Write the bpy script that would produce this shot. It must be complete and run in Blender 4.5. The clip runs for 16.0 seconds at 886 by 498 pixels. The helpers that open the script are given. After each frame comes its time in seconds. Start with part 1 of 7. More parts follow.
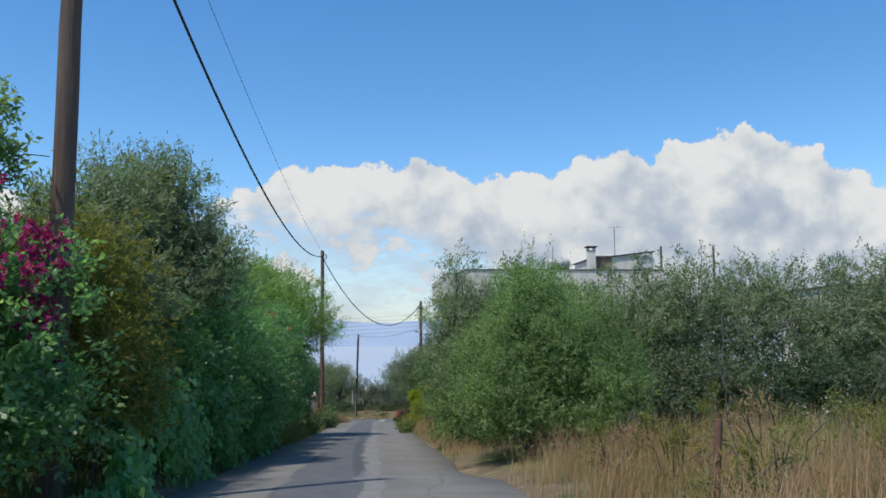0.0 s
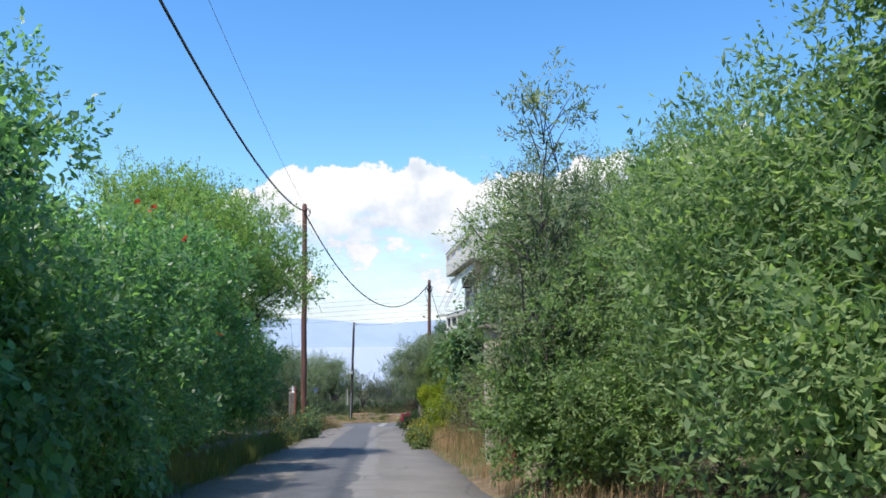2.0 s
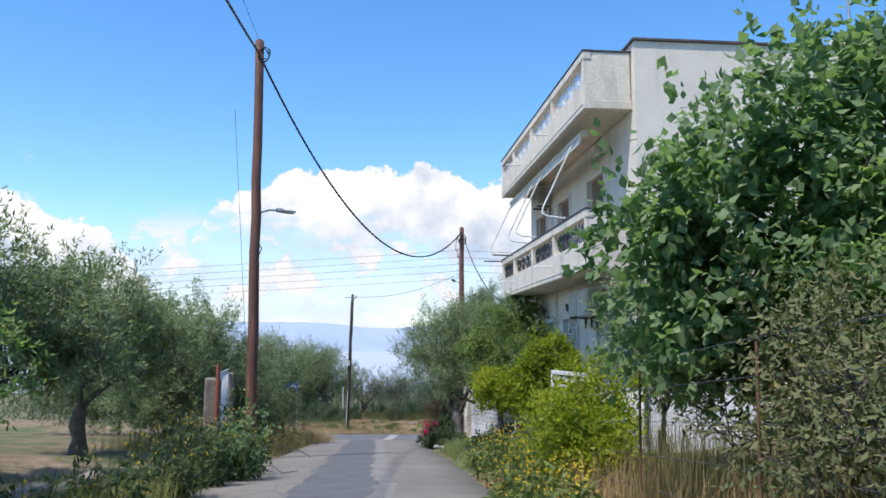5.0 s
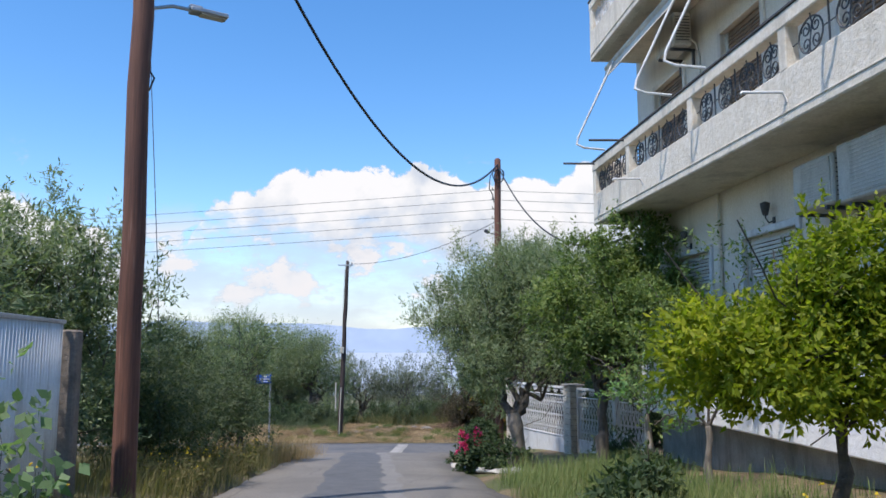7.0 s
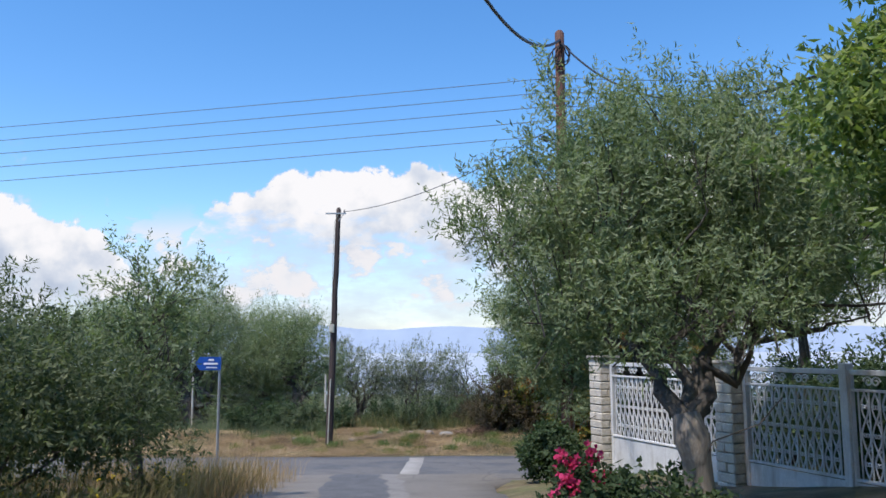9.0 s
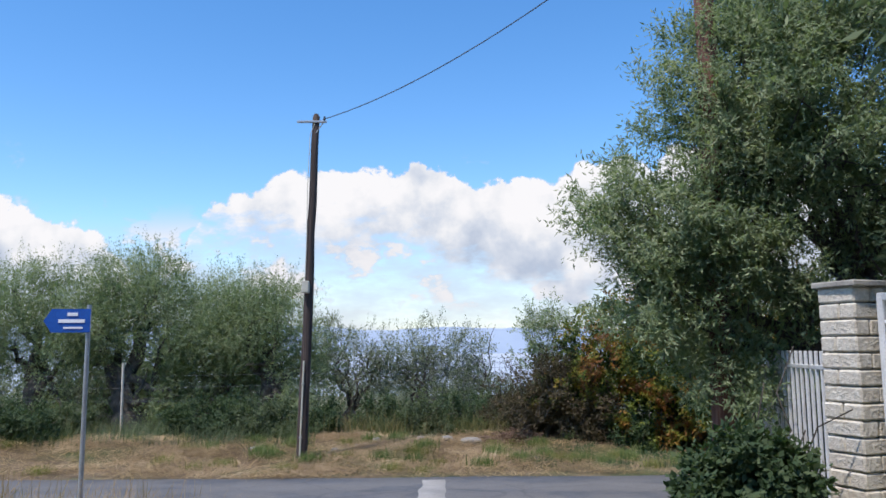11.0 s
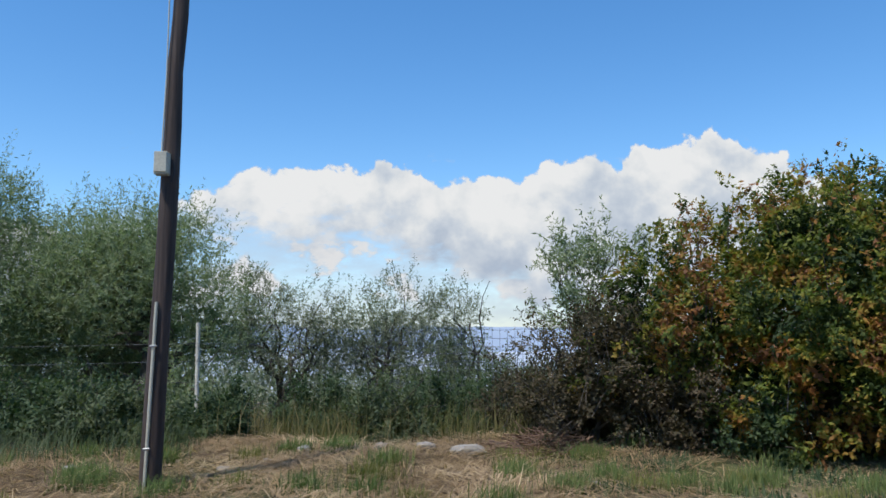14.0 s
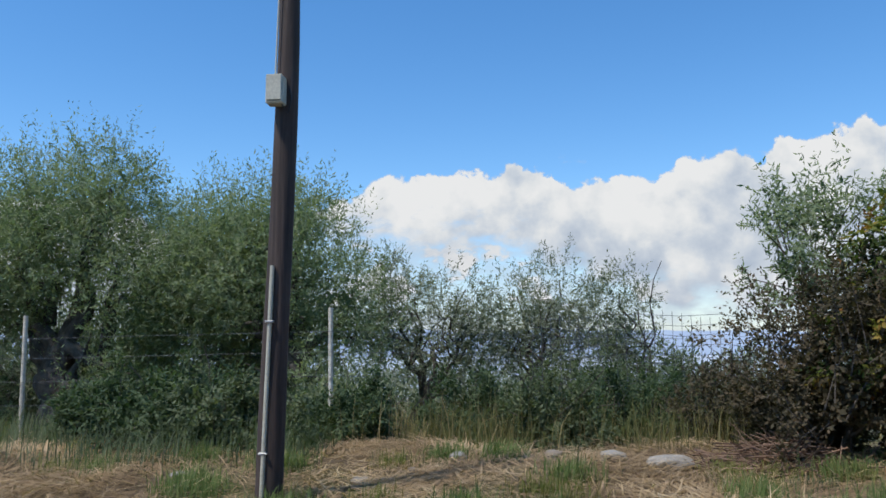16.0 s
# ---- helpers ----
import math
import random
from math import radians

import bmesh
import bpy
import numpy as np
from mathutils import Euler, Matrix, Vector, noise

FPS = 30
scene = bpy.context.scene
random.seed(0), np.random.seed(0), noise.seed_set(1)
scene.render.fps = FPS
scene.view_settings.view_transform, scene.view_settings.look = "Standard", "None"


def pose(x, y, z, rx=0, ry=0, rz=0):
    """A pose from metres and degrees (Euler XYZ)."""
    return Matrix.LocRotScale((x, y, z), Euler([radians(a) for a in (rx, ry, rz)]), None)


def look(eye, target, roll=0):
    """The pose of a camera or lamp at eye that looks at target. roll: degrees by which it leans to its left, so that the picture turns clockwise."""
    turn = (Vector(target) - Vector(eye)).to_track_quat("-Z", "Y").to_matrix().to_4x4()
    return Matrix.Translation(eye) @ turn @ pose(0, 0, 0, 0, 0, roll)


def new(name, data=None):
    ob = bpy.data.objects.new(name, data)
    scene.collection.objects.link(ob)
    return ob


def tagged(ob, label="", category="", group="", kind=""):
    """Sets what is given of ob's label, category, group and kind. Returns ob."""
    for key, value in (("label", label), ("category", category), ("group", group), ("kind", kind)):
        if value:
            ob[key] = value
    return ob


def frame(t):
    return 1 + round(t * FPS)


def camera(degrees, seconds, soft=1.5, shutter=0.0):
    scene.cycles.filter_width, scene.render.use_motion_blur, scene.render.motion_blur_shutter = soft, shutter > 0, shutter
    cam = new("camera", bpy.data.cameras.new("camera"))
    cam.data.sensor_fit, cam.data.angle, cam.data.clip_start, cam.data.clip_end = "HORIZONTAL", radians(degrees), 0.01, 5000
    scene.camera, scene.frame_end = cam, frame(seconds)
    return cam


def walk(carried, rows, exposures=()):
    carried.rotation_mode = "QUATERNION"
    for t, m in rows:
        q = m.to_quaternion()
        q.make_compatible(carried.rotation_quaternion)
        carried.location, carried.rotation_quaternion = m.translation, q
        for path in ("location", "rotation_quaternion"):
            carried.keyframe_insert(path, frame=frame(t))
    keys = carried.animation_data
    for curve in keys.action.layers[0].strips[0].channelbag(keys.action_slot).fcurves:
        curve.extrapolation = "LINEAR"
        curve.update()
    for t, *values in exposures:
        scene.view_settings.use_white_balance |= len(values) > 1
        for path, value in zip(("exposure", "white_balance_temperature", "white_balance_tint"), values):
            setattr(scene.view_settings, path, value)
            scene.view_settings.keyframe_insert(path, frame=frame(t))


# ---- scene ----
cam = camera(58.4, 16.0, soft=1.6)
PATH = [
    (0, (0.252, 1.187, 2.199), (0.277, 3.174, 2.424), -0.4),
    (0.5, (0.053, 3.956, 2.018), (0.078, 5.943, 2.242), -0.3),
    (1, (-0.134, 6.784, 1.769), (-0.108, 8.771, 1.995), -0.3),
    (1.5, (-0.331, 9.637, 1.544), (-0.306, 11.624, 1.77), -0.2),
    (2, (-0.536, 12.38, 1.302), (-0.509, 14.367, 1.529), -0.4),
    (2.5, (-0.789, 15.021, 1.072), (-0.763, 17.008, 1.302), -0.2),
    (3, (-0.997, 17.749, 0.87), (-0.981, 19.735, 1.105), 0.1),
    (3.5, (-1.228, 20.602, 0.631), (-1.212, 22.588, 0.867), 0.1),
    (4, (-1.434, 23.382, 0.391), (-1.419, 25.367, 0.629), 0.2),
    (6.5, (-2.593, 36.418, -0.705), (-2.572, 38.403, -0.462), 0.1),
    (7, (-2.811, 38.771, -0.882), (-2.787, 40.756, -0.638), 0.1),
    (7.5, (-2.992, 41.071, -1.068), (-2.969, 43.056, -0.825), -0.1),
    (8, (-3.166, 43.307, -1.246), (-3.141, 45.292, -1.002), -0.1),
    (8.5, (-3.332, 45.341, -1.422), (-3.308, 47.326, -1.179), -0.2),
    (9, (-3.482, 47.509, -1.596), (-3.457, 49.493, -1.351), -0.2),
    (9.5, (-3.624, 49.605, -1.78), (-3.6, 51.59, -1.534), -0.2),
    (10, (-3.75, 51.543, -1.949), (-3.726, 53.528, -1.703), -0.3),
    (12.5, (-4.032, 59.539, -2.7), (-3.973, 61.523, -2.451), -0.3),
    (13, (-4.017, 60.703, -2.812), (-3.928, 62.685, -2.566), -0.3),
    (13.5, (-3.989, 61.722, -2.92), (-3.878, 63.704, -2.675), -0.4),
    (14, (-3.984, 62.724, -3.003), (-3.869, 64.706, -2.759), -0.4),
    (14.5, (-4.045, 63.574, -3.09), (-3.929, 65.556, -2.842), -0.4),
    (15, (-4.168, 64.19, -3.161), (-4.106, 66.174, -2.916), -0.1),
    (15.5, (-4.265, 64.549, -3.189), (-4.326, 66.533, -2.942), -0.1),
    (16, (-4.41, 64.944, -3.229), (-4.627, 66.916, -2.973), -0.5),
]
walk(cam, [(t, look(e, g, r)) for t, e, g, r in PATH],
     exposures=[(0, 0.0, 6500, 10), (1.0, 0.05, 6500, 10), (1.5, 0.22, 6500, 12), (2.0, 0.50, 6500, 13), (2.5, 0.60, 6500, 14), (4.0, 0.55, 6500, 14), (6.5, 0.36, 6500, 15), (10.0, 0.3, 6500, 15), (12.5, 0.22, 6500, 13), (13.5, 0.1, 6500, 11), (16, 0.08, 6500, 11)])

# ---- light ----
SUN = Vector((-0.32, -0.31, 0.895)).normalized()
world = bpy.data.worlds.new("sky")
scene.world = world
world.use_nodes = True
wn, wl = world.node_tree.nodes, world.node_tree.links
sky = wn.new("ShaderNodeTexSky")
sky.sky_type, sky.sun_disc = "NISHITA", False
sky.sun_elevation = math.asin(SUN.z)
sky.sun_rotation = math.atan2(SUN.x, SUN.y)
sky.altitude, sky.air_density, sky.dust_density, sky.ozone_density = 0, 1.0, 0.1, 3.0
wn["Background"].inputs["Strength"].default_value = 0.175
deep = wn.new("ShaderNodeHueSaturation")
deep.inputs["Saturation"].default_value = 1.27
wl.new(sky.outputs[0], deep.inputs["Color"])
wl.new(deep.outputs[0], wn["Background"].inputs["Color"])
sun = new("sun", bpy.data.lights.new("sun", "SUN"))
sun.data.energy, sun.data.angle, sun.data.color = 4.1, radians(1.5), (1.0, 0.95, 0.87)
sun.matrix_world = look(SUN * 50, (0, 0, 0))

# ---- material helpers ----
def mat(name):
    m = bpy.data.materials.new(name)
    m.use_nodes = True
    nt = m.node_tree
    return m, nt.nodes, nt.links, nt.nodes["Principled BSDF"]

def nd(nodes, kind, **kw):
    n = nodes.new(kind)
    for k, v in kw.items():
        n.inputs[k.replace("_", " ")].default_value = v
    return n

def ramp(nodes, links, source, stops):
    r = nodes.new("ShaderNodeValToRGB")
    els = r.color_ramp.elements
    while len(els) < len(stops):
        els.new(0.5)
    for e, (p, c) in zip(els, stops):
        e.position, e.color = p, (*c, 1)
    links.new(source, r.inputs[0])
    return r.outputs[0]

def mix(nodes, links, f, a, b, how="MIX"):
    m = nodes.new("ShaderNodeMix")
    m.data_type, m.blend_type = "RGBA", how
    for s, v in ((0, f), (6, a), (7, b)):
        if hasattr(v, "is_linked"):
            links.new(v, m.inputs[s])
        elif s == 0:
            m.inputs[0].default_value = v
        else:
            m.inputs[s].default_value = (*v, 1)
    return m.outputs[2]

def calc(nodes, links, op, a, b=0.0, clamp=False):
    m = nodes.new("ShaderNodeMath")
    m.operation, m.use_clamp = op, clamp
    for i, v in enumerate((a, b)):
        if hasattr(v, "is_linked"):
            links.new(v, m.inputs[i])
        else:
            m.inputs[i].default_value = v
    return m.outputs[0]

def surface(name, c1, c2, scale, rough=0.8, bump=0.3, fine=60.0, metal=0.0, stain=None, bump_dist=0.01):
    """Two-scale mottled surface with grain, stains and relief."""
    m, n, l, p = mat(name)
    tc = n.new("ShaderNodeTexCoord")
    a = nd(n, "ShaderNodeTexNoise", Scale=scale, Detail=5.0, Roughness=0.6)
    b = nd(n, "ShaderNodeTexNoise", Scale=fine, Detail=3.0, Roughness=0.7)
    for t in (a, b):
        l.new(tc.outputs["Object"], t.inputs["Vector"])
    col = ramp(n, l, a.outputs[0], [(0.3, c1), (0.7, c2)])
    col = mix(n, l, 0.35, col, ramp(n, l, b.outputs[0], [(0.3, (0.25, 0.25, 0.25)), (0.7, (0.75, 0.75, 0.75))]), "OVERLAY")
    if stain:
        s = nd(n, "ShaderNodeTexNoise", Scale=scale * 0.35, Detail=6.0, Roughness=0.75)
        mp = n.new("ShaderNodeMapping")
        mp.inputs["Scale"].default_value = (3.0, 3.0, 0.5)
        l.new(tc.outputs["Object"], mp.inputs[0])
        l.new(mp.outputs[0], s.inputs["Vector"])
        f = ramp(n, l, s.outputs[0], [(0.5, (0, 0, 0)), (0.72, (1, 1, 1))])
        col = mix(n, l, f, col, stain)
    l.new(col, p.inputs["Base Color"])
    p.inputs["Roughness"].default_value, p.inputs["Metallic"].default_value = rough, metal
    bm = nd(n, "ShaderNodeBump", Strength=bump, Distance=bump_dist)
    l.new(b.outputs[0], bm.inputs["Height"])
    l.new(bm.outputs[0], p.inputs["Normal"])
    return m

def leafy(name, stops, rough=0.5, glow=0.32, patch=0.7, own=0.55, amp=1.05, mid=0.28, sheen=0.25):
    """Leaves: colour varies leaf by leaf and over the plant; light shines through them."""
    m, n, l, p = mat(name)
    g = n.new("ShaderNodeNewGeometry")
    tc = n.new("ShaderNodeTexCoord")
    a = nd(n, "ShaderNodeTexNoise", Scale=patch, Detail=3.0)
    l.new(tc.outputs["Object"], a.inputs["Vector"])
    v = calc(n, l, "MULTIPLY", g.outputs["Random Per Island"], own)
    w = calc(n, l, "MULTIPLY", calc(n, l, "SUBTRACT", a.outputs[0], mid), amp)
    col = ramp(n, l, calc(n, l, "ADD", v, w, True), stops)
    l.new(col, p.inputs["Base Color"])
    p.inputs["Roughness"].default_value = min(0.9, rough + (0.15 if sheen < 0.4 else 0.0))
    p.inputs["Specular IOR Level"].default_value = sheen
    tr = n.new("ShaderNodeBsdfTranslucent")
    l.new(mix(n, l, 1.0, col, (1.4, 1.62, 0.82), "MULTIPLY"), tr.inputs["Color"])
    ms = n.new("ShaderNodeMixShader")
    ms.inputs[0].default_value = glow
    l.new(p.outputs[0], ms.inputs[1])
    l.new(tr.outputs[0], ms.inputs[2])
    l.new(ms.outputs[0], n["Material Output"].inputs["Surface"])
    return m

# ---- materials ----
OLIVE = leafy("olive_leaf", [(0.0, (0.078, 0.118, 0.060)), (0.45, (0.168, 0.218, 0.122)), (0.8, (0.262, 0.300, 0.178)), (1.0, (0.35, 0.36, 0.25))], 0.42, 0.36)
OLIVE_FAR = leafy("grey_olive_leaf", [(0.0, (0.091, 0.111, 0.077)), (0.5, (0.174, 0.202, 0.147)), (1.0, (0.331, 0.339, 0.266))], 0.5, 0.32)
BROAD = leafy("broad_leaf", [(0.0, (0.060, 0.108, 0.044)), (0.5, (0.170, 0.252, 0.102)), (0.85, (0.315, 0.40, 0.165)), (1.0, (0.46, 0.45, 0.26))], 0.4, 0.48)
DARK = leafy("dark_leaf", [(0.0, (0.058, 0.132, 0.058)), (0.5, (0.150, 0.275, 0.120)), (1.0, (0.33, 0.47, 0.20))], 0.42, 0.56, sheen=0.6)
IVY = leafy("climber_leaf", [(0.0, (0.063, 0.166, 0.073)), (0.5, (0.149, 0.326, 0.129)), (1.0, (0.306, 0.506, 0.200))], 0.38, 0.56, sheen=0.6)
YELLOWISH = leafy("yellow_green_leaf", [(0.0, (0.070, 0.094, 0.022)), (0.5, (0.159, 0.164, 0.038)), (1.0, (0.333, 0.258, 0.066))], 0.55, 0.45)
ASH = leafy("ash_leaf", [(0.0, (0.095, 0.165, 0.060)), (0.5, (0.215, 0.325, 0.110)), (1.0, (0.34, 0.43, 0.14))], 0.45, 0.50)
CITRUS = leafy("citrus_leaf", [(0.0, (0.078, 0.127, 0.013)), (0.5, (0.215, 0.261, 0.020)), (1.0, (0.447, 0.433, 0.035))], 0.35, 0.50)
FIG = leafy("fig_leaf", [(0.0, (0.070, 0.125, 0.060)), (0.5, (0.155, 0.240, 0.115)), (1.0, (0.28, 0.345, 0.185))], 0.5, 0.45)
CUTSTRAW = leafy("cut_straw", [(0.0, (0.10, 0.070, 0.040)), (0.35, (0.27, 0.188, 0.108)), (0.7, (0.47, 0.345, 0.212)), (1.0, (0.72, 0.57, 0.38))], 0.7, 0.25, 0.9)
SCRUB = leafy("scrub_leaf", [(0.0, (0.045, 0.068, 0.036)), (0.5, (0.095, 0.125, 0.066)), (1.0, (0.20, 0.225, 0.13))], 0.5, 0.34)
RUSSET = leafy("russet_leaf", [(0.0, (0.022, 0.042, 0.014)), (0.34, (0.042, 0.068, 0.020)), (0.50, (0.115, 0.150, 0.030)), (0.62, (0.205, 0.215, 0.040)), (0.74, (0.27, 0.180, 0.038)), (0.88, (0.27, 0.115, 0.036)), (1.0, (0.215, 0.105, 0.055))], 0.5, 0.36, 1.5, 0.15, 3.1, 0.355)
BRAMBLE = leafy("bramble_leaf", [(0.0, (0.022, 0.045, 0.022)), (0.5, (0.055, 0.090, 0.042)), (1.0, (0.130, 0.160, 0.075))], 0.5, 0.3)
TAWNY = leafy("tawny_green_leaf", [(0.0, (0.050, 0.085, 0.028)), (0.5, (0.125, 0.185, 0.058)), (0.85, (0.235, 0.285, 0.090)), (1.0, (0.38, 0.36, 0.135))], 0.45, 0.38)
BROWNLEAF = leafy("dull_brown_leaf", [(0.0, (0.038, 0.038, 0.022)), (0.5, (0.081, 0.068, 0.041)), (1.0, (0.170, 0.119, 0.077))], 0.6, 0.3)
FIELDGREEN = leafy("yellow_green_grass", [(0.0, (0.085, 0.110, 0.030)), (0.5, (0.183, 0.193, 0.062)), (1.0, (0.340, 0.313, 0.130))], 0.6, 0.35, 0.4)
PLUME = leafy("reddish_dry_grass", [(0.0, (0.150, 0.095, 0.045)), (0.5, (0.320, 0.200, 0.110)), (1.0, (0.52, 0.37, 0.24))], 0.7, 0.35, 0.5)
DRYLEAF = leafy("withered_leaf", [(0.0, (0.070, 0.098, 0.042)), (0.55, (0.140, 0.160, 0.075)), (0.85, (0.22, 0.20, 0.105)), (1.0, (0.34, 0.28, 0.16))], 0.8, 0.2)
GRASS = leafy("green_grass", [(0.0, (0.061, 0.100, 0.032)), (0.5, (0.127, 0.177, 0.058)), (1.0, (0.275, 0.276, 0.123))], 0.6, 0.3, 0.4)
STRAW = leafy("dry_grass", [(0.0, (0.123, 0.099, 0.042)), (0.35, (0.228, 0.155, 0.079)), (0.7, (0.342, 0.231, 0.131)), (1.0, (0.475, 0.358, 0.231))], 0.7, 0.3, 0.35)
MIXGRASS = leafy("half_dry_grass", [(0.0, (0.064, 0.087, 0.026)), (0.4, (0.145, 0.142, 0.058)), (0.75, (0.255, 0.207, 0.105)), (1.0, (0.374, 0.314, 0.189))], 0.7, 0.3, 0.5)
MAGENTA = leafy("magenta_bract", [(0.0, (0.20, 0.012, 0.085)), (1.0, (0.42, 0.040, 0.19))], 0.6, 0.4)
REDFLOWER = leafy("red_flower", [(0.0, (0.550, 0.029, 0.021)), (1.0, (0.750, 0.097, 0.053))], 0.6, 0.3)
PINK = leafy("pink_flower", [(0.0, (0.440, 0.023, 0.095)), (1.0, (0.600, 0.070, 0.208))], 0.6, 0.3)
YELLOW = leafy("yellow_flower", [(0.0, (0.510, 0.346, 0.021)), (1.0, (0.680, 0.511, 0.053))], 0.6, 0.3)
BARK = surface("grey_bark", (0.045, 0.039, 0.032), (0.125, 0.108, 0.088), 6, 0.9, 0.9, 30, bump_dist=0.03)
CONCRETE = surface("weathered_concrete", (0.24, 0.225, 0.195), (0.38, 0.355, 0.31), 3, 0.9, 0.5, 40, stain=(0.13, 0.12, 0.105))
PILLAR = surface("tan_cement_render", (0.47, 0.385, 0.29), (0.61, 0.52, 0.405), 1.6, 0.9, 0.35, 70, stain=(0.40, 0.325, 0.245))
PLASTER = surface("cream_plaster", (0.60, 0.55, 0.465), (0.69, 0.64, 0.55), 1.2, 0.9, 0.25, 30, stain=(0.47, 0.43, 0.37))
STUCCO = surface("rough_white_stucco", (0.60, 0.545, 0.45), (0.68, 0.625, 0.53), 2.0, 0.9, 0.8, 15, stain=(0.44, 0.40, 0.33), bump_dist=0.015)
WHITEWALL = surface("white_limewash", (0.74, 0.73, 0.71), (0.82, 0.815, 0.80), 2.0, 0.9, 0.7, 14, bump_dist=0.02)
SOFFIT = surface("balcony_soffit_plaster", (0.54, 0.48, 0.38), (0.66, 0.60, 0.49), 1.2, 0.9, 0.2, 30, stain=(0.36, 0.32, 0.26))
STONE = surface("split_faced_limestone", (0.46, 0.41, 0.33), (0.66, 0.61, 0.52), 5, 0.9, 1.0, 22, bump_dist=0.02)
ROCK = surface("whitewashed_rock", (0.33, 0.315, 0.285), (0.56, 0.54, 0.50), 6, 0.9, 0.8, 25, bump_dist=0.02)
WHITEPAINT = surface("white_painted_iron", (0.55, 0.555, 0.555), (0.68, 0.685, 0.68), 4, 0.5, 0.15, 60, stain=(0.36, 0.33, 0.30))
BLACKIRON = surface("dark_wrought_iron", (0.030, 0.032, 0.036), (0.065, 0.068, 0.074), 10, 0.5, 0.3, 60)
RUST = surface("rusty_red_iron", (0.20, 0.045, 0.022), (0.32, 0.10, 0.055), 8, 0.75, 0.5, 50, stain=(0.14, 0.06, 0.03))
ZINC = surface("galvanised_sheet", (0.72, 0.725, 0.70), (0.82, 0.82, 0.80), 4, 0.65, 0.15, 40, 0.0, stain=(0.46, 0.44, 0.40))
STEEL = surface("grey_steel", (0.30, 0.31, 0.32), (0.44, 0.45, 0.46), 5, 0.45, 0.15, 50, 0.6)
CABLE = surface("black_cable", (0.012, 0.013, 0.016), (0.022, 0.023, 0.026), 8, 0.55, 0.1, 50)
WIRE = surface("weathered_wire", (0.07, 0.08, 0.10), (0.12, 0.13, 0.15), 8, 0.5, 0.1, 50, 0.3)
ACWHITE = surface("aged_white_plastic", (0.42, 0.40, 0.345), (0.54, 0.52, 0.455), 4, 0.6, 0.1, 60, stain=(0.27, 0.245, 0.20))
SHUTTER = surface("grey_roller_shutter", (0.52, 0.49, 0.43), (0.62, 0.59, 0.52), 4, 0.6, 0.1, 60)
BROWNBLIND = surface("brown_louvre_wood", (0.16, 0.10, 0.06), (0.25, 0.165, 0.10), 6, 0.6, 0.3, 50)
DARKGLASS = surface("dark_window_glass", (0.02, 0.024, 0.028), (0.035, 0.04, 0.045), 3, 0.08, 0.0, 20)
ROOFEDGE = surface("dark_roof_coping", (0.05, 0.045, 0.05), (0.10, 0.09, 0.09), 5, 0.7, 0.3, 40)
SIGNBLUE = surface("blue_sign_enamel", (0.010, 0.07, 0.33), (0.016, 0.10, 0.41), 5, 0.4, 0.05, 60)
SIGNWHITE = surface("white_sign_print", (0.75, 0.76, 0.78), (0.82, 0.83, 0.85), 5, 0.5, 0.05, 60)
BOXCREAM = surface("cream_plastic_box", (0.42, 0.40, 0.32), (0.52, 0.50, 0.41), 5, 0.5, 0.1, 60)
TERRACOTTA_GREY = surface("weathered_cap_stone", (0.165, 0.135, 0.11), (0.28, 0.24, 0.20), 6, 0.9, 0.7, 30, bump_dist=0.02)

def pole_wood(name, c1, c2, c3):
    m, n, l, p = mat(name)
    tc = n.new("ShaderNodeTexCoord")
    mp = n.new("ShaderNodeMapping")
    mp.inputs["Scale"].default_value = (30, 30, 1.2)
    l.new(tc.outputs["Object"], mp.inputs[0])
    a = nd(n, "ShaderNodeTexNoise", Scale=1.0, Detail=6.0, Roughness=0.65)
    l.new(mp.outputs[0], a.inputs["Vector"])
    b = nd(n, "ShaderNodeTexNoise", Scale=0.9, Detail=3.0)
    l.new(tc.outputs["Object"], b.inputs["Vector"])
    col = ramp(n, l, a.outputs[0], [(0.3, c1), (0.6, c2), (0.75, c3)])
    col = mix(n, l, ramp(n, l, b.outputs[0], [(0.4, (0, 0, 0)), (0.65, (1, 1, 1))]), col, mix(n, l, 0.5, col, c1))
    l.new(col, p.inputs["Base Color"])
    p.inputs["Roughness"].default_value = 0.85
    bm = nd(n, "ShaderNodeBump", Strength=0.8, Distance=0.012)
    l.new(a.outputs[0], bm.inputs["Height"])
    l.new(bm.outputs[0], p.inputs["Normal"])
    return m
REDWOOD = pole_wood("red_brown_pole_wood", (0.085, 0.040, 0.030), (0.20, 0.090, 0.060), (0.33, 0.20, 0.15))
GREYWOOD = pole_wood("grey_brown_pole_wood", (0.065, 0.042, 0.032), (0.15, 0.10, 0.075), (0.25, 0.185, 0.14))
DARKWOOD = pole_wood("creosoted_pole_wood", (0.026, 0.019, 0.017), (0.078, 0.054, 0.046), (0.15, 0.11, 0.09))
LIMEBARK = pole_wood("limewashed_bark", (0.15, 0.125, 0.10), (0.29, 0.255, 0.21), (0.46, 0.42, 0.36))

# ---- geometry helpers ----
def thing(name, label, category, x=0.0, y=0.0, z=0.0, rz=0.0, group="", kind=""):
    ob = new(name)
    ob.empty_display_size = 0.2
    ob.matrix_world = pose(x, y, z, 0, 0, rz)
    return tagged(ob, label, category, group, kind)

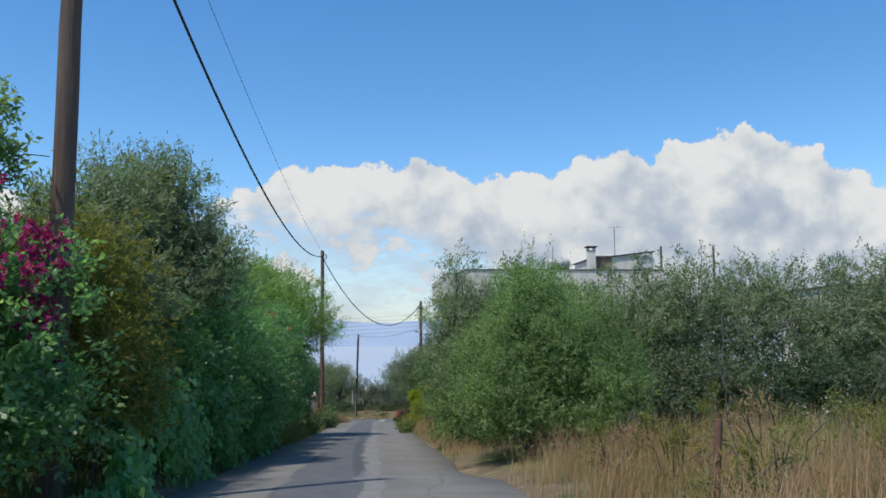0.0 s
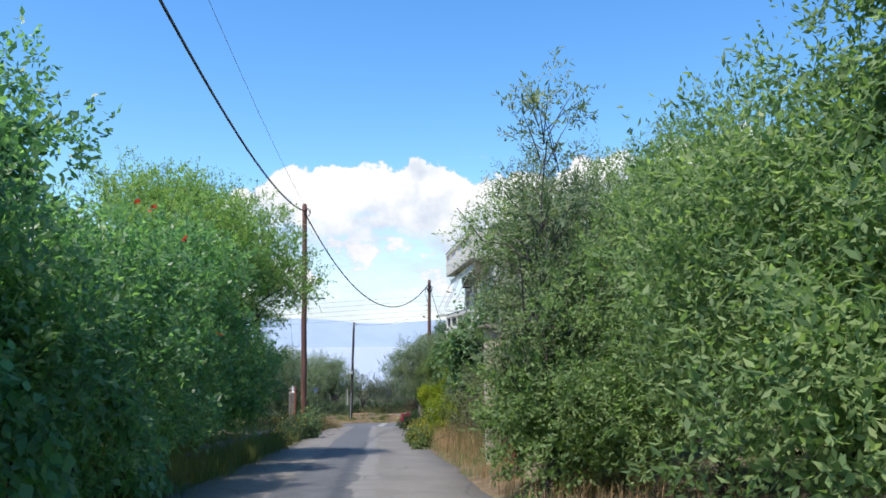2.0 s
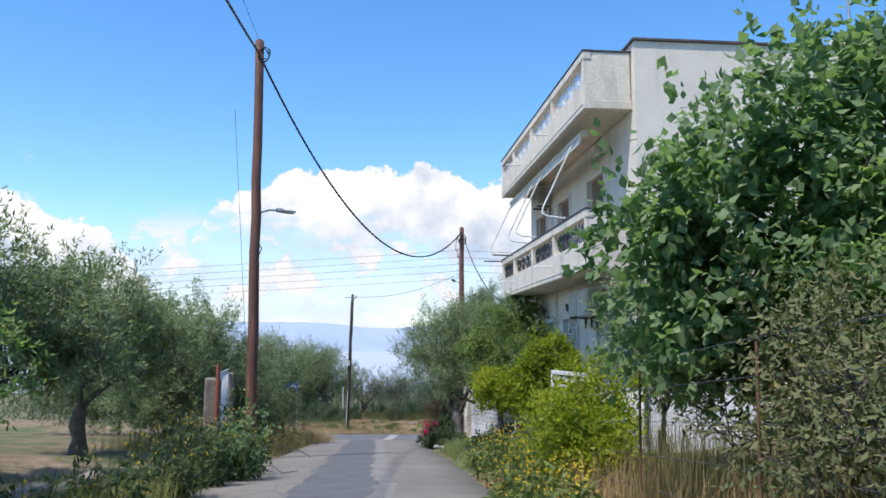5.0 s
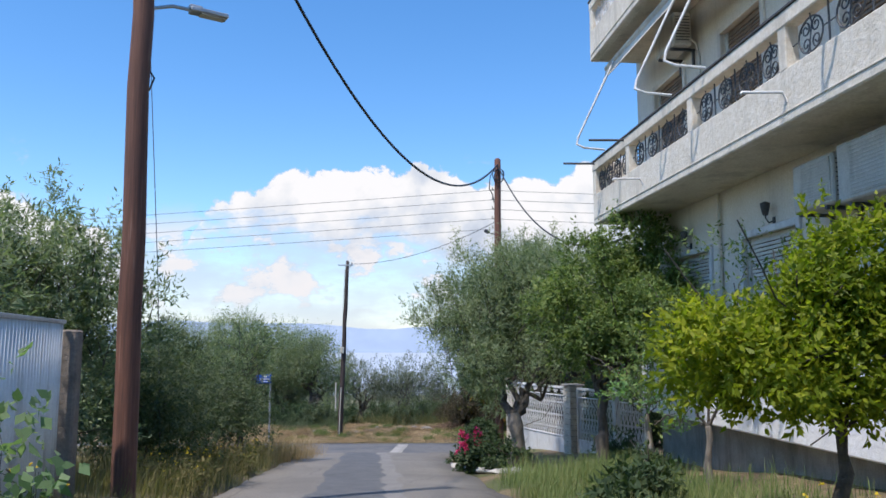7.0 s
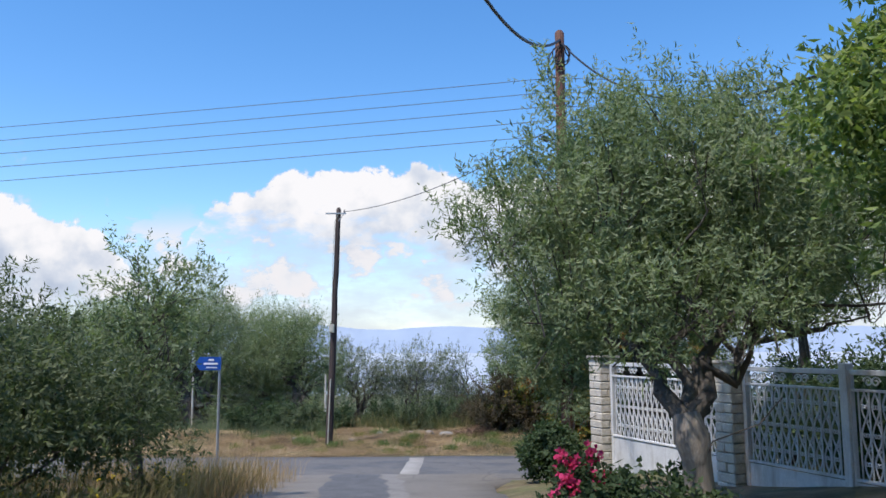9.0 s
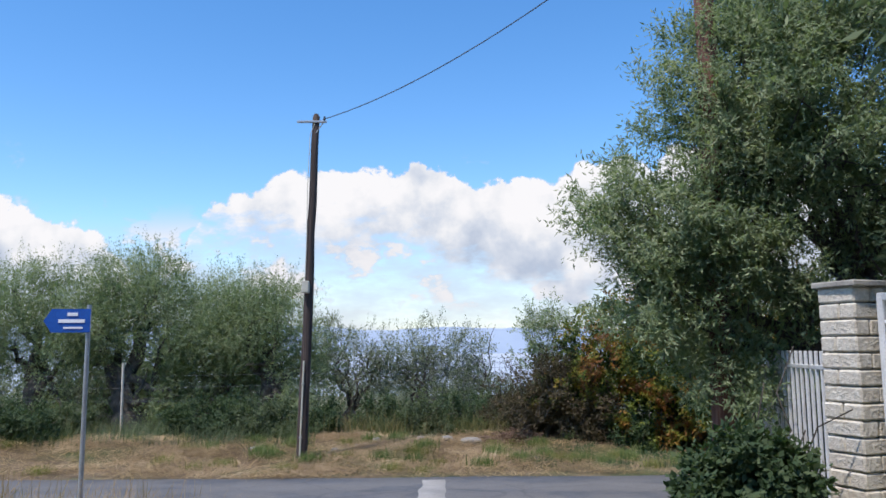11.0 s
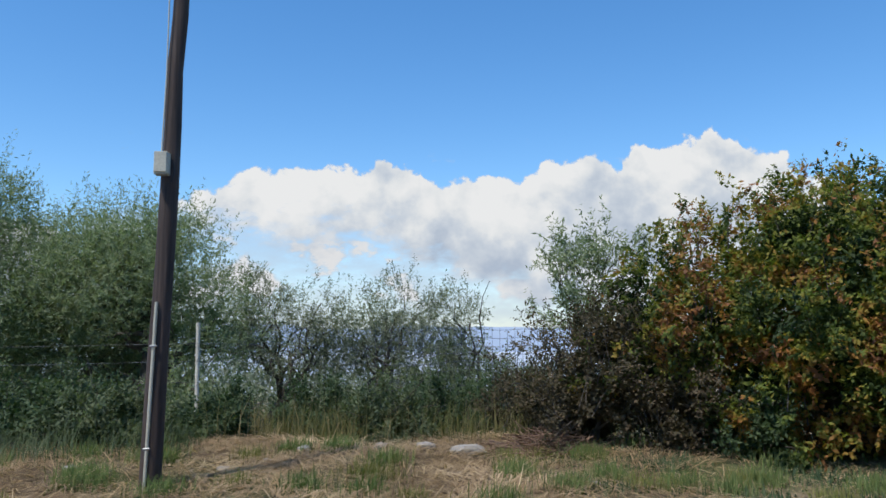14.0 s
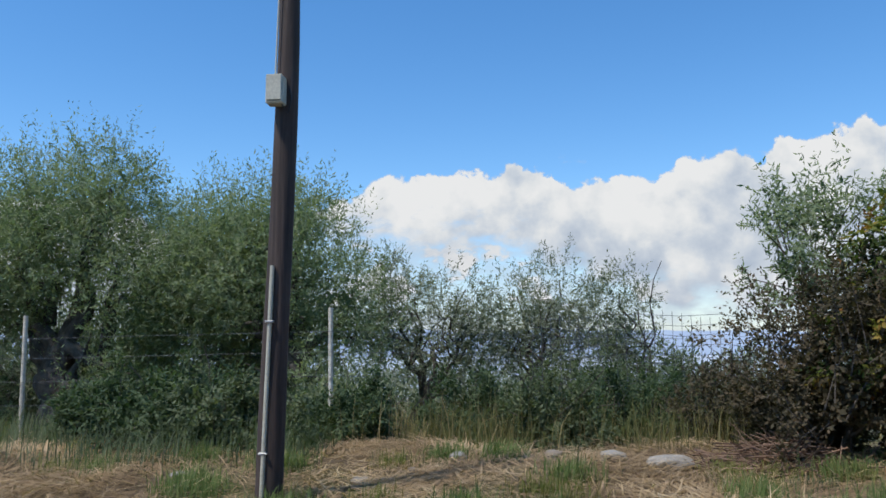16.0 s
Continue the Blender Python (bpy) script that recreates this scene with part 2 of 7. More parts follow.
class Mesh:
    """Collects boxes, tubes and sheets, in the thing's own metres."""
    def __init__(self):
        self.v, self.f, self.smooth = [], [], []

    def add(self, verts, faces, smooth=False):
        k = len(self.v)
        self.v.extend(tuple(p) for p in verts)
        self.f.extend(tuple(i + k for i in q) for q in faces)
        self.smooth.extend([smooth] * len(faces))
        return self

    def box(self, c, s, bevel=0.006, rz=0.0, rx=0.0, ry=0.0):
        hx, hy, hz = (d / 2 for d in s)
        b = min(bevel, hx * 0.4, hy * 0.4, hz * 0.4)
        m = pose(*c, rx, ry, rz)
        bm = bmesh.new()
        for sx in (-1, 1):
            for sy in (-1, 1):
                for sz in (-1, 1):
                    for o in ((b, 0, 0), (0, b, 0), (0, 0, b)):
                        bm.verts.new((sx * (hx - b + o[0]), sy * (hy - b + o[1]), sz * (hz - b + o[2])))
        hull = bmesh.ops.convex_hull(bm, input=bm.verts)
        bmesh.ops.dissolve_limit(bm, angle_limit=0.01, verts=bm.verts, edges=bm.edges)
        bm.verts.index_update()
        self.add([m @ v.co for v in bm.verts], [[v.index for v in f.verts] for f in bm.faces])
        bm.free()
        return self

    def tube(self, pts, radii, n=8, cap=True):
        pts = [Vector(p) for p in pts]
        if not hasattr(radii, "__len__"):
            radii = [radii] * len(pts)
        side, verts, faces = None, [], []
        for i, p in enumerate(pts):
            d = (pts[min(i + 1, len(pts) - 1)] - pts[max(i - 1, 0)]).normalized()
            if side is None:
                side = d.orthogonal().normalized()
            side = (side - d * side.dot(d)).normalized()
            up = d.cross(side)
            for j in range(n):
                a = 2 * math.pi * j / n
                verts.append(p + (side * math.cos(a) + up * math.sin(a)) * radii[i])
        for i in range(len(pts) - 1):
            for j in range(n):
                a, b = i * n + j, i * n + (j + 1) % n
                faces.append((a, b, b + n, a + n))
        self.add(verts, faces, True)
        if cap:
            k = len(verts)
            self.add(verts[:n], [tuple(reversed(range(n)))])
            self.add(verts[k - n:], [tuple(range(n))])
        return self

    def data(self, name):
        me = bpy.data.meshes.new(name)
        me.from_pydata([tuple(v) for v in self.v], [], self.f)
        me.polygons.foreach_set("use_smooth", self.smooth)
        me.update()
        return me

def part(name, shape, material, parent, label="", at=None):
    me = shape.data(name) if isinstance(shape, Mesh) else shape
    if material and not me.materials:
        me.materials.append(material)
    ob = new(name, me)
    ob.parent = parent
    if at is not None:
        ob.matrix_local = at
    return tagged(ob, label)

def solo(name, shape, material, label, category, group="", kind="", at=None):
    ob = part(name, shape, material, None, "", at)
    return tagged(ob, label, category, group, kind)

def quads(name, P, material):
    """One mesh of loose four-cornered leaves from an array (n, 4, 3)."""
    n = len(P)
    me = bpy.data.meshes.new(name)
    me.vertices.add(n * 4)
    me.vertices.foreach_set("co", np.ascontiguousarray(P, dtype=np.float32).reshape(-1))
    me.loops.add(n * 4)
    me.loops.foreach_set("vertex_index", np.arange(n * 4, dtype=np.int32))
    me.polygons.add(n)
    me.polygons.foreach_set("loop_start", np.arange(0, n * 4, 4, dtype=np.int32))
    me.materials.append(material)
    me.update(calc_edges=True)
    return me

def unit(a):
    return a / np.maximum(np.linalg.norm(a, axis=-1, keepdims=True), 1e-6)

def leaf_quads(base, d, nrm, L, W):
    d = unit(d)
    s = unit(np.cross(d, nrm))
    n2 = np.cross(s, d)
    L, W = L[:, None], W[:, None]
    mid = base + d * L * 0.45 - n2 * L * 0.10
    return np.stack([base, mid + s * W * 0.5, base + d * L, mid - s * W * 0.5], axis=1)

def sprays(rng, P, D, per, tlen, L, W, droop=0.0, spread=1.0, jitter=0.35, face=None):
    """Twigs at P pointing along D, each with `per` leaves set round it."""
    n = len(P)
    s = (np.arange(per) + 0.5)[None, :, None] / per
    D = unit(D)
    tl = tlen * rng.uniform(0.6, 1.3, (n, 1, 1))
    bend = np.array([0, 0, -droop])
    pos = P[:, None, :] + D[:, None, :] * s * tl + bend * (s * tl) ** 2 + rng.normal(0, 0.02, (n, per, 3)) * tlen * 2
    r = unit(rng.normal(0, 1, (n, per, 3)))
    d = unit(D[:, None, :] * 0.7 + r * spread + bend * 0.8)
    nrm = rng.normal(0, 0.55, (n, per, 3)) + np.array([0, 0, 0.7])
    if face is not None:
        nrm = nrm + face[:, None, :] * 0.9
    nrm = unit(nrm)
    k = n * per
    sz = rng.uniform(1 - jitter, 1 + jitter, k)
    return leaf_quads(pos.reshape(k, 3), d.reshape(k, 3), nrm.reshape(k, 3), L * sz, W * sz)

def on_blobs(rng, blobs, n, lo=0.62, hi=1.04, lump=0.16, clump=0.0, plume=0.0, axes=None):
    """Points in the lumpy outer shell of ellipsoids (x, y, z, rx, ry, rz) and their outward ways; clump: gather them in tufts of that radius; plume: along branchlets of that length."""
    B = np.array(blobs, dtype=float)
    area = (B[:, 3] * B[:, 4] + B[:, 3] * B[:, 5] + B[:, 4] * B[:, 5])
    lumps = unit(rng.normal(0, 1, (len(B), 14, 3)))
    amp = rng.uniform(-1, 1, (len(B), 14))
    def shell(c, lo, hi):
        k = rng.choice(len(B), c, p=area / area.sum())
        u = unit(rng.normal(0, 1, (c, 3)))
        w = np.exp(7 * (np.einsum("nc,nkc->nk", u, lumps[k]) - 1)) * amp[k]
        r = rng.uniform(lo ** 2, hi ** 2, c) ** 0.5 * (1 + lump * w.sum(1))
        p = B[k, :3] + u * r[:, None] * B[k, 3:]
        keep = np.ones(c, bool)
        for i, b in enumerate(B):
            q = (((p - b[:3]) / b[3:]) ** 2).sum(1)
            keep &= (k == i) | (q > 0.36)
        return p[keep], unit(u / B[k, 3:])[keep]
    if plume:
        c, cu = shell(max(8, int(area.sum() * 13 / plume ** 0.8)), 0.45, 0.88)
        ax = unit(cu * 0.75 + np.array([0, 0, 0.55]) + rng.normal(0, 0.42, c.shape))
        ln = plume * rng.uniform(0.5, 1.35, len(c))
        k = rng.integers(0, len(c), n)
        t = rng.uniform(0, 1, n) ** 0.8
        out = rng.normal(0, 1, (n, 3))
        arch = np.array([0, 0, 0.22]) * (t * ln[k] * t)[:, None]
        p = c[k] + ax[k] * (t * ln[k])[:, None] + arch + out * (plume * 0.15 * (1.05 - t) + 0.015)[:, None]
        axes.append((c, ax, ln))
        return p, unit(ax[k] + unit(out) * 0.55)
    if not clump:
        return shell(n, lo, hi)
    c, cu = shell(max(8, int(area.sum() * 1.6 / clump ** 2)), 0.66, 0.90)
    k = rng.integers(0, len(c), n)
    d = unit(rng.normal(0, 1, (n, 3)) + cu[k] * 0.55)
    size = clump * rng.uniform(0.65, 1.35, len(c))[k]
    r = size * rng.uniform(0.25, 1, n) ** 0.45
    p = c[k] + d * r[:, None] * np.array([1.0, 1.0, 0.8])
    return p, unit(d + cu[k] * 0.45)

def lobes(rng, blobs, k):
    """Breaks ellipsoids up into smaller lobes set round their shells, as boughs carry the leaves."""
    out = []
    for x, y, z, a, b, c in blobs:
        if min(a, b, c) < 0.45:
            out.append((x, y, z, a, b, c))
            continue
        n = max(4, int(k * (0.7 + 0.3 * max(a, b, c))))
        for i in range(n):
            h = 1 - 1.75 * (i + 0.5) / n
            w = i * 2.39996 + rng.uniform(-0.5, 0.5)
            u = np.array([math.sqrt(max(0.0, 1 - h * h)) * math.cos(w), math.sqrt(max(0.0, 1 - h * h)) * math.sin(w), h])
            t, s = rng.uniform(0.58, 0.86), rng.uniform(0.28, 0.50)
            p = np.array([x, y, z]) + u * t * np.array([a, b, c])
            out.append((*p, a * s, b * s, c * s * 0.9))
    return out

def crown_mesh(name, seed, blobs, twigs, per, tlen, L, W, material, droop=0.3, up=0.35, shoots=0, shoot_len=0.5, low=None, fill=True, lump=0.16, wild=0.55, clump=0.34, plume=0.0, axes=None, lobed=11):
    rng = np.random.default_rng(seed)
    whole = blobs
    if lobed:
        blobs, clump, plume = lobes(rng, blobs, lobed), min(clump, 0.24), min(plume, 0.5)
    p, u = on_blobs(rng, blobs, twigs, lump=lump, clump=clump, plume=plume, axes=axes)
    d = u + np.array([0, 0, up]) + rng.normal(0, wild, p.shape)
    Q = [sprays(rng, p, d, per, tlen, L, W, droop, face=u)]
    if fill:
        # bigger, sparser leaves further in
        p, u = on_blobs(rng, whole, max(60, twigs // 4), 0.15, 0.60)
        Q.append(sprays(rng, p, rng.normal(0, 1, p.shape), 7, tlen, L * 1.25, W * 1.8, droop, face=u))
    if shoots:
        p, u = on_blobs(rng, blobs, shoots * 3, 0.9, 1.0, lump)
        top = u[:, 2] > 0.15
        p, u = p[top], u[top]
        d = u * 0.5 + np.array([0, 0, 1.0]) + rng.normal(0, 0.25, p.shape)
        Q.append(sprays(rng, p, d, int(per * 1.6), shoot_len, L, W, 0.05, 0.8))
    Q = np.concatenate(Q)
    if low is not None:
        Q = Q[Q[:, :, 2].min(1) > low]
    return quads(name, Q, material)

def limb(rng, a, b, r0, r1, kinks=5, wob=0.12):
    a, b = Vector(a), Vector(b)
    L = (b - a).length
    pts = []
    for i in range(kinks + 1):
        t = i / kinks
        o = Vector(rng.normal(0, wob * L * 0.35, 3)) * math.sin(math.pi * t)
        pts.append(a.lerp(b, t) + o)
    return pts, [r0 + (r1 - r0) * (i / kinks) ** 0.8 for i in range(kinks + 1)]

def limb_meshes(seed, fork, r, tips, lean=(0, 0), sides=9, flare=1.5, stout=0.5):
    """A tapered trunk from the ground to the fork, and limbs to the tips."""
    rng = np.random.default_rng(seed)
    m, br = Mesh(), []
    f = Vector(fork)
    pts, rad = limb(rng, (f.x - lean[0], f.y - lean[1], -0.25), f, r * flare, r * 0.9, 6, 0.10)
    rad = [q * (1 + 0.18 * math.sin(i * 2.1 + seed)) for i, q in enumerate(rad)]
    m.tube(pts, rad, sides)
    for t in tips:
        pts, rad = limb(rng, f - Vector((0, 0, r * 0.4)), t, r * stout, r * 0.09, 8, 0.16 if stout <= 0.5 else 0.22)
        b = Mesh().tube(pts, rad, 6)
        br.append(b)
        for k in range(3):
            q = Vector(pts[3 + k])
            e = q + Vector(rng.normal(0, 0.45, 3)) + Vector((0, 0, 0.35))
            p2, r2 = limb(rng, q, e, rad[3 + k] * 0.7, 0.006, 4, 0.2)
            b.tube(p2, r2, 5)
    return m, br

def plant(name, label, category, x, y, z, seed, blobs, twigs, per, tlen, L, W, material, fork=None, r=0.0, tips=None, bark=None, group="", lean=(0, 0), stout=0.5, flare=1.5, **kw):
    """A tree or shrub. Ellipsoids are given from its foot."""
    ob = thing(name, label, category, x, y, z, group=group)
    if tips is None:
        tips = [(b[0] + b[3] * 0.2, b[1], b[2] + b[5] * 0.25) for b in blobs]
    if fork is None:
        fork = (0.0, 0.0, 0.25)
        r = r or 0.05
    stem, branches = limb_meshes(seed, fork, r, tips, lean, flare=flare, stout=stout)
    part("trunk", stem, bark or BARK, ob)
    for b in branches:
        part("limb", b, BARK, ob)
    axes = []
    part("crown", crown_mesh("crown", seed, blobs, twigs, per, tlen, L, W, material, axes=axes, **kw), None, ob)
    for c, ax, ln in axes:
        # thin wood of the branchlets
        tw = Mesh()
        for p, d, q in zip(c[:260], ax, ln):
            p, d = Vector(p), Vector(d)
            tw.tube([p - d * 0.3 * q - Vector((0, 0, 0.12)), p + d * 0.25 * q, p + d * 0.8 * q + Vector((0, 0, 0.12 * q))], [0.011, 0.007, 0.003], 3, False)
        tagged(part("twig_wood", tw, BARK, ob), kind="stuff")
    return ob

def blades(name, seed, spots, h, material, width=0.012, lean=0.35, per=1):
    """Grass: one narrow bent blade from each root (n, 3)."""
    rng = np.random.default_rng(seed)
    n = len(spots)
    H = h * rng.uniform(0.45, 1.25, n)
    a = rng.uniform(0, 2 * math.pi, n)
    if lean >= 1.5:
        a = 2.2 * np.sin(spots[:, 0] * 1.1 + spots[:, 1] * 0.7) + 1.6 * np.cos(spots[:, 1] * 1.9 - spots[:, 0] * 0.5) + rng.normal(0, 1.15, n)
    elif lean >= 0.6:
        a = rng.normal(0.6, 1.1, n) + 0.8 * np.sin(spots[:, 0] * 0.9 + spots[:, 1])
    dirs = np.stack([np.cos(a), np.sin(a), np.zeros(n)], 1)
    side = np.stack([-np.sin(a), np.cos(a), np.zeros(n)], 1) * (width * rng.uniform(0.6, 1.4, n))[:, None]
    th = np.clip(np.abs(rng.normal(0, lean, n)), 0, 1.5)
    if lean >= 1.5:
        th = np.clip(rng.normal(1.49, 0.07, n), 1.22, 1.55)
    zup = np.array([0, 0, 1.0])
    mid = spots + dirs * (H * 0.52 * np.sin(th * 0.6))[:, None] + zup * (H * 0.56 * np.cos(th * 0.6) * np.where(th > 1.2, 0.25, 1))[:, None]
    tip = spots + dirs * (H * 0.98 * np.sin(th))[:, None] + zup * (H * np.maximum(np.cos(th), 0.05))[:, None]
    P = np.stack([spots - side * 0.5, spots + side * 0.5, mid + side * 0.4, mid - side * 0.4], 1)
    T = np.stack([mid - side * 0.4, mid + side * 0.4, tip + side * 0.12, tip - side * 0.12], 1)
    # the two joined quads of one blade share a colour island: weld by building them as one strip
    me = bpy.data.meshes.new(name)
    V = np.concatenate([P[:, :2], P[:, 2:], T[:, 2:]], 1)
    me.vertices.add(n * 6)
    me.vertices.foreach_set("co", np.ascontiguousarray(V, dtype=np.float32).reshape(-1))
    k = np.arange(n)[:, None] * 6
    loops = np.concatenate([k + np.array([[0, 1, 2, 3]]), k + np.array([[3, 2, 4, 5]])], 1).reshape(-1)
    me.loops.add(n * 8)
    me.loops.foreach_set("vertex_index", loops.astype(np.int32))
    me.polygons.add(n * 2)
    me.polygons.foreach_set("loop_start", np.arange(0, n * 8, 4, dtype=np.int32))
    me.materials.append(material)
    me.update(calc_edges=True)
    return me

def clumped(rng, n, x0, x1, y0, y1, clumps, sigma):
    c = np.stack([rng.uniform(x0, x1, clumps), rng.uniform(y0, y1, clumps)], 1)
    p = c[rng.integers(0, clumps, n)] + rng.normal(0, sigma, (n, 2))
    return p[(p[:, 0] > x0 - 0.2) & (p[:, 0] < x1 + 0.2) & (p[:, 1] > y0 - 0.2) & (p[:, 1] < y1 + 0.2)]

# ---- the lie of the land ----
PY = np.array([-30, 1.2, 9.6, 15.0, 23.4, 36.4, 47.5, 59.5, 64.0, 69.3, 71.6, 73.4, 80, 100, 160, 400, 900, 5000])
PZ = np.array([3.6, 1.10, 0.43, -0.04, -0.72, -1.80, -2.72, -3.80, -4.22, -4.55, -4.50, -4.28, -4.9, -8.0, -15, -24, -40, -60])
def road_z(y):
    y = np.asarray(y, dtype=float)
    return sum(np.interp(y + o, PY, PZ) for o in (-1.2, -0.6, 0, 0.6, 1.2)) / 5
def road_x(y):
    """The middle of the lane."""
    return -0.20 - 0.0715 * np.asarray(y, dtype=float)
def ground_z(x, y):
    x, y = np.asarray(x, dtype=float), np.asarray(y, dtype=float)
    z = road_z(y)
    off = x - road_x(y)
    lane = np.clip((63.5 - y) / 3, 0, 1)
    rise = lane * (0.12 * np.clip((np.abs(off) - 2.1) / 0.9, 0, 1) + 0.35 * np.clip((off - 3.0) / 4.0, 0, 1) + 0.25 * np.clip((-off - 3.2) / 4.0, 0, 1))
    bump = 0.05 * np.sin(x * 1.7 + y * 0.6) * np.cos(y * 1.3 - x * 0.4) * np.clip(np.abs(off) - 2.6, 0, 1)
    bump = np.where(y > 64, 0.05 * np.sin(x * 1.9) * np.cos(y * 1.6) * np.clip((y - 70) / 2, 0, 1), bump)
    return z + rise + bump
def gz(x, y):
    return float(ground_z(x, y))

# ---- ground, roads, sea, hills, clouds ----
def soil():
    m, n, l, p = mat("dry_soil_and_straw")
    tc = n.new("ShaderNodeTexCoord")
    ns = []
    for s, d in ((0.35, 4.0), (2.2, 5.0), (45.0, 4.0)):
        t = nd(n, "ShaderNodeTexNoise", Scale=s, Detail=d, Roughness=0.65)
        l.new(tc.outputs["Object"], t.inputs["Vector"])
        ns.append(t.outputs[0])
    dry = ramp(n, l, ns[1], [(0.3, (0.12, 0.085, 0.050)), (0.55, (0.22, 0.158, 0.095)), (0.75, (0.35, 0.26, 0.165))])
    green = ramp(n, l, ns[1], [(0.3, (0.055, 0.075, 0.022)), (0.7, (0.13, 0.14, 0.05))])
    col = mix(n, l, ramp(n, l, ns[0], [(0.44, (0, 0, 0)), (0.60, (1, 1, 1))]), dry, green)
    col = mix(n, l, 0.6, col, ramp(n, l, ns[2], [(0.3, (0.2, 0.2, 0.2)), (0.7, (0.8, 0.8, 0.8))]), "OVERLAY")
    l.new(col, p.inputs["Base Color"])
    p.inputs["Roughness"].default_value = 0.95
    b = nd(n, "ShaderNodeBump", Strength=0.8, Distance=0.04)
    l.new(ns[2], b.inputs["Height"])
    l.new(b.outputs[0], p.inputs["Normal"])
    return m

def axis(fine0, fine1, step, far):
    a = list(np.arange(fine0, fine1 + 1e-6, step))
    d = step
    lo, hi = [fine0], [fine1]
    while lo[-1] > -far:
        d *= 1.25
        lo.append(lo[-1] - d)
        hi.append(hi[-1] + d)
    return np.array(lo[:0:-1] + a + hi[1:])

gx = axis(-16, 16, 0.5, 4800)
gy = axis(-12, 92, 0.5, 4800)
gy = gy[gy > -400]
X, Y = np.meshgrid(gx, gy)
Z = ground_z(X, Y)
off = X - road_x(Y)
under = ((np.abs(off) < 2.3) & (Y < 64)) | ((Y > 63.3) & (Y < 69.2))
Z = np.where(under, Z - 0.05, Z)
m = Mesh()
nx = len(gx)
m.v = list(zip(X.ravel().tolist(), Y.ravel().tolist(), Z.ravel().tolist()))
m.f = [(j * nx + i, j * nx + i + 1, j * nx + nx + i + 1, j * nx + nx + i) for j in range(len(gy) - 1) for i in range(nx - 1)]
m.smooth = [True] * len(m.f)
solo("ground", m, soil(), "dry sandy verge soil with straw and weeds", "ground", kind="structure")

def tarmac(name, lane):
    m, n, l, p = mat(name)
    uv = n.new("ShaderNodeUVMap")
    tc = n.new("ShaderNodeTexCoord")
    sep = n.new("ShaderNodeSeparateXYZ")
    l.new(uv.outputs[0], sep.inputs[0])
    a = nd(n, "ShaderNodeTexNoise", Scale=0.7, Detail=5.0, Roughness=0.6)
    b = nd(n, "ShaderNodeTexNoise", Scale=70.0, Detail=3.0, Roughness=0.7)
    c = nd(n, "ShaderNodeTexNoise", Scale=2.6, Detail=4.0, Roughness=0.6)
    for t in (a, b, c):
        l.new(tc.outputs["Object"], t.inputs["Vector"])
    old = ramp(n, l, a.outputs[0], [(0.3, (0.140, 0.128, 0.112)), (0.7, (0.20, 0.185, 0.162))])
    dark = ramp(n, l, c.outputs[0], [(0.3, (0.078, 0.081, 0.085)), (0.7, (0.118, 0.120, 0.124))])
    seam = ramp(n, l, c.outputs[0], [(0.3, (0.165, 0.157, 0.145)), (0.7, (0.22, 0.21, 0.195))])
    if lane:
        w = calc(n, l, "MULTIPLY", calc(n, l, "SUBTRACT", a.outputs[0], 0.5), 0.7)
        u = calc(n, l, "ADD", sep.outputs[0], w)
        col = mix(n, l, calc(n, l, "MULTIPLY", calc(n, l, "LESS_THAN", u, 0.28), calc(n, l, "GREATER_THAN", u, -0.75)), old, dark)
        w2 = calc(n, l, "MULTIPLY", calc(n, l, "SUBTRACT", a.outputs[0], 0.5), 0.55)
        u2 = calc(n, l, "ADD", sep.outputs[0], w2)
        col = mix(n, l, calc(n, l, "MULTIPLY", calc(n, l, "LESS_THAN", u2, 0.58), calc(n, l, "GREATER_THAN", u2, 0.30)), col, seam)
    else:
        col = mix(n, l, ramp(n, l, a.outputs[0], [(0.45, (0, 0, 0)), (0.5, (1, 1, 1))]), dark, mix(n, l, 0.4, dark, old))
    col = mix(n, l, 0.55, col, ramp(n, l, b.outputs[0], [(0.3, (0.2, 0.2, 0.2)), (0.7, (0.8, 0.8, 0.8))]), "OVERLAY")
    v = nd(n, "ShaderNodeTexVoronoi", Scale=0.55)
    v.feature = "DISTANCE_TO_EDGE"
    wv = nd(n, "ShaderNodeTexNoise", Scale=1.5, Detail=3.0)
    l.new(tc.outputs["Object"], wv.inputs["Vector"])
    l.new(mix(n, l, 0.25, tc.outputs["Object"], wv.outputs["Color"], "ADD"), v.inputs["Vector"])
    col = mix(n, l, calc(n, l, "MULTIPLY", calc(n, l, "LESS_THAN", v.outputs[0], 0.010), 0.35), col, (0.05, 0.05, 0.05))
    l.new(col, p.inputs["Base Color"])
    p.inputs["Roughness"].default_value = 0.85
    bp = nd(n, "ShaderNodeBump", Strength=0.5, Distance=0.006)
    l.new(b.outputs[0], bp.inputs["Height"])
    l.new(bp.outputs[0], p.inputs["Normal"])
    return m

def ribbon(name, material, rows, label, category, kind="structure"):
    """A paved sheet from rows of (list of points, list of u) with a worn edge and thickness."""
    verts, uvs, faces = [], [], []
    k = len(rows[0][0])
    for pts, us, v in rows:
        verts += pts
        uvs += [(u, v) for u in us]
    for j in range(len(rows) - 1):
        for i in range(k - 1):
            a = j * k + i
            faces.append((a, a + 1, a + k + 1, a + k))
    me = bpy.data.meshes.new(name)
    me.from_pydata(verts, [], faces)
    layer = me.uv_layers.new(name="UVMap")
    for lp in me.loops:
        layer.data[lp.index].uv = uvs[lp.vertex_index]
    me.polygons.foreach_set("use_smooth", [True] * len(faces))
    me.update()
    return solo(name, me, material, label, category, kind=kind)

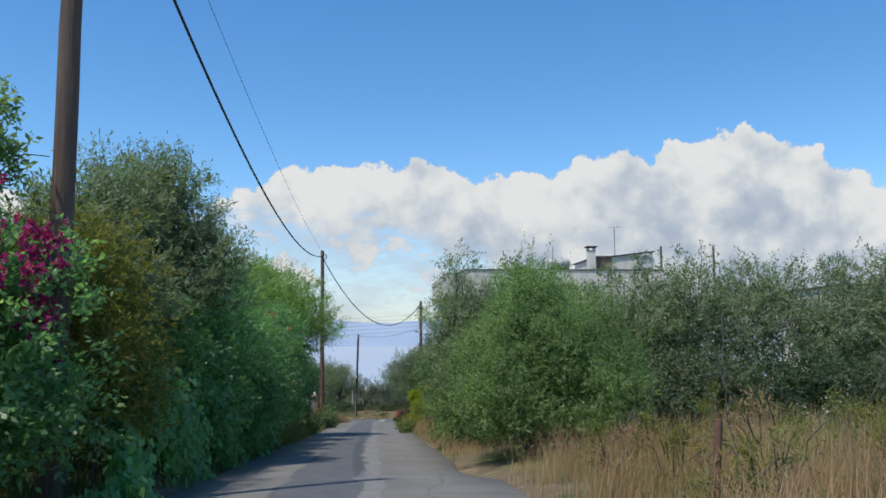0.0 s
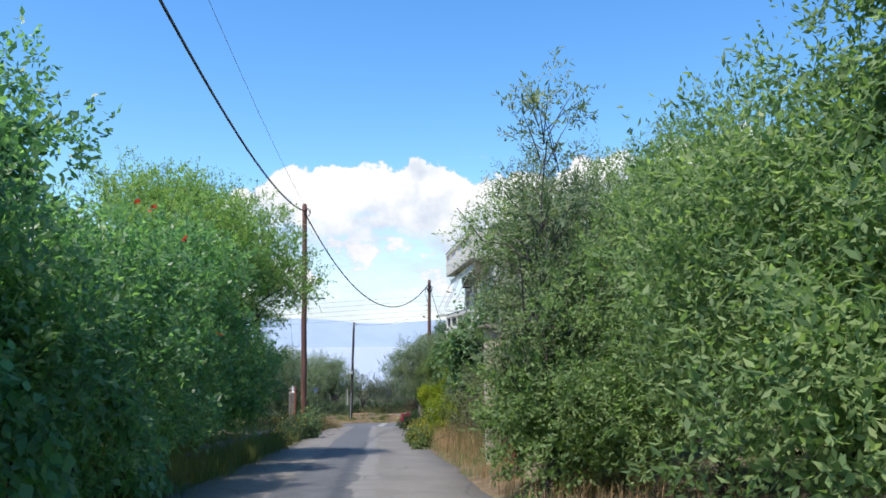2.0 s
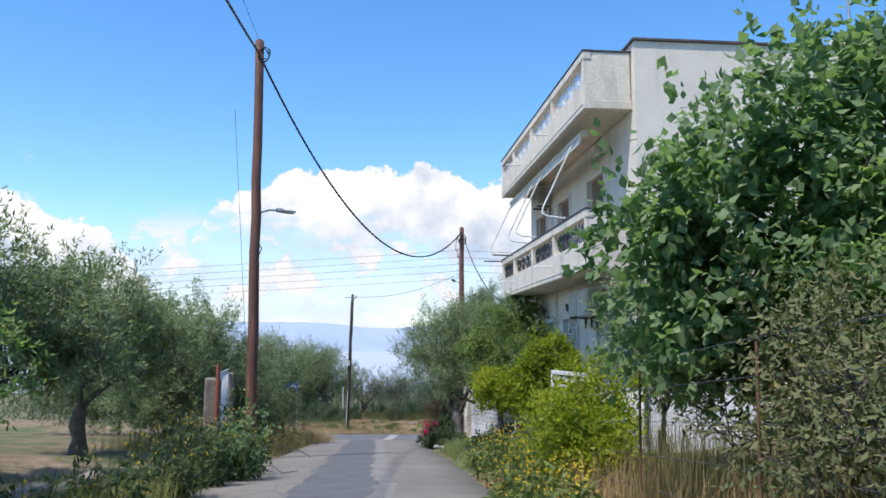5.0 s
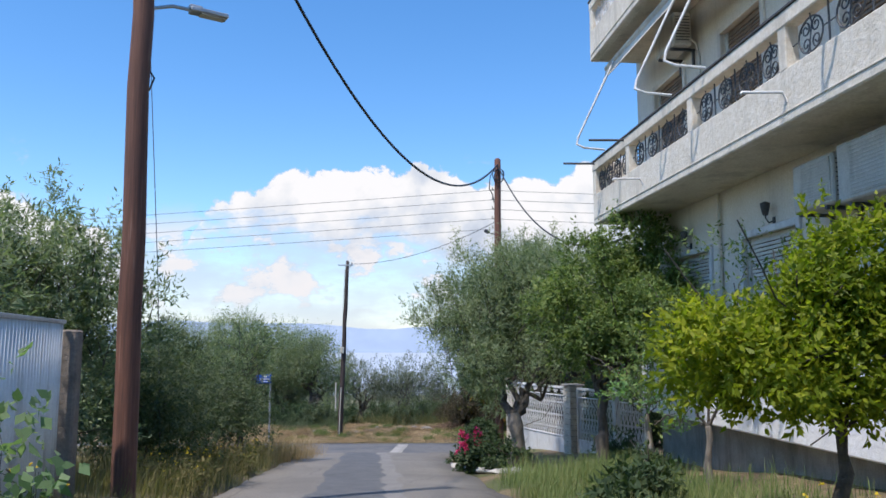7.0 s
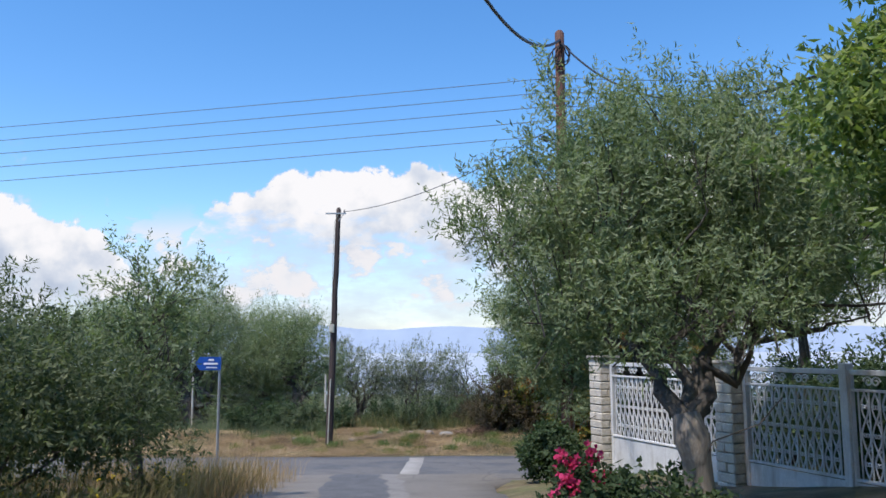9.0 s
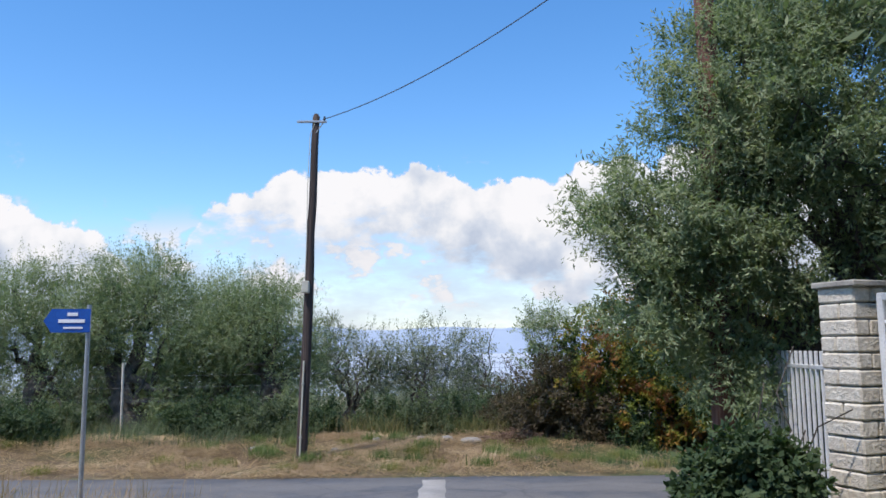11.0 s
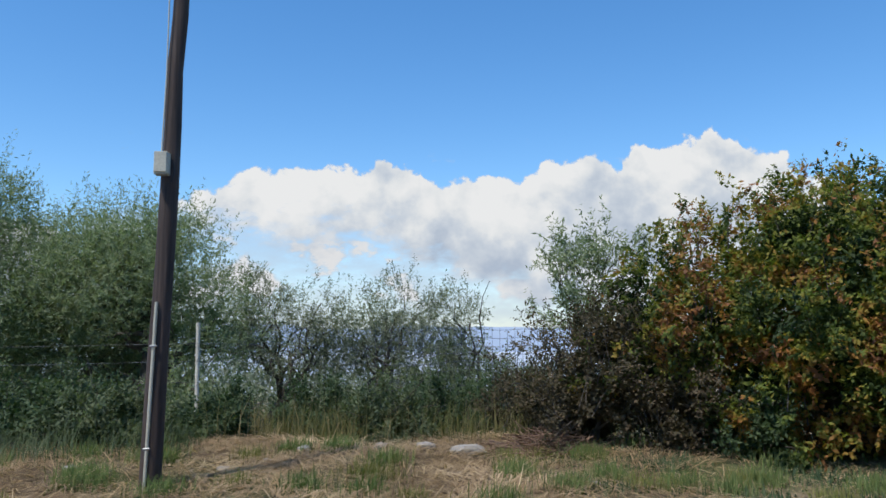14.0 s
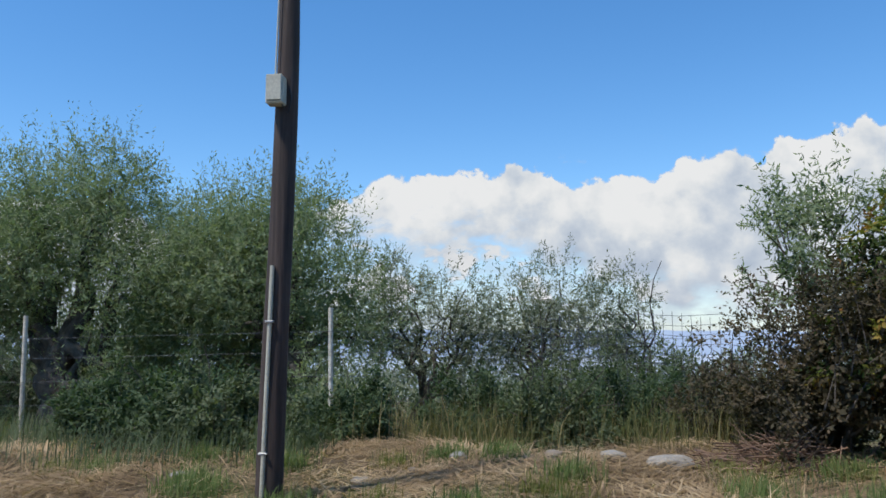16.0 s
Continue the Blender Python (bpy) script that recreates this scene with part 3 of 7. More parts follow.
rng = np.random.default_rng(5)
rows = []
for i, y in enumerate(np.arange(-25, 64.6, 0.4)):
    wl_ = 2.05 + 0.10 * noise.noise((0.3, y * 0.6, 0)) + 0.06 * noise.noise((3, y * 2.1, 1)) + (0.9 * max(0, (y - 61) / 3.5) ** 2)
    wr_ = 2.0 + 0.12 * noise.noise((7.3, y * 0.5, 0)) + 0.08 * noise.noise((9, y * 2.3, 1)) + (2.2 * max(0, (y - 60) / 4.5) ** 2) + 1.3 * max(0, min(1, (14 - y) / 3))
    c = float(road_x(y))
    us = [-wl_, -wl_ + 0.02, -1.2, -0.4, 0.3, 0.6, 1.3, wr_ - 0.02, wr_]
    zz = float(road_z(y)) + 0.015
    rows.append(([(c + u, y, zz + (0.03 * (1 - (u / 2.2) ** 2) if abs(u) < 2.2 else 0) - (0.08 if q in (0, 8) else 0)) for q, u in enumerate(us)], us, y))
ribbon("road", tarmac("patched_lane_asphalt", True), rows, "narrow patched grey asphalt lane sloping downhill", "road")
rows = []
for x in np.arange(-70, 70.1, 1.0):
    y0 = 63.6 + 0.2 * noise.noise((x * 0.4, 2, 0)) - 0.3
    y1 = 69.25 + 0.22 * noise.noise((x * 0.5, 5, 0)) + 0.08 * noise.noise((x * 2, 5, 3))
    ys = [y0, y0 + 0.05, 65.0, 66.4, 68.0, y1 - 0.05, y1]
    rows.append(([(x, y, float(road_z(y)) + 0.022 - (0.09 if q in (0, 6) else 0)) for q, y in enumerate(ys)], [y - 66 for y in ys], x))
rows = [(p[::-1], u[::-1], v) for p, u, v in rows]
ribbon("crossing_road", tarmac("plain_dark_asphalt", False), rows, "grey asphalt road crossing at the foot of the lane", "road")

rows = []
for y in np.arange(63.7, 69.1, 0.3):
    x = -4.02 + 0.02 * (y - 63.7) + 0.05 * noise.noise((3.1, y * 0.8, 0))
    w = 0.20 + 0.06 * noise.noise((5.1, y * 1.3, 0))
    z = float(road_z(y)) + 0.030
    rows.append(([(x - w, y, z - 0.012), (x - w + 0.015, y, z), (x + w - 0.015, y, z), (x + w, y, z - 0.012)], [0.3, 0.4, 0.5, 0.56], y))
ribbon("road_seam", surface("pale_cement_seam", (0.24, 0.23, 0.21), (0.33, 0.315, 0.29), 2.0, 0.9, 0.4, 50), rows, "pale cement trench seam in the asphalt", "road")

def sheet(name, x0, x1, y, z0, z1):
    me = bpy.data.meshes.new(name)
    me.from_pydata([(x0, y, z0), (x1, y, z0), (x1, y, z1), (x0, y, z1)], [], [(0, 1, 2, 3)])
    return me

mm, n, l, p = mat("haze_tinted_sea")
# pale grey-blue carries the haze over the water in the colour itself
p.inputs["Base Color"].default_value = (0.36, 0.41, 0.465, 1)
p.inputs["Roughness"].default_value = 0.8
tx = nd(n, "ShaderNodeTexNoise", Scale=0.02, Detail=4.0)
b = nd(n, "ShaderNodeBump", Strength=0.4, Distance=2.0)
l.new(tx.outputs[0], b.inputs["Height"])
l.new(b.outputs[0], p.inputs["Normal"])
me = bpy.data.meshes.new("sea")
me.from_pydata([(-4000, 430, -25.5), (4000, 430, -25.5), (4000, 3300, -25.5), (-4000, 3300, -25.5)], [], [(0, 1, 2, 3)])
solo("sea", me, mm, "calm sea tinted pale for haze", "water", kind="structure")

# far coast, with its distance haze painted into the base colour
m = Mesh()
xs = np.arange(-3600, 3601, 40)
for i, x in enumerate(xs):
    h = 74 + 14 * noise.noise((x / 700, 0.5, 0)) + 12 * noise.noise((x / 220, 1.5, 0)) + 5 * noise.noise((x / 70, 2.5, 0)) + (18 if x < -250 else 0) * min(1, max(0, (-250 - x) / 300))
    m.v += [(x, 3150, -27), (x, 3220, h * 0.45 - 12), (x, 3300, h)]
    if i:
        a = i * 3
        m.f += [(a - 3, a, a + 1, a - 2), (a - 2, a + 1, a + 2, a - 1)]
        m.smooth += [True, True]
mm, n, l, p = mat("haze_tinted_hills")
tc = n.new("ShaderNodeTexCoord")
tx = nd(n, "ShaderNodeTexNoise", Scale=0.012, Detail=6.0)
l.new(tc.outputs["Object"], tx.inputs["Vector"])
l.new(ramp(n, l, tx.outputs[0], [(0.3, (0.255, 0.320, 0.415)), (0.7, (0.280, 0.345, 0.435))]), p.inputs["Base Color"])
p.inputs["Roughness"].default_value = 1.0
solo("far_hills", m, mm, "mountains across the gulf, tinted pale blue for haze", "mountain", kind="structure")

# cloud bank, a glowing sheet of distance, its shading and haze painted in
mm, n, l, p = mat("cumulus_bank")
n.remove(p)
tc = n.new("ShaderNodeTexCoord")
sp = n.new("ShaderNodeSeparateXYZ")
l.new(tc.outputs["Object"], sp.inputs[0])
u = calc(n, l, "MULTIPLY", sp.outputs[0], 1 / 3400)
v = calc(n, l, "MULTIPLY", sp.outputs[2], 1 / 3400)
cb = n.new("ShaderNodeCombineXYZ")
l.new(u, cb.inputs[0]); l.new(v, cb.inputs[1])
def fbm(scale, detail=6.0, rough=0.55, stretch=1.0):
    t = nd(n, "ShaderNodeTexNoise", Scale=scale, Detail=detail, Roughness=rough)
    mp = n.new("ShaderNodeMapping")
    mp.inputs["Scale"].default_value = (1, stretch, 1)
    l.new(cb.outputs[0], mp.inputs[0]); l.new(mp.outputs[0], t.inputs["Vector"])
    return calc(n, l, "SUBTRACT", t.outputs[0], 0.5)
def profile(points, top=0.4):
    return calc(n, l, "MULTIPLY", ramp(n, l, calc(n, l, "MULTIPLY", calc(n, l, "ADD", u, 0.75), 1 / 1.5), [((a + 0.75) / 1.5, (b / top,) * 3) for a, b in points]), top)
def step(x, a, b):
    t = n.new("ShaderNodeMapRange")
    t.interpolation_type = "SMOOTHSTEP"
    l.new(x, t.inputs[0])
    t.inputs[1].default_value, t.inputs[2].default_value = a, b
    return t.outputs[0]
TOP = [(-0.75, 0.215), (-0.60, 0.21), (-0.547, 0.197), (-0.483, 0.165), (-0.44, 0.155), (-0.394, 0.126), (-0.355, 0.07), (-0.315, 0.135), (-0.28, 0.178),
       (-0.24, 0.200), (-0.176, 0.222), (-0.104, 0.224), (-0.054, 0.226), (-0.022, 0.236), (0.017, 0.222), (0.067, 0.207), (0.117, 0.217), (0.156, 0.210),
       (0.202, 0.238), (0.252, 0.244), (0.281, 0.232), (0.302, 0.252), (0.352, 0.258), (0.385, 0.272), (0.405, 0.280), (0.452, 0.250), (0.509, 0.243), (0.527, 0.212), (0.60, 0.20), (0.75, 0.17)]
BOTTOM = [(-0.75, 0.06), (-0.40, 0.06), (-0.36, 0.11), (-0.30, 0.150), (-0.02, 0.135), (0.05, 0.10), (0.20, 0.06), (0.35, 0.045), (0.75, 0.04)]
vor = n.new("ShaderNodeTexVoronoi")
vor.feature = "SMOOTH_F1"
vor.inputs["Scale"].default_value = 30.0
vor.inputs["Smoothness"].default_value = 0.6
wob = nd(n, "ShaderNodeTexNoise", Scale=18.0, Detail=4.0)
l.new(cb.outputs[0], wob.inputs["Vector"])
l.new(mix(n, l, 0.035, cb.outputs[0], wob.outputs["Color"], "ADD"), vor.inputs["Vector"])
billow = calc(n, l, "SUBTRACT", 0.42, vor.outputs["Distance"])
topline = profile(TOP)
edge = calc(n, l, "ADD", calc(n, l, "SUBTRACT", topline, v), calc(n, l, "ADD", calc(n, l, "MULTIPLY", fbm(30, 9, 0.62), 0.062), calc(n, l, "MULTIPLY", billow, 0.016)))
body = calc(n, l, "MULTIPLY", step(edge, 0.0, 0.007), step(calc(n, l, "ADD", calc(n, l, "SUBTRACT", v, profile(BOTTOM)), calc(n, l, "MULTIPLY", fbm(13, 8, 0.6, 2.0), 0.16)), -0.030, 0.022))
puff = calc(n, l, "MULTIPLY", step(calc(n, l, "ADD", fbm(13, 9, 0.56, 1.7), calc(n, l, "MULTIPLY", billow, 0.10)), -0.015, 0.065), calc(n, l, "MULTIPLY", step(v, 0.030, 0.062), calc(n, l, "SUBTRACT", 1.0, step(v, 0.12, 0.19))))
veil = calc(n, l, "MULTIPLY", calc(n, l, "MULTIPLY", step(fbm(7, 8, 0.62, 2.8), -0.20, 0.12), 0.62), calc(n, l, "SUBTRACT", 1.0, step(v, 0.10, 0.175)))
haze = calc(n, l, "MULTIPLY", calc(n, l, "SUBTRACT", 1.0, step(v, 0.02, 0.17)), 0.42)
wisp = calc(n, l, "MULTIPLY", calc(n, l, "MULTIPLY", step(fbm(16, 7, 0.58, 1.5), 0.12, 0.26), 0.55), calc(n, l, "MULTIPLY", step(v, 0.15, 0.19), calc(n, l, "SUBTRACT", 1.0, step(v, 0.235, 0.275))))
alpha = body
for q in (puff, veil, haze, wisp):
    alpha = calc(n, l, "SUBTRACT", 1.0, calc(n, l, "MULTIPLY", calc(n, l, "SUBTRACT", 1.0, alpha), calc(n, l, "SUBTRACT", 1.0, q)), True)
depth = calc(n, l, "ADD", calc(n, l, "MULTIPLY", calc(n, l, "MINIMUM", edge, 0.10), 4.6), calc(n, l, "ADD", calc(n, l, "ADD", calc(n, l, "MULTIPLY", fbm(22, 8, 0.6), 1.1), calc(n, l, "MULTIPLY", fbm(8, 4, 0.5), 1.7)), calc(n, l, "MULTIPLY", calc(n, l, "SUBTRACT", vor.outputs["Distance"], 0.4), 0.55)))
# sunlit tops and shaded grey-blue bases are put into the glow colour
tint = ramp(n, l, depth, [(0.06, (1.06, 1.08, 1.08)), (0.24, (0.96, 1.0, 1.02)), (0.46, (0.75, 0.83, 0.92)), (0.75, (0.55, 0.65, 0.79))])
solid = calc(n, l, "SUBTRACT", 1.0, calc(n, l, "MULTIPLY", calc(n, l, "MULTIPLY", calc(n, l, "SUBTRACT", 1.0, body), calc(n, l, "SUBTRACT", 1.0, puff)), calc(n, l, "SUBTRACT", 1.0, wisp)), True)
puffed = ramp(n, l, calc(n, l, "ADD", calc(n, l, "MULTIPLY", fbm(24, 8, 0.6), 1.6), 0.45), [(0.15, (1.0, 1.0, 1.0)), (0.5, (0.95, 0.98, 1.0)), (0.9, (0.78, 0.85, 0.93))])
tint = mix(n, l, calc(n, l, "MULTIPLY", puff, calc(n, l, "SUBTRACT", 1.0, body)), tint, puffed)
tint = mix(n, l, solid, (0.64, 0.74, 0.88), tint)
em = n.new("ShaderNodeEmission")
CLOUD_GLOW = 0.72
em.inputs["Strength"].default_value = CLOUD_GLOW
l.new(tint, em.inputs["Color"])
tr = n.new("ShaderNodeBsdfTransparent")
ms = n.new("ShaderNodeMixShader")
l.new(alpha, ms.inputs[0]); l.new(tr.outputs[0], ms.inputs[1]); l.new(em.outputs[0], ms.inputs[2])
l.new(ms.outputs[0], n["Material Output"].inputs["Surface"])
solo("cloud_backdrop", sheet("cloud_backdrop", -3400, 3400, 3400, -60, 1500), mm, "white cumulus cloud bank over the sea horizon", "sky", kind="structure")

# ---- trees and shrubs, beside the lane ----
def olive(x, y, seed, blobs, twigs, label, fork=(0, 0, 1.1), r=0.16, bark=None, L=0.085, W=0.022, material=None, per=11, tlen=0.32, dz=0.0, tips=None, **kw):
    kw.setdefault("shoots", max(20, twigs // 14))
    kw.setdefault("shoot_len", 0.6)
    kw.setdefault("plume", 0.75)
    return plant("olive_tree", label, "tree", x, y, gz(x, y) + dz, seed, blobs, twigs, per, tlen, L, W, material or OLIVE, fork, r, tips, bark, **kw)

def shrub(x, y, seed, blobs, twigs, label, material, L=0.085, W=0.038, per=8, tlen=0.25, name="shrub", **kw):
    return plant(name, label, "shrub", x, y, gz(x, y), seed, blobs, twigs, per, tlen, L, W, material, **kw)

# left of the lane, going down
bou = shrub(-4.2, 7.7, 11, [(0.0, 0, 1.2, 1.0, 1.2, 1.2), (0.3, 0.7, 2.0, 0.75, 0.8, 0.7), (0.0, -1.2, 1.3, 1.0, 1.1, 1.1), (0.4, 1.1, 1.0, 0.8, 0.9, 1.0)], 3600, "overgrown bougainvillea bush with magenta flowers", DARK, L=0.075, W=0.04, name="bougainvillea")
rng = np.random.default_rng(3)
pp, uu = on_blobs(rng, [(0.3, 0.7, 2.05, 0.95, 1.0, 0.85), (0.1, 0.0, 1.4, 1.2, 1.4, 1.2)], 420, 0.98, 1.08)
kk = (pp[:, 2] > 1.2) & (np.sin(pp[:, 1] * 5 + pp[:, 2] * 4 + pp[:, 0] * 3) > 0.25)
pp, uu = pp[kk][:24], uu[kk][:24]
for c in ((0.95, 0.5, 2.45), (1.0, 0.45, 2.2), (0.55, 0.3, 2.5), (0.95, 0.6, 1.75), (0.85, -0.1, 2.05)):
    pp = np.concatenate([pp, np.array(c) + rng.normal(0, 0.085, (26, 3))])
    uu = np.concatenate([uu, rng.normal(0, 1, (26, 3))])
tagged(part("flower_mass", quads("flower_mass", sprays(rng, pp, uu, 7, 0.10, 0.055, 0.05, 0.1), MAGENTA), None, bou, "magenta bracts"), kind="stuff")
shrub(-4.6, 10.6, 12, [(0, 0, 1.5, 1.3, 1.5, 1.5), (0.5, 0.6, 2.3, 1.0, 1.1, 0.8), (0.6, 1.0, 1.2, 0.9, 1.2, 1.0)], 4200, "tall yellow-green shrub in the roadside hedge", YELLOWISH, L=0.07, W=0.026, per=9)
olive(-5.2, 13.0, 13, [(0, 0, 2.9, 1.3, 1.4, 1.1), (0.5, -0.7, 2.4, 1.0, 1.1, 0.9), (-0.6, 0.6, 2.5, 1.2, 1.2, 1.0), (0.2, 0.3, 3.8, 0.75, 0.8, 0.6)], 3600, "olive tree rising above the roadside hedge", (0, 0, 1.6), 0.14)
olive(-4.9, 15.9, 14, [(0.0, 0, 4.3, 0.9, 1.0, 1.0), (0.4, 0.3, 3.3, 0.95, 1.0, 1.0), (-0.6, -0.4, 3.7, 0.9, 1.0, 0.9), (-0.2, 0.2, 5.0, 0.55, 0.6, 0.5)], 4000, "olive tree rising above the roadside hedge", (0, 0, 1.6), 0.14)
shrub(-4.7, 14.6, 15, [(0, 0, 1.3, 1.25, 2.0, 1.4), (0.2, 1.4, 1.4, 1.2, 1.4, 1.4)], 3600, "dense dark green hedge shrub", DARK)
shrub(-4.9, 18.4, 16, [(0, 0, 1.5, 1.4, 1.7, 1.5), (0.2, -0.9, 2.7, 1.1, 1.2, 1.1), (0.0, 1.6, 3.2, 0.8, 0.9, 1.1), (0.6, 0.6, 1.5, 1.0, 1.3, 1.2)], 5200, "dense dark green hedge shrub", DARK)
tv = shrub(-4.9, 22.2, 17, [(0, 0, 1.8, 1.5, 1.9, 1.7), (0.3, 0.8, 2.4, 1.1, 1.3, 0.9), (0.5, -1.2, 1.5, 1.2, 1.3, 1.2)], 5200, "trumpet-vine thicket with red flowers", DARK, L=0.08, W=0.035)
pp, uu = on_blobs(rng, [(0.3, 0, 2.0, 1.35, 2.0, 1.6)], 30, 1.0, 1.06)
kk = (pp[:, 0] > 0.3) & (pp[:, 2] > 1.5)
tagged(part("flower_mass", quads("flower_mass", sprays(rng, pp[kk][:5], uu[kk][:5], 7, 0.06, 0.05, 0.04, 0.1), REDFLOWER), None, tv, "red trumpet flowers"), kind="stuff")
shrub(-5.1, 26.0, 18, [(0, 0, 1.5, 1.4, 1.7, 1.6), (0.1, 0.7, 2.4, 1.2, 1.2, 1.0), (0.45, -0.1, 3.3, 0.85, 1.0, 0.75)], 4600, "dense dark green hedge shrub", DARK)

for i, (x, y) in enumerate(((-6.8, 6.5), (-7.2, 10.5), (-7.0, 14.5), (-7.2, 18.5), (-7.2, 22.5), (-7.4, 26.5))):
    shrub(x, y, 180 + i, [(0, 0, 1.6, 1.4, 2.0, 1.7)], 1300, "dark shrub behind the roadside hedge", DARK, L=0.12, W=0.06)

plant("tall_shrub", "tall flowering shrub beside the hedge pole", "tree", -4.75, 9.0, gz(-4.75, 9.0), 190, [(0.25, 0.0, 3.65, 0.5, 0.6, 0.55), (-0.4, 0, 3.3, 0.7, 0.7, 0.6)], 800, 9, 0.26, 0.08, 0.04, BROAD, (0, 0, 2.2), 0.06)

# big-leaved climber that covers the foot of the hedge
climb = thing("climbing_vine", "big-leaved climber hanging over the hedge foot", "climbing plant", -3.6, 15.5, gz(-3.6, 15.5))
rng = np.random.default_rng(21)
k = 7000
yy = rng.uniform(-6.0, 8.2, k)
zz = rng.uniform(0.0, 1.0, k) ** 0.9 * (1.75 + 0.35 * np.sin(yy * 1.3) - 0.05 * (yy - 1) ** 2 * 0.5)
xx = -0.08 + 0.24 * np.sin(yy * 2.1 + zz * 2.0) + 0.16 * np.sin(yy * 5.3) * np.cos(zz * 4) - 0.25 * np.clip(zz - 0.9, 0, 2) - 0.0715 * yy + rng.normal(0, 0.10, k)
gzz = ground_z(-3.6 + xx, 15.5 + yy) - gz(-3.6, 15.5)
P = np.stack([xx, yy, zz + gzz + 0.08], 1)
D = np.stack([rng.normal(0.25, 0.35, k), rng.normal(0, 0.45, k), rng.normal(-0.9, 0.3, k)], 1)
N = np.stack([rng.normal(0.9, 0.3, k), rng.normal(-0.2, 0.4, k), rng.normal(0.6, 0.3, k)], 1)
sz = rng.uniform(0.65, 1.25, k)
tagged(part("foliage", quads("foliage", leaf_quads(P, D, N, 0.135 * sz, 0.105 * sz), IVY), None, climb), kind="stuff")
stems = Mesh()
for i in range(26):
    y0 = rng.uniform(-6, 8)
    pts = [(-0.35 - 0.0715 * y0 + rng.normal(0, 0.05), y0 + rng.normal(0, 0.12), q * 0.45 + float(ground_z(-3.9 - 0.0715 * y0, 15.5 + y0)) - gz(-3.6, 15.5)) for q in range(5)]
    stems.tube(pts, [0.012, 0.01, 0.009, 0.007, 0.004], 5)
tagged(part("stem_tangle", stems, BARK, climb), kind="stuff")

# ash that hangs over the lane, dark shrubs below it
plant("ash_tree", "light green ash tree hanging over the lane", "tree", -5.9, 30.0, gz(-5.9, 30.0), 31,
      [(0.2, 0, 4.3, 2.0, 2.2, 1.5), (1.25, 0.6, 3.65, 1.25, 1.4, 0.75), (-1.2, 0.8, 4.8, 1.7, 1.8, 1.4), (0.5, -1.3, 4.2, 1.2, 1.1, 0.9), (-0.6, 0.5, 5.0, 1.1, 1.2, 0.7), (1.9, 0.0, 3.5, 0.6, 0.8, 0.4)],
      6200, 12, 0.42, 0.085, 0.03, ASH, (0.1, 0, 2.2), 0.16, None, None, droop=0.35, shoots=160, shoot_len=0.5, lump=0.42, wild=0.8, plume=0.75, fill=False)
shrub(-5.6, 29.2, 32, [(0, 0, 1.5, 1.5, 1.8, 1.6), (0.1, 2.0, 1.5, 1.4, 1.6, 1.5)], 3800, "shaded dark shrub under the ash", DARK)
shrub(-6.3, 33.5, 33, [(0, 0, 1.3, 1.4, 1.9, 1.3), (-0.6, 1.8, 1.3, 1.4, 1.5, 1.2)], 2800, "roadside shrub behind the low wall", BROAD)
olive(-8.6, 35.5, 34, [(0, 0, 2.6, 1.6, 1.6, 1.2), (0.8, 0.6, 2.0, 1.2, 1.3, 0.9)], 1800, "grey-green olive tree behind the low wall", (0, 0, 0.9), 0.14, L=0.10, W=0.028)
olive(-8.2, 39.5, 35, [(0, 0, 2.0, 1.5, 1.7, 1.1), (0.7, 1.0, 1.7, 1.0, 1.2, 0.9)], 1700, "grey-green olive tree behind the low wall", (0, 0, 0.8), 0.14, L=0.10, W=0.028)
olive(-9.0, 45.0, 36, [(0, 0, 2.3, 1.7, 1.7, 1.2), (0.9, 0.8, 1.9, 1.1, 1.2, 0.9)], 1900, "grey-green olive tree behind the tin gate", (0, 0, 0.9), 0.14, L=0.10, W=0.028)
olive(-8.9, 50.0, 37, [(0, 0, 2.4, 1.6, 1.6, 1.3), (0.8, 0.2, 1.9, 1.1, 1.1, 1.0), (-0.6, -0.8, 2.9, 1.0, 1.1, 0.9), (0.2, -0.6, 1.0, 1.5, 1.5, 1.0)], 4200, "grey-green olive tree beside the lane", (0, 0, 0.8), 0.15, L=0.095, W=0.026)
shrub(-7.6, 52.2, 38, [(0, 0, 1.0, 1.1, 1.4, 1.0), (-0.5, 1.4, 1.3, 1.2, 1.4, 1.1)], 2600, "bushy wild shrub on the verge", SCRUB, L=0.075, W=0.024, name="wild_shrub")
shrub(-8.0, 56.0, 39, [(0, 0, 1.1, 1.3, 1.6, 1.1), (-1.0, 0.8, 1.5, 1.3, 1.4, 1.1), (0.4, 1.4, 0.8, 0.9, 1.0, 0.8)], 3400, "bushy wild shrub on the verge", SCRUB, L=0.075, W=0.024, name="wild_shrub")
olive(-7.5, 58.6, 40, [(0.1, 0, 2.75, 0.40, 0.5, 0.5), (-0.3, 0.3, 2.2, 0.5, 0.6, 0.45), (0.3, -0.1, 1.9, 0.45, 0.5, 0.4)], 560, "young sparse olive with thin bare twigs", (0, 0, 1.5), 0.06, L=0.08, W=0.026, fill=False, lump=0.45, shoots=16, shoot_len=0.4, plume=0.5)
shrub(-10.4, 60.5, 41, [(0, 0, 1.2, 1.6, 1.6, 1.2)], 2000, "bushy wild shrub on the verge", SCRUB, L=0.08, W=0.025, name="wild_shrub")
shrub(-12.5, 56.0, 42, [(0, 0, 1.4, 2.0, 2.4, 1.5), (-2, 1, 1.5, 2.0, 2.0, 1.5)], 2400, "bushy wild shrub on the verge", SCRUB, L=0.10, W=0.03, name="wild_shrub")

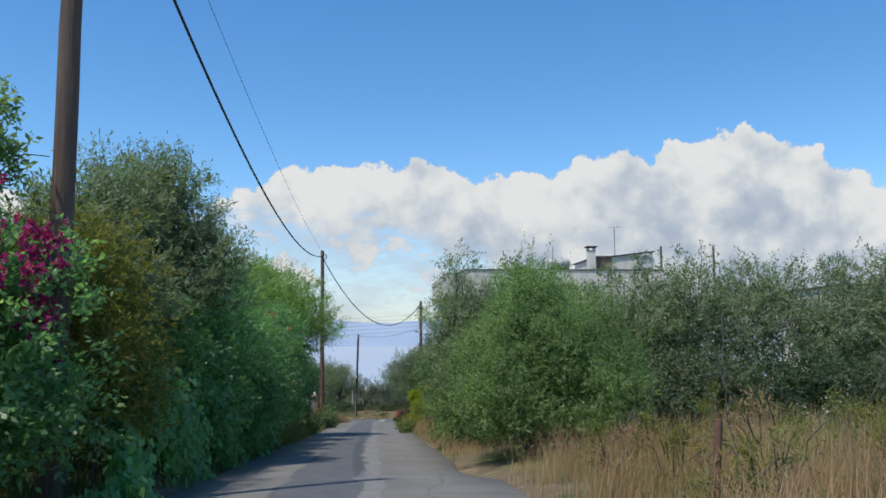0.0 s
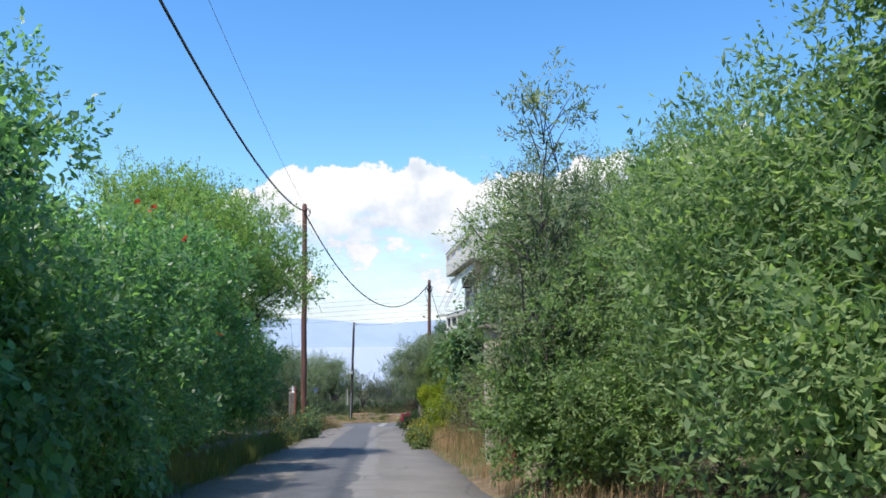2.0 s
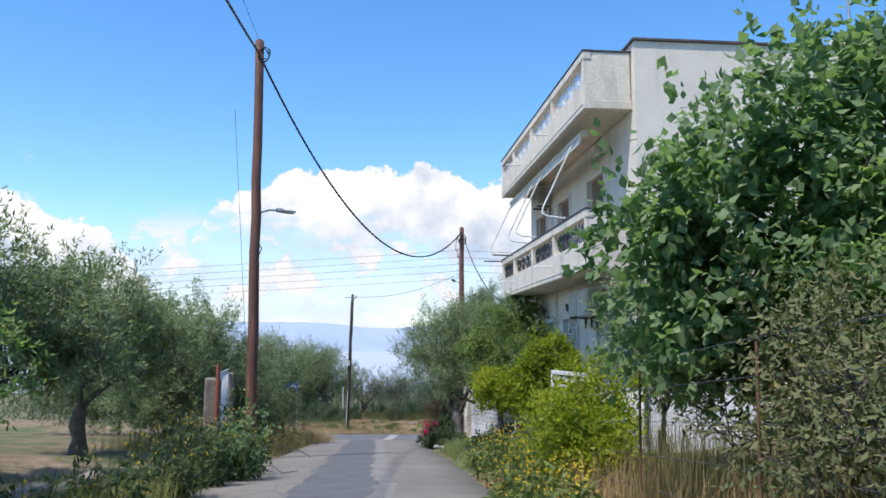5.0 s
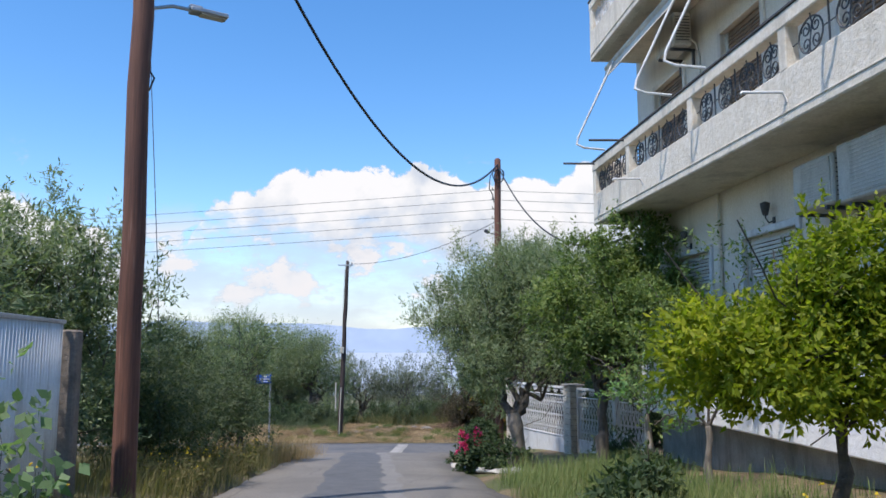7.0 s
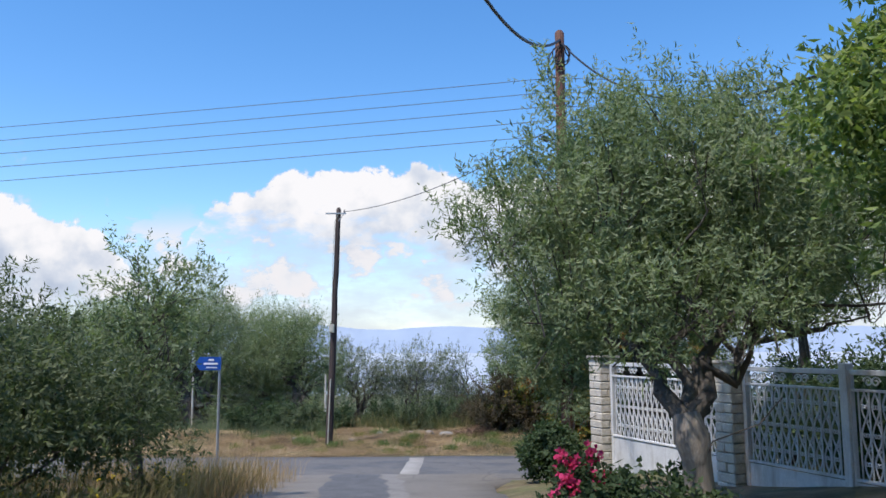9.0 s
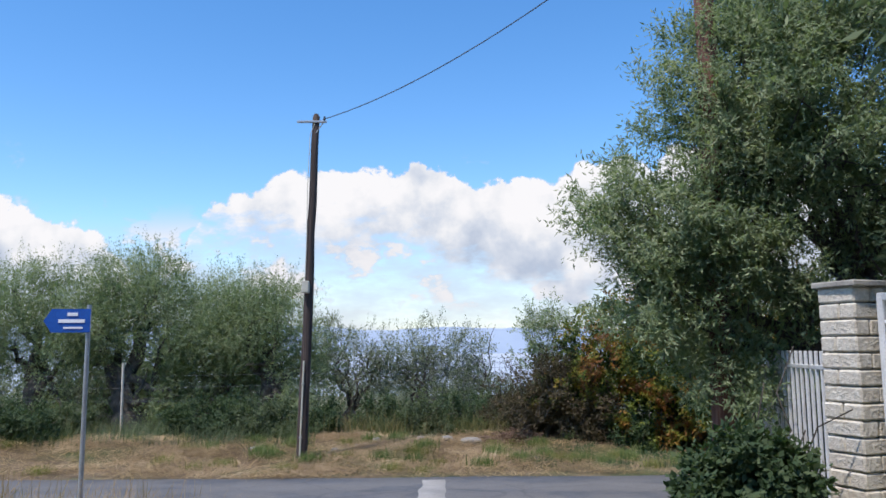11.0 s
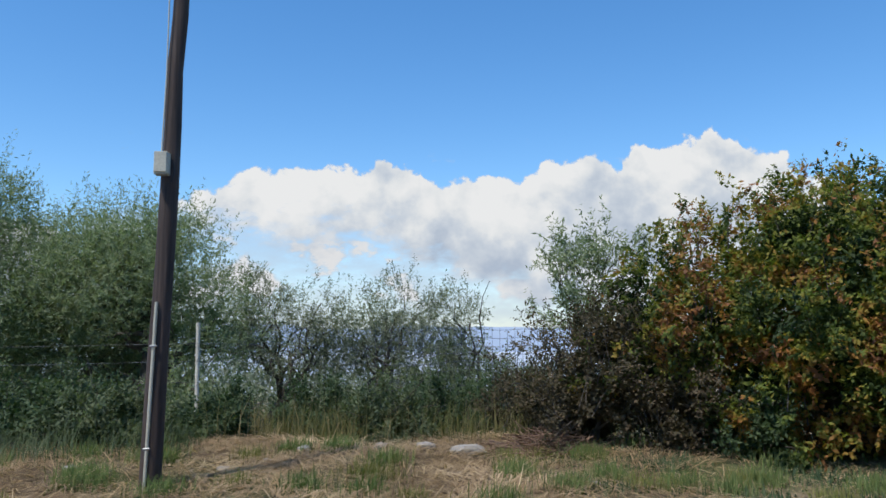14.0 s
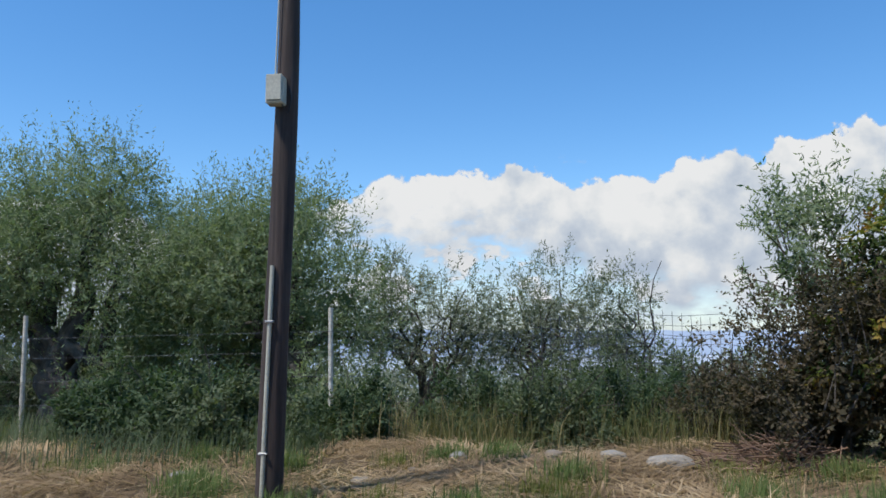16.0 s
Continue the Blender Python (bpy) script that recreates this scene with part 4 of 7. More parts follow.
# right of the lane, going down
plant("pittosporum_tree", "dense green evergreen tree beside the field", "tree", 2.1, 16.3, gz(2.1, 16.3), 51,
      [(0, 0, 1.5, 1.45, 1.5, 1.35), (0.0, 0.1, 2.55, 0.85, 0.9, 0.7), (-0.05, 0.1, 3.2, 0.47, 0.5, 0.5), (-0.65, -0.7, 1.0, 1.15, 1.0, 1.0), (0.95, -0.4, 1.3, 1.1, 1.1, 1.15), (-0.3, 1.0, 1.7, 1.0, 1.0, 1.0), (0.9, 0.2, 2.2, 0.6, 0.7, 0.6)],
      9000, 10, 0.22, 0.055, 0.020, BROAD, (0, 0, 0.5), 0.10, None, None, shoots=300, shoot_len=0.5, droop=0.25, clump=0.24, lump=0.45)
plant("pittosporum_tree", "dense green evergreen tree beside the gate", "tree", 2.5, 20.8, gz(2.5, 20.8), 52,
      [(0, 0, 1.9, 1.7, 1.8, 1.6), (0.4, 0.3, 3.2, 1.3, 1.4, 1.0), (-0.7, -0.6, 1.3, 1.2, 1.3, 1.3), (1.3, -0.6, 2.4, 1.3, 1.4, 1.4)],
      9000, 10, 0.22, 0.055, 0.020, BROAD, (0, 0, 0.5), 0.10, None, None, shoots=300, shoot_len=0.5, droop=0.25, clump=0.24, lump=0.45)
olive(0.85, 22.0, 53, [(0, 0, 3.1, 0.42, 0.45, 0.8), (0.0, 0, 4.15, 0.25, 0.28, 0.65), (0.3, 0.2, 1.9, 0.8, 0.9, 0.8)], 800, "tall thin grey-leaved tree with sparse top", (0, 0, 1.4), 0.07, fill=False, lump=0.3, shoots=10, shoot_len=0.4, plume=0.5)
shrub(0.9, 22.3, 54, [(0, 0, 0.9, 0.75, 1.3, 1.0), (0.5, 0.5, 1.5, 0.9, 1.2, 1.0)], 2600, "roadside evergreen shrub before the gate", BROAD, L=0.07, W=0.03)
plant("pittosporum_tree", "evergreen tree leaning over the rusty gate", "tree", 2.6, 24.6, gz(2.6, 24.6), 55,
      [(0, 0, 2.6, 1.5, 1.5, 1.4), (0.2, 0, 3.8, 1.2, 1.2, 1.0), (-0.5, -0.3, 1.6, 1.0, 1.1, 1.0), (0.8, 0.7, 2.0, 1.2, 1.2, 1.3), (-1.55, -0.35, 3.3, 0.95, 0.8, 0.8), (-1.15, -0.7, 1.7, 0.7, 0.6, 1.1)],
      6800, 11, 0.26, 0.060, 0.020, BROAD, (0, 0, 0.7), 0.10, None, None, shoots=260, shoot_len=0.45, droop=0.3, clump=0.28)
olive(1.75, 24.75, 56, [(-0.75, -0.5, 3.2, 0.65, 0.6, 0.6), (-0.35, -0.4, 3.9, 0.8, 0.7, 0.7), (0.1, 0, 2.7, 0.8, 0.8, 0.8), (-1.05, -0.35, 2.55, 0.5, 0.5, 0.55), (0.4, -0.6, 3.2, 0.8, 0.7, 0.9), (-0.4, -0.3, 2.3, 0.7, 0.5, 0.6)], 3400, "olive tree hanging over the rusty gate", (0.1, 0, 1.4), 0.10, L=0.06, W=0.013, plume=0.45, shoots=60, shoot_len=0.4, fill=False)
shrub(0.78, 24.75, 57, [(0, 0, 0.8, 0.36, 0.5, 0.8), (0.05, 0.1, 1.7, 0.36, 0.45, 0.7), (0.1, 0, 2.3, 0.3, 0.4, 0.4)], 1900, "leafy evergreen growing through the gate", BROAD, L=0.055, W=0.02, plume=0.35)
for i, (x, y, h) in enumerate(((2.0, 26.6, 1.5), (2.3, 28.7, 1.35), (3.4, 27.4, 1.9), (3.6, 30.4, 1.6))):
    shrub(x, y, 195 + i, [(0, 0, h * 0.55, 1.0, 1.1, h * 0.6), (0.2, 0.3, h * 1.1, 0.8, 0.9, h * 0.5)], 1900, "dense green shrub behind the rusty gate", BROAD, L=0.075, W=0.028)
for i, (x, y, s) in enumerate(((5.6, 20.5, 1.0), (8.2, 22.0, 1.05), (11.0, 21.5, 1.1), (13.6, 24.5, 1.15), (7.0, 26.5, 1.0), (17.5, 25.5, 1.2), (4.6, 29.0, 0.9))):
    olive(x, y, 60 + i, [(0, 0, 2.3 * s, 1.7 * s, 1.6 * s, 1.3 * s), (0.8, 0.4, 2.9 * s, 1.1 * s, 1.1 * s, 0.9 * s), (-0.8, -0.3, 1.8 * s, 1.3 * s, 1.2 * s, 1.1 * s)], 1700,
          "olive tree in the grove behind the field", (0, 0, 0.9), 0.16, L=0.10, W=0.028, group="grove trees")
for i, (x, y) in enumerate(((5.2, 17.6), (7.6, 18.6), (10.2, 18.4), (13.2, 20.6), (16.6, 21.6), (4.4, 21.8))):
    shrub(x, y, 170 + i, [(0, 0, 0.7, 1.4, 1.3, 0.85), (0.9, 0.3, 0.95, 1.2, 1.2, 0.9)], 1700, "dense dark undergrowth below the grove", BRAMBLE if i % 2 else SCRUB, L=0.09, W=0.034)
shrub(1.0, 29.6, 70, [(0, 0, 0.75, 0.6, 1.2, 0.85), (0.2, 1.6, 0.8, 0.6, 1.2, 0.8)], 1900, "half-withered bush overgrowing the wire fence", DRYLEAF, L=0.055, W=0.022, name="withered_bush", plume=0.5)
shrub(0.75, 33.0, 71, [(0, 0, 0.8, 0.6, 1.4, 0.8), (0.2, 2.0, 0.7, 0.6, 1.3, 0.75)], 1900, "half-withered bush overgrowing the wire fence", DRYLEAF, L=0.055, W=0.022, name="withered_bush", plume=0.5)
shrub(1.7, 31.6, 72, [(0, 0, 1.0, 0.8, 1.8, 1.0), (0.3, 2.4, 1.0, 0.9, 1.5, 1.0)], 2600, "green bush behind the wire fence", BROAD, L=0.07, W=0.028)
plant("fig_tree", "large-leaved fig tree behind the wire fence", "tree", 2.6, 35.8, gz(2.6, 35.8), 73,
      [(0, 0, 2.5, 1.5, 1.7, 1.2), (-1.0, 0.6, 1.7, 1.2, 1.4, 1.0), (0.7, -0.6, 3.3, 1.2, 1.2, 0.9), (-0.1, -1.0, 1.8, 1.3, 1.2, 1.0), (0.3, 0.2, 3.9, 0.7, 0.7, 0.6), (-2.0, 0.3, 1.5, 0.8, 1.0, 0.6), (-2.3, 0.0, 2.35, 0.65, 0.7, 0.5), (-1.5, 0.0, 2.95, 0.7, 0.8, 0.6), (-0.6, 0.0, 3.7, 0.75, 0.8, 0.6), (0.6, -0.2, 4.3, 0.8, 0.8, 0.6)],
      2900, 9, 0.36, 0.115, 0.080, FIG, (0, 0, 1.2), 0.10, None, None, shoots=80, shoot_len=0.7, droop=0.5, lump=0.4)
shrub(-0.1, 38.6, 74, [(0, 0, 0.65, 0.5, 0.8, 0.6), (0.2, 0.8, 0.75, 0.5, 0.7, 0.65)], 1300, "bright green bush on the verge", CITRUS, L=0.075, W=0.03)
olive(1.45, 40.6, 75, [(0, 0, 1.5, 0.7, 0.8, 0.9), (0.0, 0.2, 2.2, 0.55, 0.6, 0.6)], 1300, "small olive bush beside the iron gate", (0, 0, 0.6), 0.07)
plant("citrus_tree", "clipped yellow-green citrus tree in front of the house", "tree", 0.15, 44.7, gz(0.15, 44.7), 76,
      [(-0.45, 0, 1.30, 0.60, 0.7, 0.26), (0.25, 0, 2.0, 0.36, 0.45, 0.30), (0.40, 0.1, 1.25, 0.60, 0.7, 0.28), (-0.85, -0.1, 1.38, 0.30, 0.45, 0.24), (0.62, 0.1, 1.74, 0.28, 0.4, 0.20), (-0.12, 0.0, 1.76, 0.26, 0.36, 0.20), (0.22, 0.1, 1.65, 0.2, 0.3, 0.25)],
      3000, 10, 0.18, 0.068, 0.030, CITRUS, (0.05, 0, 0.85), 0.045, None, None, shoots=40, shoot_len=0.25, droop=0.3, lump=0.4, clump=0.17, fill=False, lobed=0)
plant("broadleaf_tree", "evergreen tree with dark trunk by the house", "tree", 0.0, 52.0, gz(0.0, 52.0), 77,
      [(-0.7, 0.1, 2.8, 0.55, 0.7, 0.5), (0.0, 0.2, 3.5, 0.6, 0.7, 0.5), (-0.3, -0.3, 2.1, 0.65, 0.7, 0.5), (0.55, 0, 3.1, 0.5, 0.6, 0.45), (0.7, -0.2, 2.2, 0.5, 0.6, 0.45), (0.15, 0.3, 2.6, 0.5, 0.6, 0.45), (0.9, -0.5, 2.7, 0.35, 0.6, 0.4), (0.5, -0.9, 2.5, 0.4, 0.5, 0.4), (0.6, 0.1, 3.8, 0.4, 0.5, 0.35)],
      3400, 10, 0.24, 0.075, 0.030, TAWNY, (0, 0, 1.2), 0.085, None, None, shoots=120, shoot_len=0.4, lump=0.3, clump=0.2, fill=False, lobed=6, stout=0.6)
for x, y, h in ((0.45, 51.2, 0.35), (0.5, 53.6, 0.5)):
    shrub(x, y, int(y * 10), [(0, 0, h * 0.4, 0.3, 0.5, h * 0.4)], 260, "shaded leafy bed plant below the house wall", BRAMBLE, L=0.06, W=0.03, tlen=0.12, name="bed_plant", r=0.012, clump=0.15)
plant("small_sapling", "young tree with limewashed stem by the house wall", "tree", 0.2, 50.1, gz(0.2, 50.1), 86,
      [(0, 0, 1.25, 0.3, 0.3, 0.3), (0.1, 0, 0.95, 0.25, 0.25, 0.2)], 120, 8, 0.2, 0.06, 0.025, DARK, (0, 0, 0.9), 0.035, None, LIMEBARK, fill=False, plume=0.3)
plant("small_sapling", "sparse young pomegranate sapling by the house wall", "tree", 0.55, 48.6, gz(0.55, 48.6), 78,
      [(0, 0, 1.9, 0.8, 0.8, 0.7), (-0.5, 0.2, 1.3, 0.6, 0.5, 0.5), (0.5, 0.1, 2.6, 0.5, 0.6, 0.6)], 330, 8, 0.28, 0.07, 0.03, TAWNY, (0, 0, 0.8), 0.04, None, LIMEBARK, fill=False, lump=0.4)
olive(-1.1, 54.75, 79, [(0.05, 1.5, 3.1, 1.5, 1.6, 0.9), (-0.8, 1.5, 2.7, 1.0, 1.3, 0.8), (1.35, 0.7, 3.1, 1.3, 1.3, 0.9), (-0.25, 1.5, 3.8, 1.2, 1.3, 0.6), (1.85, 1.4, 2.7, 1.1, 1.1, 0.9), (0.95, 1.2, 3.8, 0.75, 0.8, 0.5), (-0.5, 0.3, 2.0, 0.9, 0.6, 0.55), (1.2, 0.3, 2.2, 0.8, 0.6, 0.5), (-1.0, 0.8, 1.8, 0.6, 0.6, 0.5), (0.4, 0.9, 2.3, 0.9, 0.9, 0.6), (-0.5, -0.25, 1.7, 0.5, 0.35, 0.32), (0.25, -0.3, 1.8, 0.5, 0.35, 0.35)], 8500,
      "old olive tree with limewashed forked trunk", (-0.12, -0.05, 1.05), 0.145, LIMEBARK, L=0.075, W=0.018, shoots=120, lump=0.28, low=1.15, plume=0.5, lobed=8, tips=[(-0.8, 1.2, 2.3), (1.3, 0.7, 2.3), (0.3, 1.3, 3.2), (2.0, 1.2, 2.8)], flare=1.2, stout=0.62, lean=(-0.15, 0.0), fill=False)
olive(0.70, 63.95, 80, [(-2.05, 0.1, 3.45, 0.6, 0.45, 0.7), (-2.1, 0.1, 2.7, 0.55, 0.45, 0.6), (-2.2, -0.1, 2.4, 0.45, 0.35, 0.5), (-1.8, -0.1, 2.0, 0.55, 0.35, 0.5), (-1.55, -0.1, 3.3, 1.0, 0.45, 1.2), (-1.15, -0.1, 4.6, 1.0, 0.5, 0.9), (-0.8, -0.1, 4.0, 0.9, 0.5, 0.8), (-0.7, 0.0, 5.2, 0.8, 0.5, 0.6), (-1.2, -0.1, 2.0, 0.9, 0.4, 1.0), (0.0, 0.0, 4.3, 1.6, 1.4, 1.3), (0.9, 0.2, 3.6, 1.5, 1.4, 1.3), (-0.3, 0, 5.6, 1.2, 1.1, 0.6)], 15500,
      "tall old olive tree at the corner of the crossing", (0.3, 0.0, 1.7), 0.24, None, L=0.070, W=0.017, shoots=60, lump=0.3, droop=0.6, low=1.1, plume=0.65, lobed=0)
olive(2.4, 60.3, 81, [(0, 0, 3.0, 1.6, 1.6, 1.3), (0.4, 0.6, 4.3, 1.3, 1.3, 1.1)], 2200, "olive tree in the yard behind the white gate", (0, 0, 1.4), 0.15, L=0.09, W=0.024)
shrub(1.6, 66.8, 82, [(0, 0, 1.2, 1.4, 1.3, 1.2), (1.4, -0.5, 1.3, 1.4, 1.2, 1.3)], 2000, "dark shaded shrub behind the yard fence", BRAMBLE)
for i, (x, y, h) in enumerate(((2.3, 57.4, 1.3), (2.4, 59.0, 1.4), (2.0, 60.6, 1.2), (3.2, 58.2, 1.9), (3.0, 61.6, 1.7), (3.6, 56.6, 1.9))):
    shrub(x, y, 760 + i, [(0, 0, h * 0.5, 0.7, 0.9, h * 0.55)], 900, "dark shaded shrub in the yard behind the white gate", BRAMBLE, L=0.075, W=0.034)

# beyond the crossing
plant("russet_bush", "huge leafy bush turning russet and yellow", "shrub", 0.75, 73.0, gz(0.75, 73.0), 83,
      [(0, 0.3, 1.8, 1.7, 1.5, 1.5), (-1.1, 0.3, 1.2, 0.9, 1.0, 1.0), (1.6, 0.2, 1.9, 1.7, 1.5, 1.4), (3.4, 0.4, 1.9, 1.7, 1.5, 1.5), (0.8, -0.6, 1.3, 1.7, 1.2, 1.3), (0.7, 0.3, 2.75, 1.1, 1.1, 0.7), (1.9, 0.2, 3.0, 1.0, 1.0, 0.6), (2.6, -0.4, 1.2, 1.5, 1.1, 1.2), (3.4, -0.3, 0.75, 1.7, 1.1, 0.85), (1.0, -0.7, 0.6, 1.7, 0.9, 0.7)],
      13500, 10, 0.24, 0.068, 0.036, RUSSET, shoots=10, shoot_len=0.25, lump=0.35, droop=0.9, plume=0.5)
olive(-1.35, 74.2, 84, [(0, 0, 1.9, 0.5, 0.5, 0.55), (0.45, 0.1, 2.6, 0.28, 0.3, 0.45), (-0.1, 0, 2.4, 0.3, 0.3, 0.3)], 420, "thin young tree beside the russet bush", (0, 0, 0.9), 0.05, fill=False, lump=0.4, shoots=14, plume=0.5)
shrub(-1.35, 73.3, 85, [(0, 0, 0.75, 0.9, 0.8, 0.8), (0.35, 0.2, 1.35, 0.7, 0.7, 0.6), (0.9, -0.2, 0.6, 0.7, 0.6, 0.65)], 3000, "dark brownish shrub beside the russet bush", BROWNLEAF, L=0.05, W=0.026, plume=0.4)
for i, (x, y, s, k) in enumerate(((-8.9, 78.4, 1.25, 3800), (-12.6, 78.4, 1.44, 4800), (-15.8, 78.8, 1.45, 3400), (-19.0, 80.0, 1.4, 2200), (-10.7, 80.3, 1.42, 3200), (-22.5, 80.5, 1.6, 1600))):
    olive(x, y, 90 + i, [(0, 0, 2.4 * s, 1.3 * s, 1.3 * s, 1.0 * s), (1.0 * s, -0.3, 1.6 * s, 0.8 * s, 0.8 * s, 0.8 * s), (-0.9 * s, 0.1, 1.7 * s, 0.9 * s, 0.9 * s, 0.9 * s), (0.3, 0.2, 3.0 * s, 0.7 * s, 0.7 * s, 0.5 * s), (-0.6 * s, 0.2, 2.8 * s, 0.5 * s, 0.6 * s, 0.6 * s), (0.9 * s, -0.9, 0.75, 0.8, 0.6, 0.6)], k,
          "leafy grey-green olive tree in the grove", (-0.35 if i % 2 else 0.3, 0, (0.85 if i == 1 else 1.1) * s), 0.36 if i == 1 else 0.26, L=0.08, W=0.02, group="far olive grove", material=OLIVE, shoots=k // 9, lean=(-0.5 if i % 2 else 0.4, 0), plume=0, clump=0.36, shoot_len=0.75, stout=0.6, low=0.15)
for i, (x, y, s, k) in enumerate(((-2.75, 80.7, 0.98, 620), (-3.9, 80.9, 1.06, 560), (-4.75, 81.3, 1.0, 520), (-5.75, 80.6, 1.02, 640), (-7.2, 80.9, 1.08, 760), (3.5, 84.0, 1.2, 600), (7.5, 80.0, 1.5, 900))):
    olive(x, y, 110 + i, [(0, 0, 1.8 * s, 0.55 * s, 0.6 * s, 0.55 * s), (0.36 * s, 0, 2.5 * s, 0.28 * s, 0.35 * s, 0.55 * s), (-0.38 * s, 0.1, 2.35 * s, 0.28 * s, 0.35 * s, 0.55 * s), (0.02, 0, 2.85 * s, 0.22 * s, 0.3 * s, 0.5 * s)], k,
          "small spindly olive tree in the far grove", (-0.75 if i % 2 else 0.7, 0, 0.75 * s), 0.13, L=0.08, W=0.021, group="far olive grove", material=OLIVE_FAR, lump=0.35, shoots=k // 8, lean=(-0.9 if i % 2 else 0.9, 0.2), plume=0, clump=0.26, shoot_len=0.6, fill=False)
for i in range(13):
    x, y, h = -25 + i * 2.7 + 0.6 * math.sin(i * 2.1), 83.6 + 0.9 * math.sin(i * 1.3), (2.0 if i < 6 or i > 10 else 1.25) + 0.25 * math.sin(i * 1.9)
    shrub(x, y, 800 + i, [(0, 0, h * 0.45, 1.6, 0.9, h * 0.5), (0.6, 0.1, h * 0.7, 1.0, 0.8, h * 0.35)], 900, "grey-green thicket at the back of the grove", OLIVE_FAR if i % 3 else BRAMBLE, L=0.11, W=0.034, name="thicket", plume=0.6, group="grove thickets")
for i, (x, y, h) in enumerate(((-10.9, 81.6, 2.3), (-13.3, 81.2, 2.6), (-15.2, 81.8, 2.2))):
    shrub(x, y, 850 + i, [(0, 0, h * 0.5, 1.5, 0.8, h * 0.5), (0.7, 0.1, h * 0.8, 0.9, 0.7, h * 0.35)], 1000, "dense olive thicket behind the grove trees", OLIVE if i % 2 else OLIVE_FAR, L=0.10, W=0.03, name="thicket", plume=0.5, group="grove thickets")
for i, (x, y) in enumerate(((-2.3, 79.2), (-1.0, 79.6), (-3.7, 79.7), (0.4, 79.0))):
    shrub(x, y, 830 + i, [(0, 0, 0.55, 0.9, 0.7, 0.6), (0.5, 0.1, 0.85, 0.5, 0.5, 0.45)], 700, "grey-green scrub behind the wire mesh fence", OLIVE_FAR if i % 2 else SCRUB, L=0.08, W=0.026, name="thicket", plume=0.5, group="grove thickets")
rng = np.random.default_rng(130)
bl = []
for i in range(130):
    near = i < 60
    y = rng.uniform(84, 93) if near else rng.uniform(100, 160)
    x = rng.uniform(-34, 22) if near else rng.uniform(-0.75, 0.7) * y - 3
    s = rng.uniform(0.7, 1.0) if near else rng.uniform(0.9, 1.4)
    low = 0.62 if near and -10 < x < 1 else 1.0
    bl.append((x, y, gz(x, y) + (1.5 + 0.06 * (y - 85)) * s * low, 1.7 * s, 1.6 * s, 1.5 * s * low))
solo("far_grove", crown_mesh("far_grove", 131, bl, 14000, 7, 0.7, 0.22, 0.065, OLIVE_FAR, shoots=500, shoot_len=0.9, plume=1.1, axes=[], lobed=0), None, "grey-green olive grove falling away to the sea", "grove", kind="stuff")

# ---- grasses ----
def meadow(name, seed, x0, x1, y0, y1, n, h, material, label, clumps=300, sigma=0.25, width=0.012, lean=0.35, side=None, margin=2.1, right_of=None):
    rng = np.random.default_rng(seed)
    p = clumped(rng, n, x0, x1, y0, y1, clumps, sigma)
    o = p[:, 0] - road_x(p[:, 1])
    if side == "L":
        p = p[o < -margin + rng.normal(0, 0.12, len(o))]
    elif side == "R":
        p = p[o > margin + rng.normal(0, 0.12, len(o))]
    s = np.column_stack([p, ground_z(p[:, 0], p[:, 1]) + (0.03 if lean >= 1.5 else -0.02)])
    return solo(name, blades(name, seed, s, h, material, width, lean), None, label, "grass", kind="stuff")
meadow("dry_grass_field", 201, 1.2, 5.2, 5.5, 13.5, 9500, 0.66, PLUME, "feathery reddish dry grass in the field", 46, 0.22, 0.0045, 0.7, "R", 2.4)
meadow("dry_grass_field", 215, 3.2, 13, 4.5, 17, 5500, 0.68, MIXGRASS, "tall dry straw-coloured grass in the field", 220, 0.32, 0.006, 0.8, "R", 2.5)
meadow("field_weeds", 202, 1.5, 12, 4.5, 17.0, 40000, 0.30, FIELDGREEN, "green and yellow weeds among the dry grass", 420, 0.30, 0.007, 1.0, "R", 2.4)
meadow("verge_grass", 203, -6.5, -1.5, 6, 30, 9000, 0.35, GRASS, "green verge grass under the hedge", 260, 0.2, 0.012, 0.5, "L", 2.0)
meadow("tall_verge_weeds", 204, -6.0, -3.0, 25, 47, 26000, 0.40, GRASS, "tall weeds and yellowing grass on the verge", 260, 0.22, 0.008, 0.8, "L", 2.15)
meadow("tall_verge_weeds", 219, -5.2, -3.6, 23, 40, 24000, 0.46, FIELDGREEN, "weeds in front of the low wall", 150, 0.12, 0.008, 0.65, "L", 2.02)
meadow("dry_verge_grass", 205, -1.5, 2.0, 17, 42, 11000, 0.32, PLUME, "dry grass along the lane", 260, 0.22, 0.007, 0.85, "R", 2.1)
meadow("verge_grass", 206, -1.6, 1.5, 27, 50, 9000, 0.28, GRASS, "green grass below the house and gate", 220, 0.22, 0.008, 0.85, "R", 2.15)
meadow("verge_grass", 221, -1.7, 0.5, 44.5, 53.0, 9000, 0.36, GRASS, "long green grass in the bed below the house", 120, 0.2, 0.008, 0.7, "R", 2.2)
meadow("tall_verge_weeds", 207, -9.5, -4.0, 46, 63, 21000, 0.48, MIXGRASS, "tall weeds and yellowing grass on the verge", 240, 0.25, 0.007, 0.8, "L", 2.15)
meadow("dry_corner_grass", 208, -8.6, -6.2, 58.5, 63.4, 2600, 0.6, STRAW, "tuft of dry grass at the corner", 50, 0.2, 0.006, 0.9)
meadow("dry_stalks", 213, 0.0, 1.5, 27.8, 40.5, 3200, 0.85, MIXGRASS, "tall dry stalks along the wire fence", 90, 0.2, 0.006, 0.65)
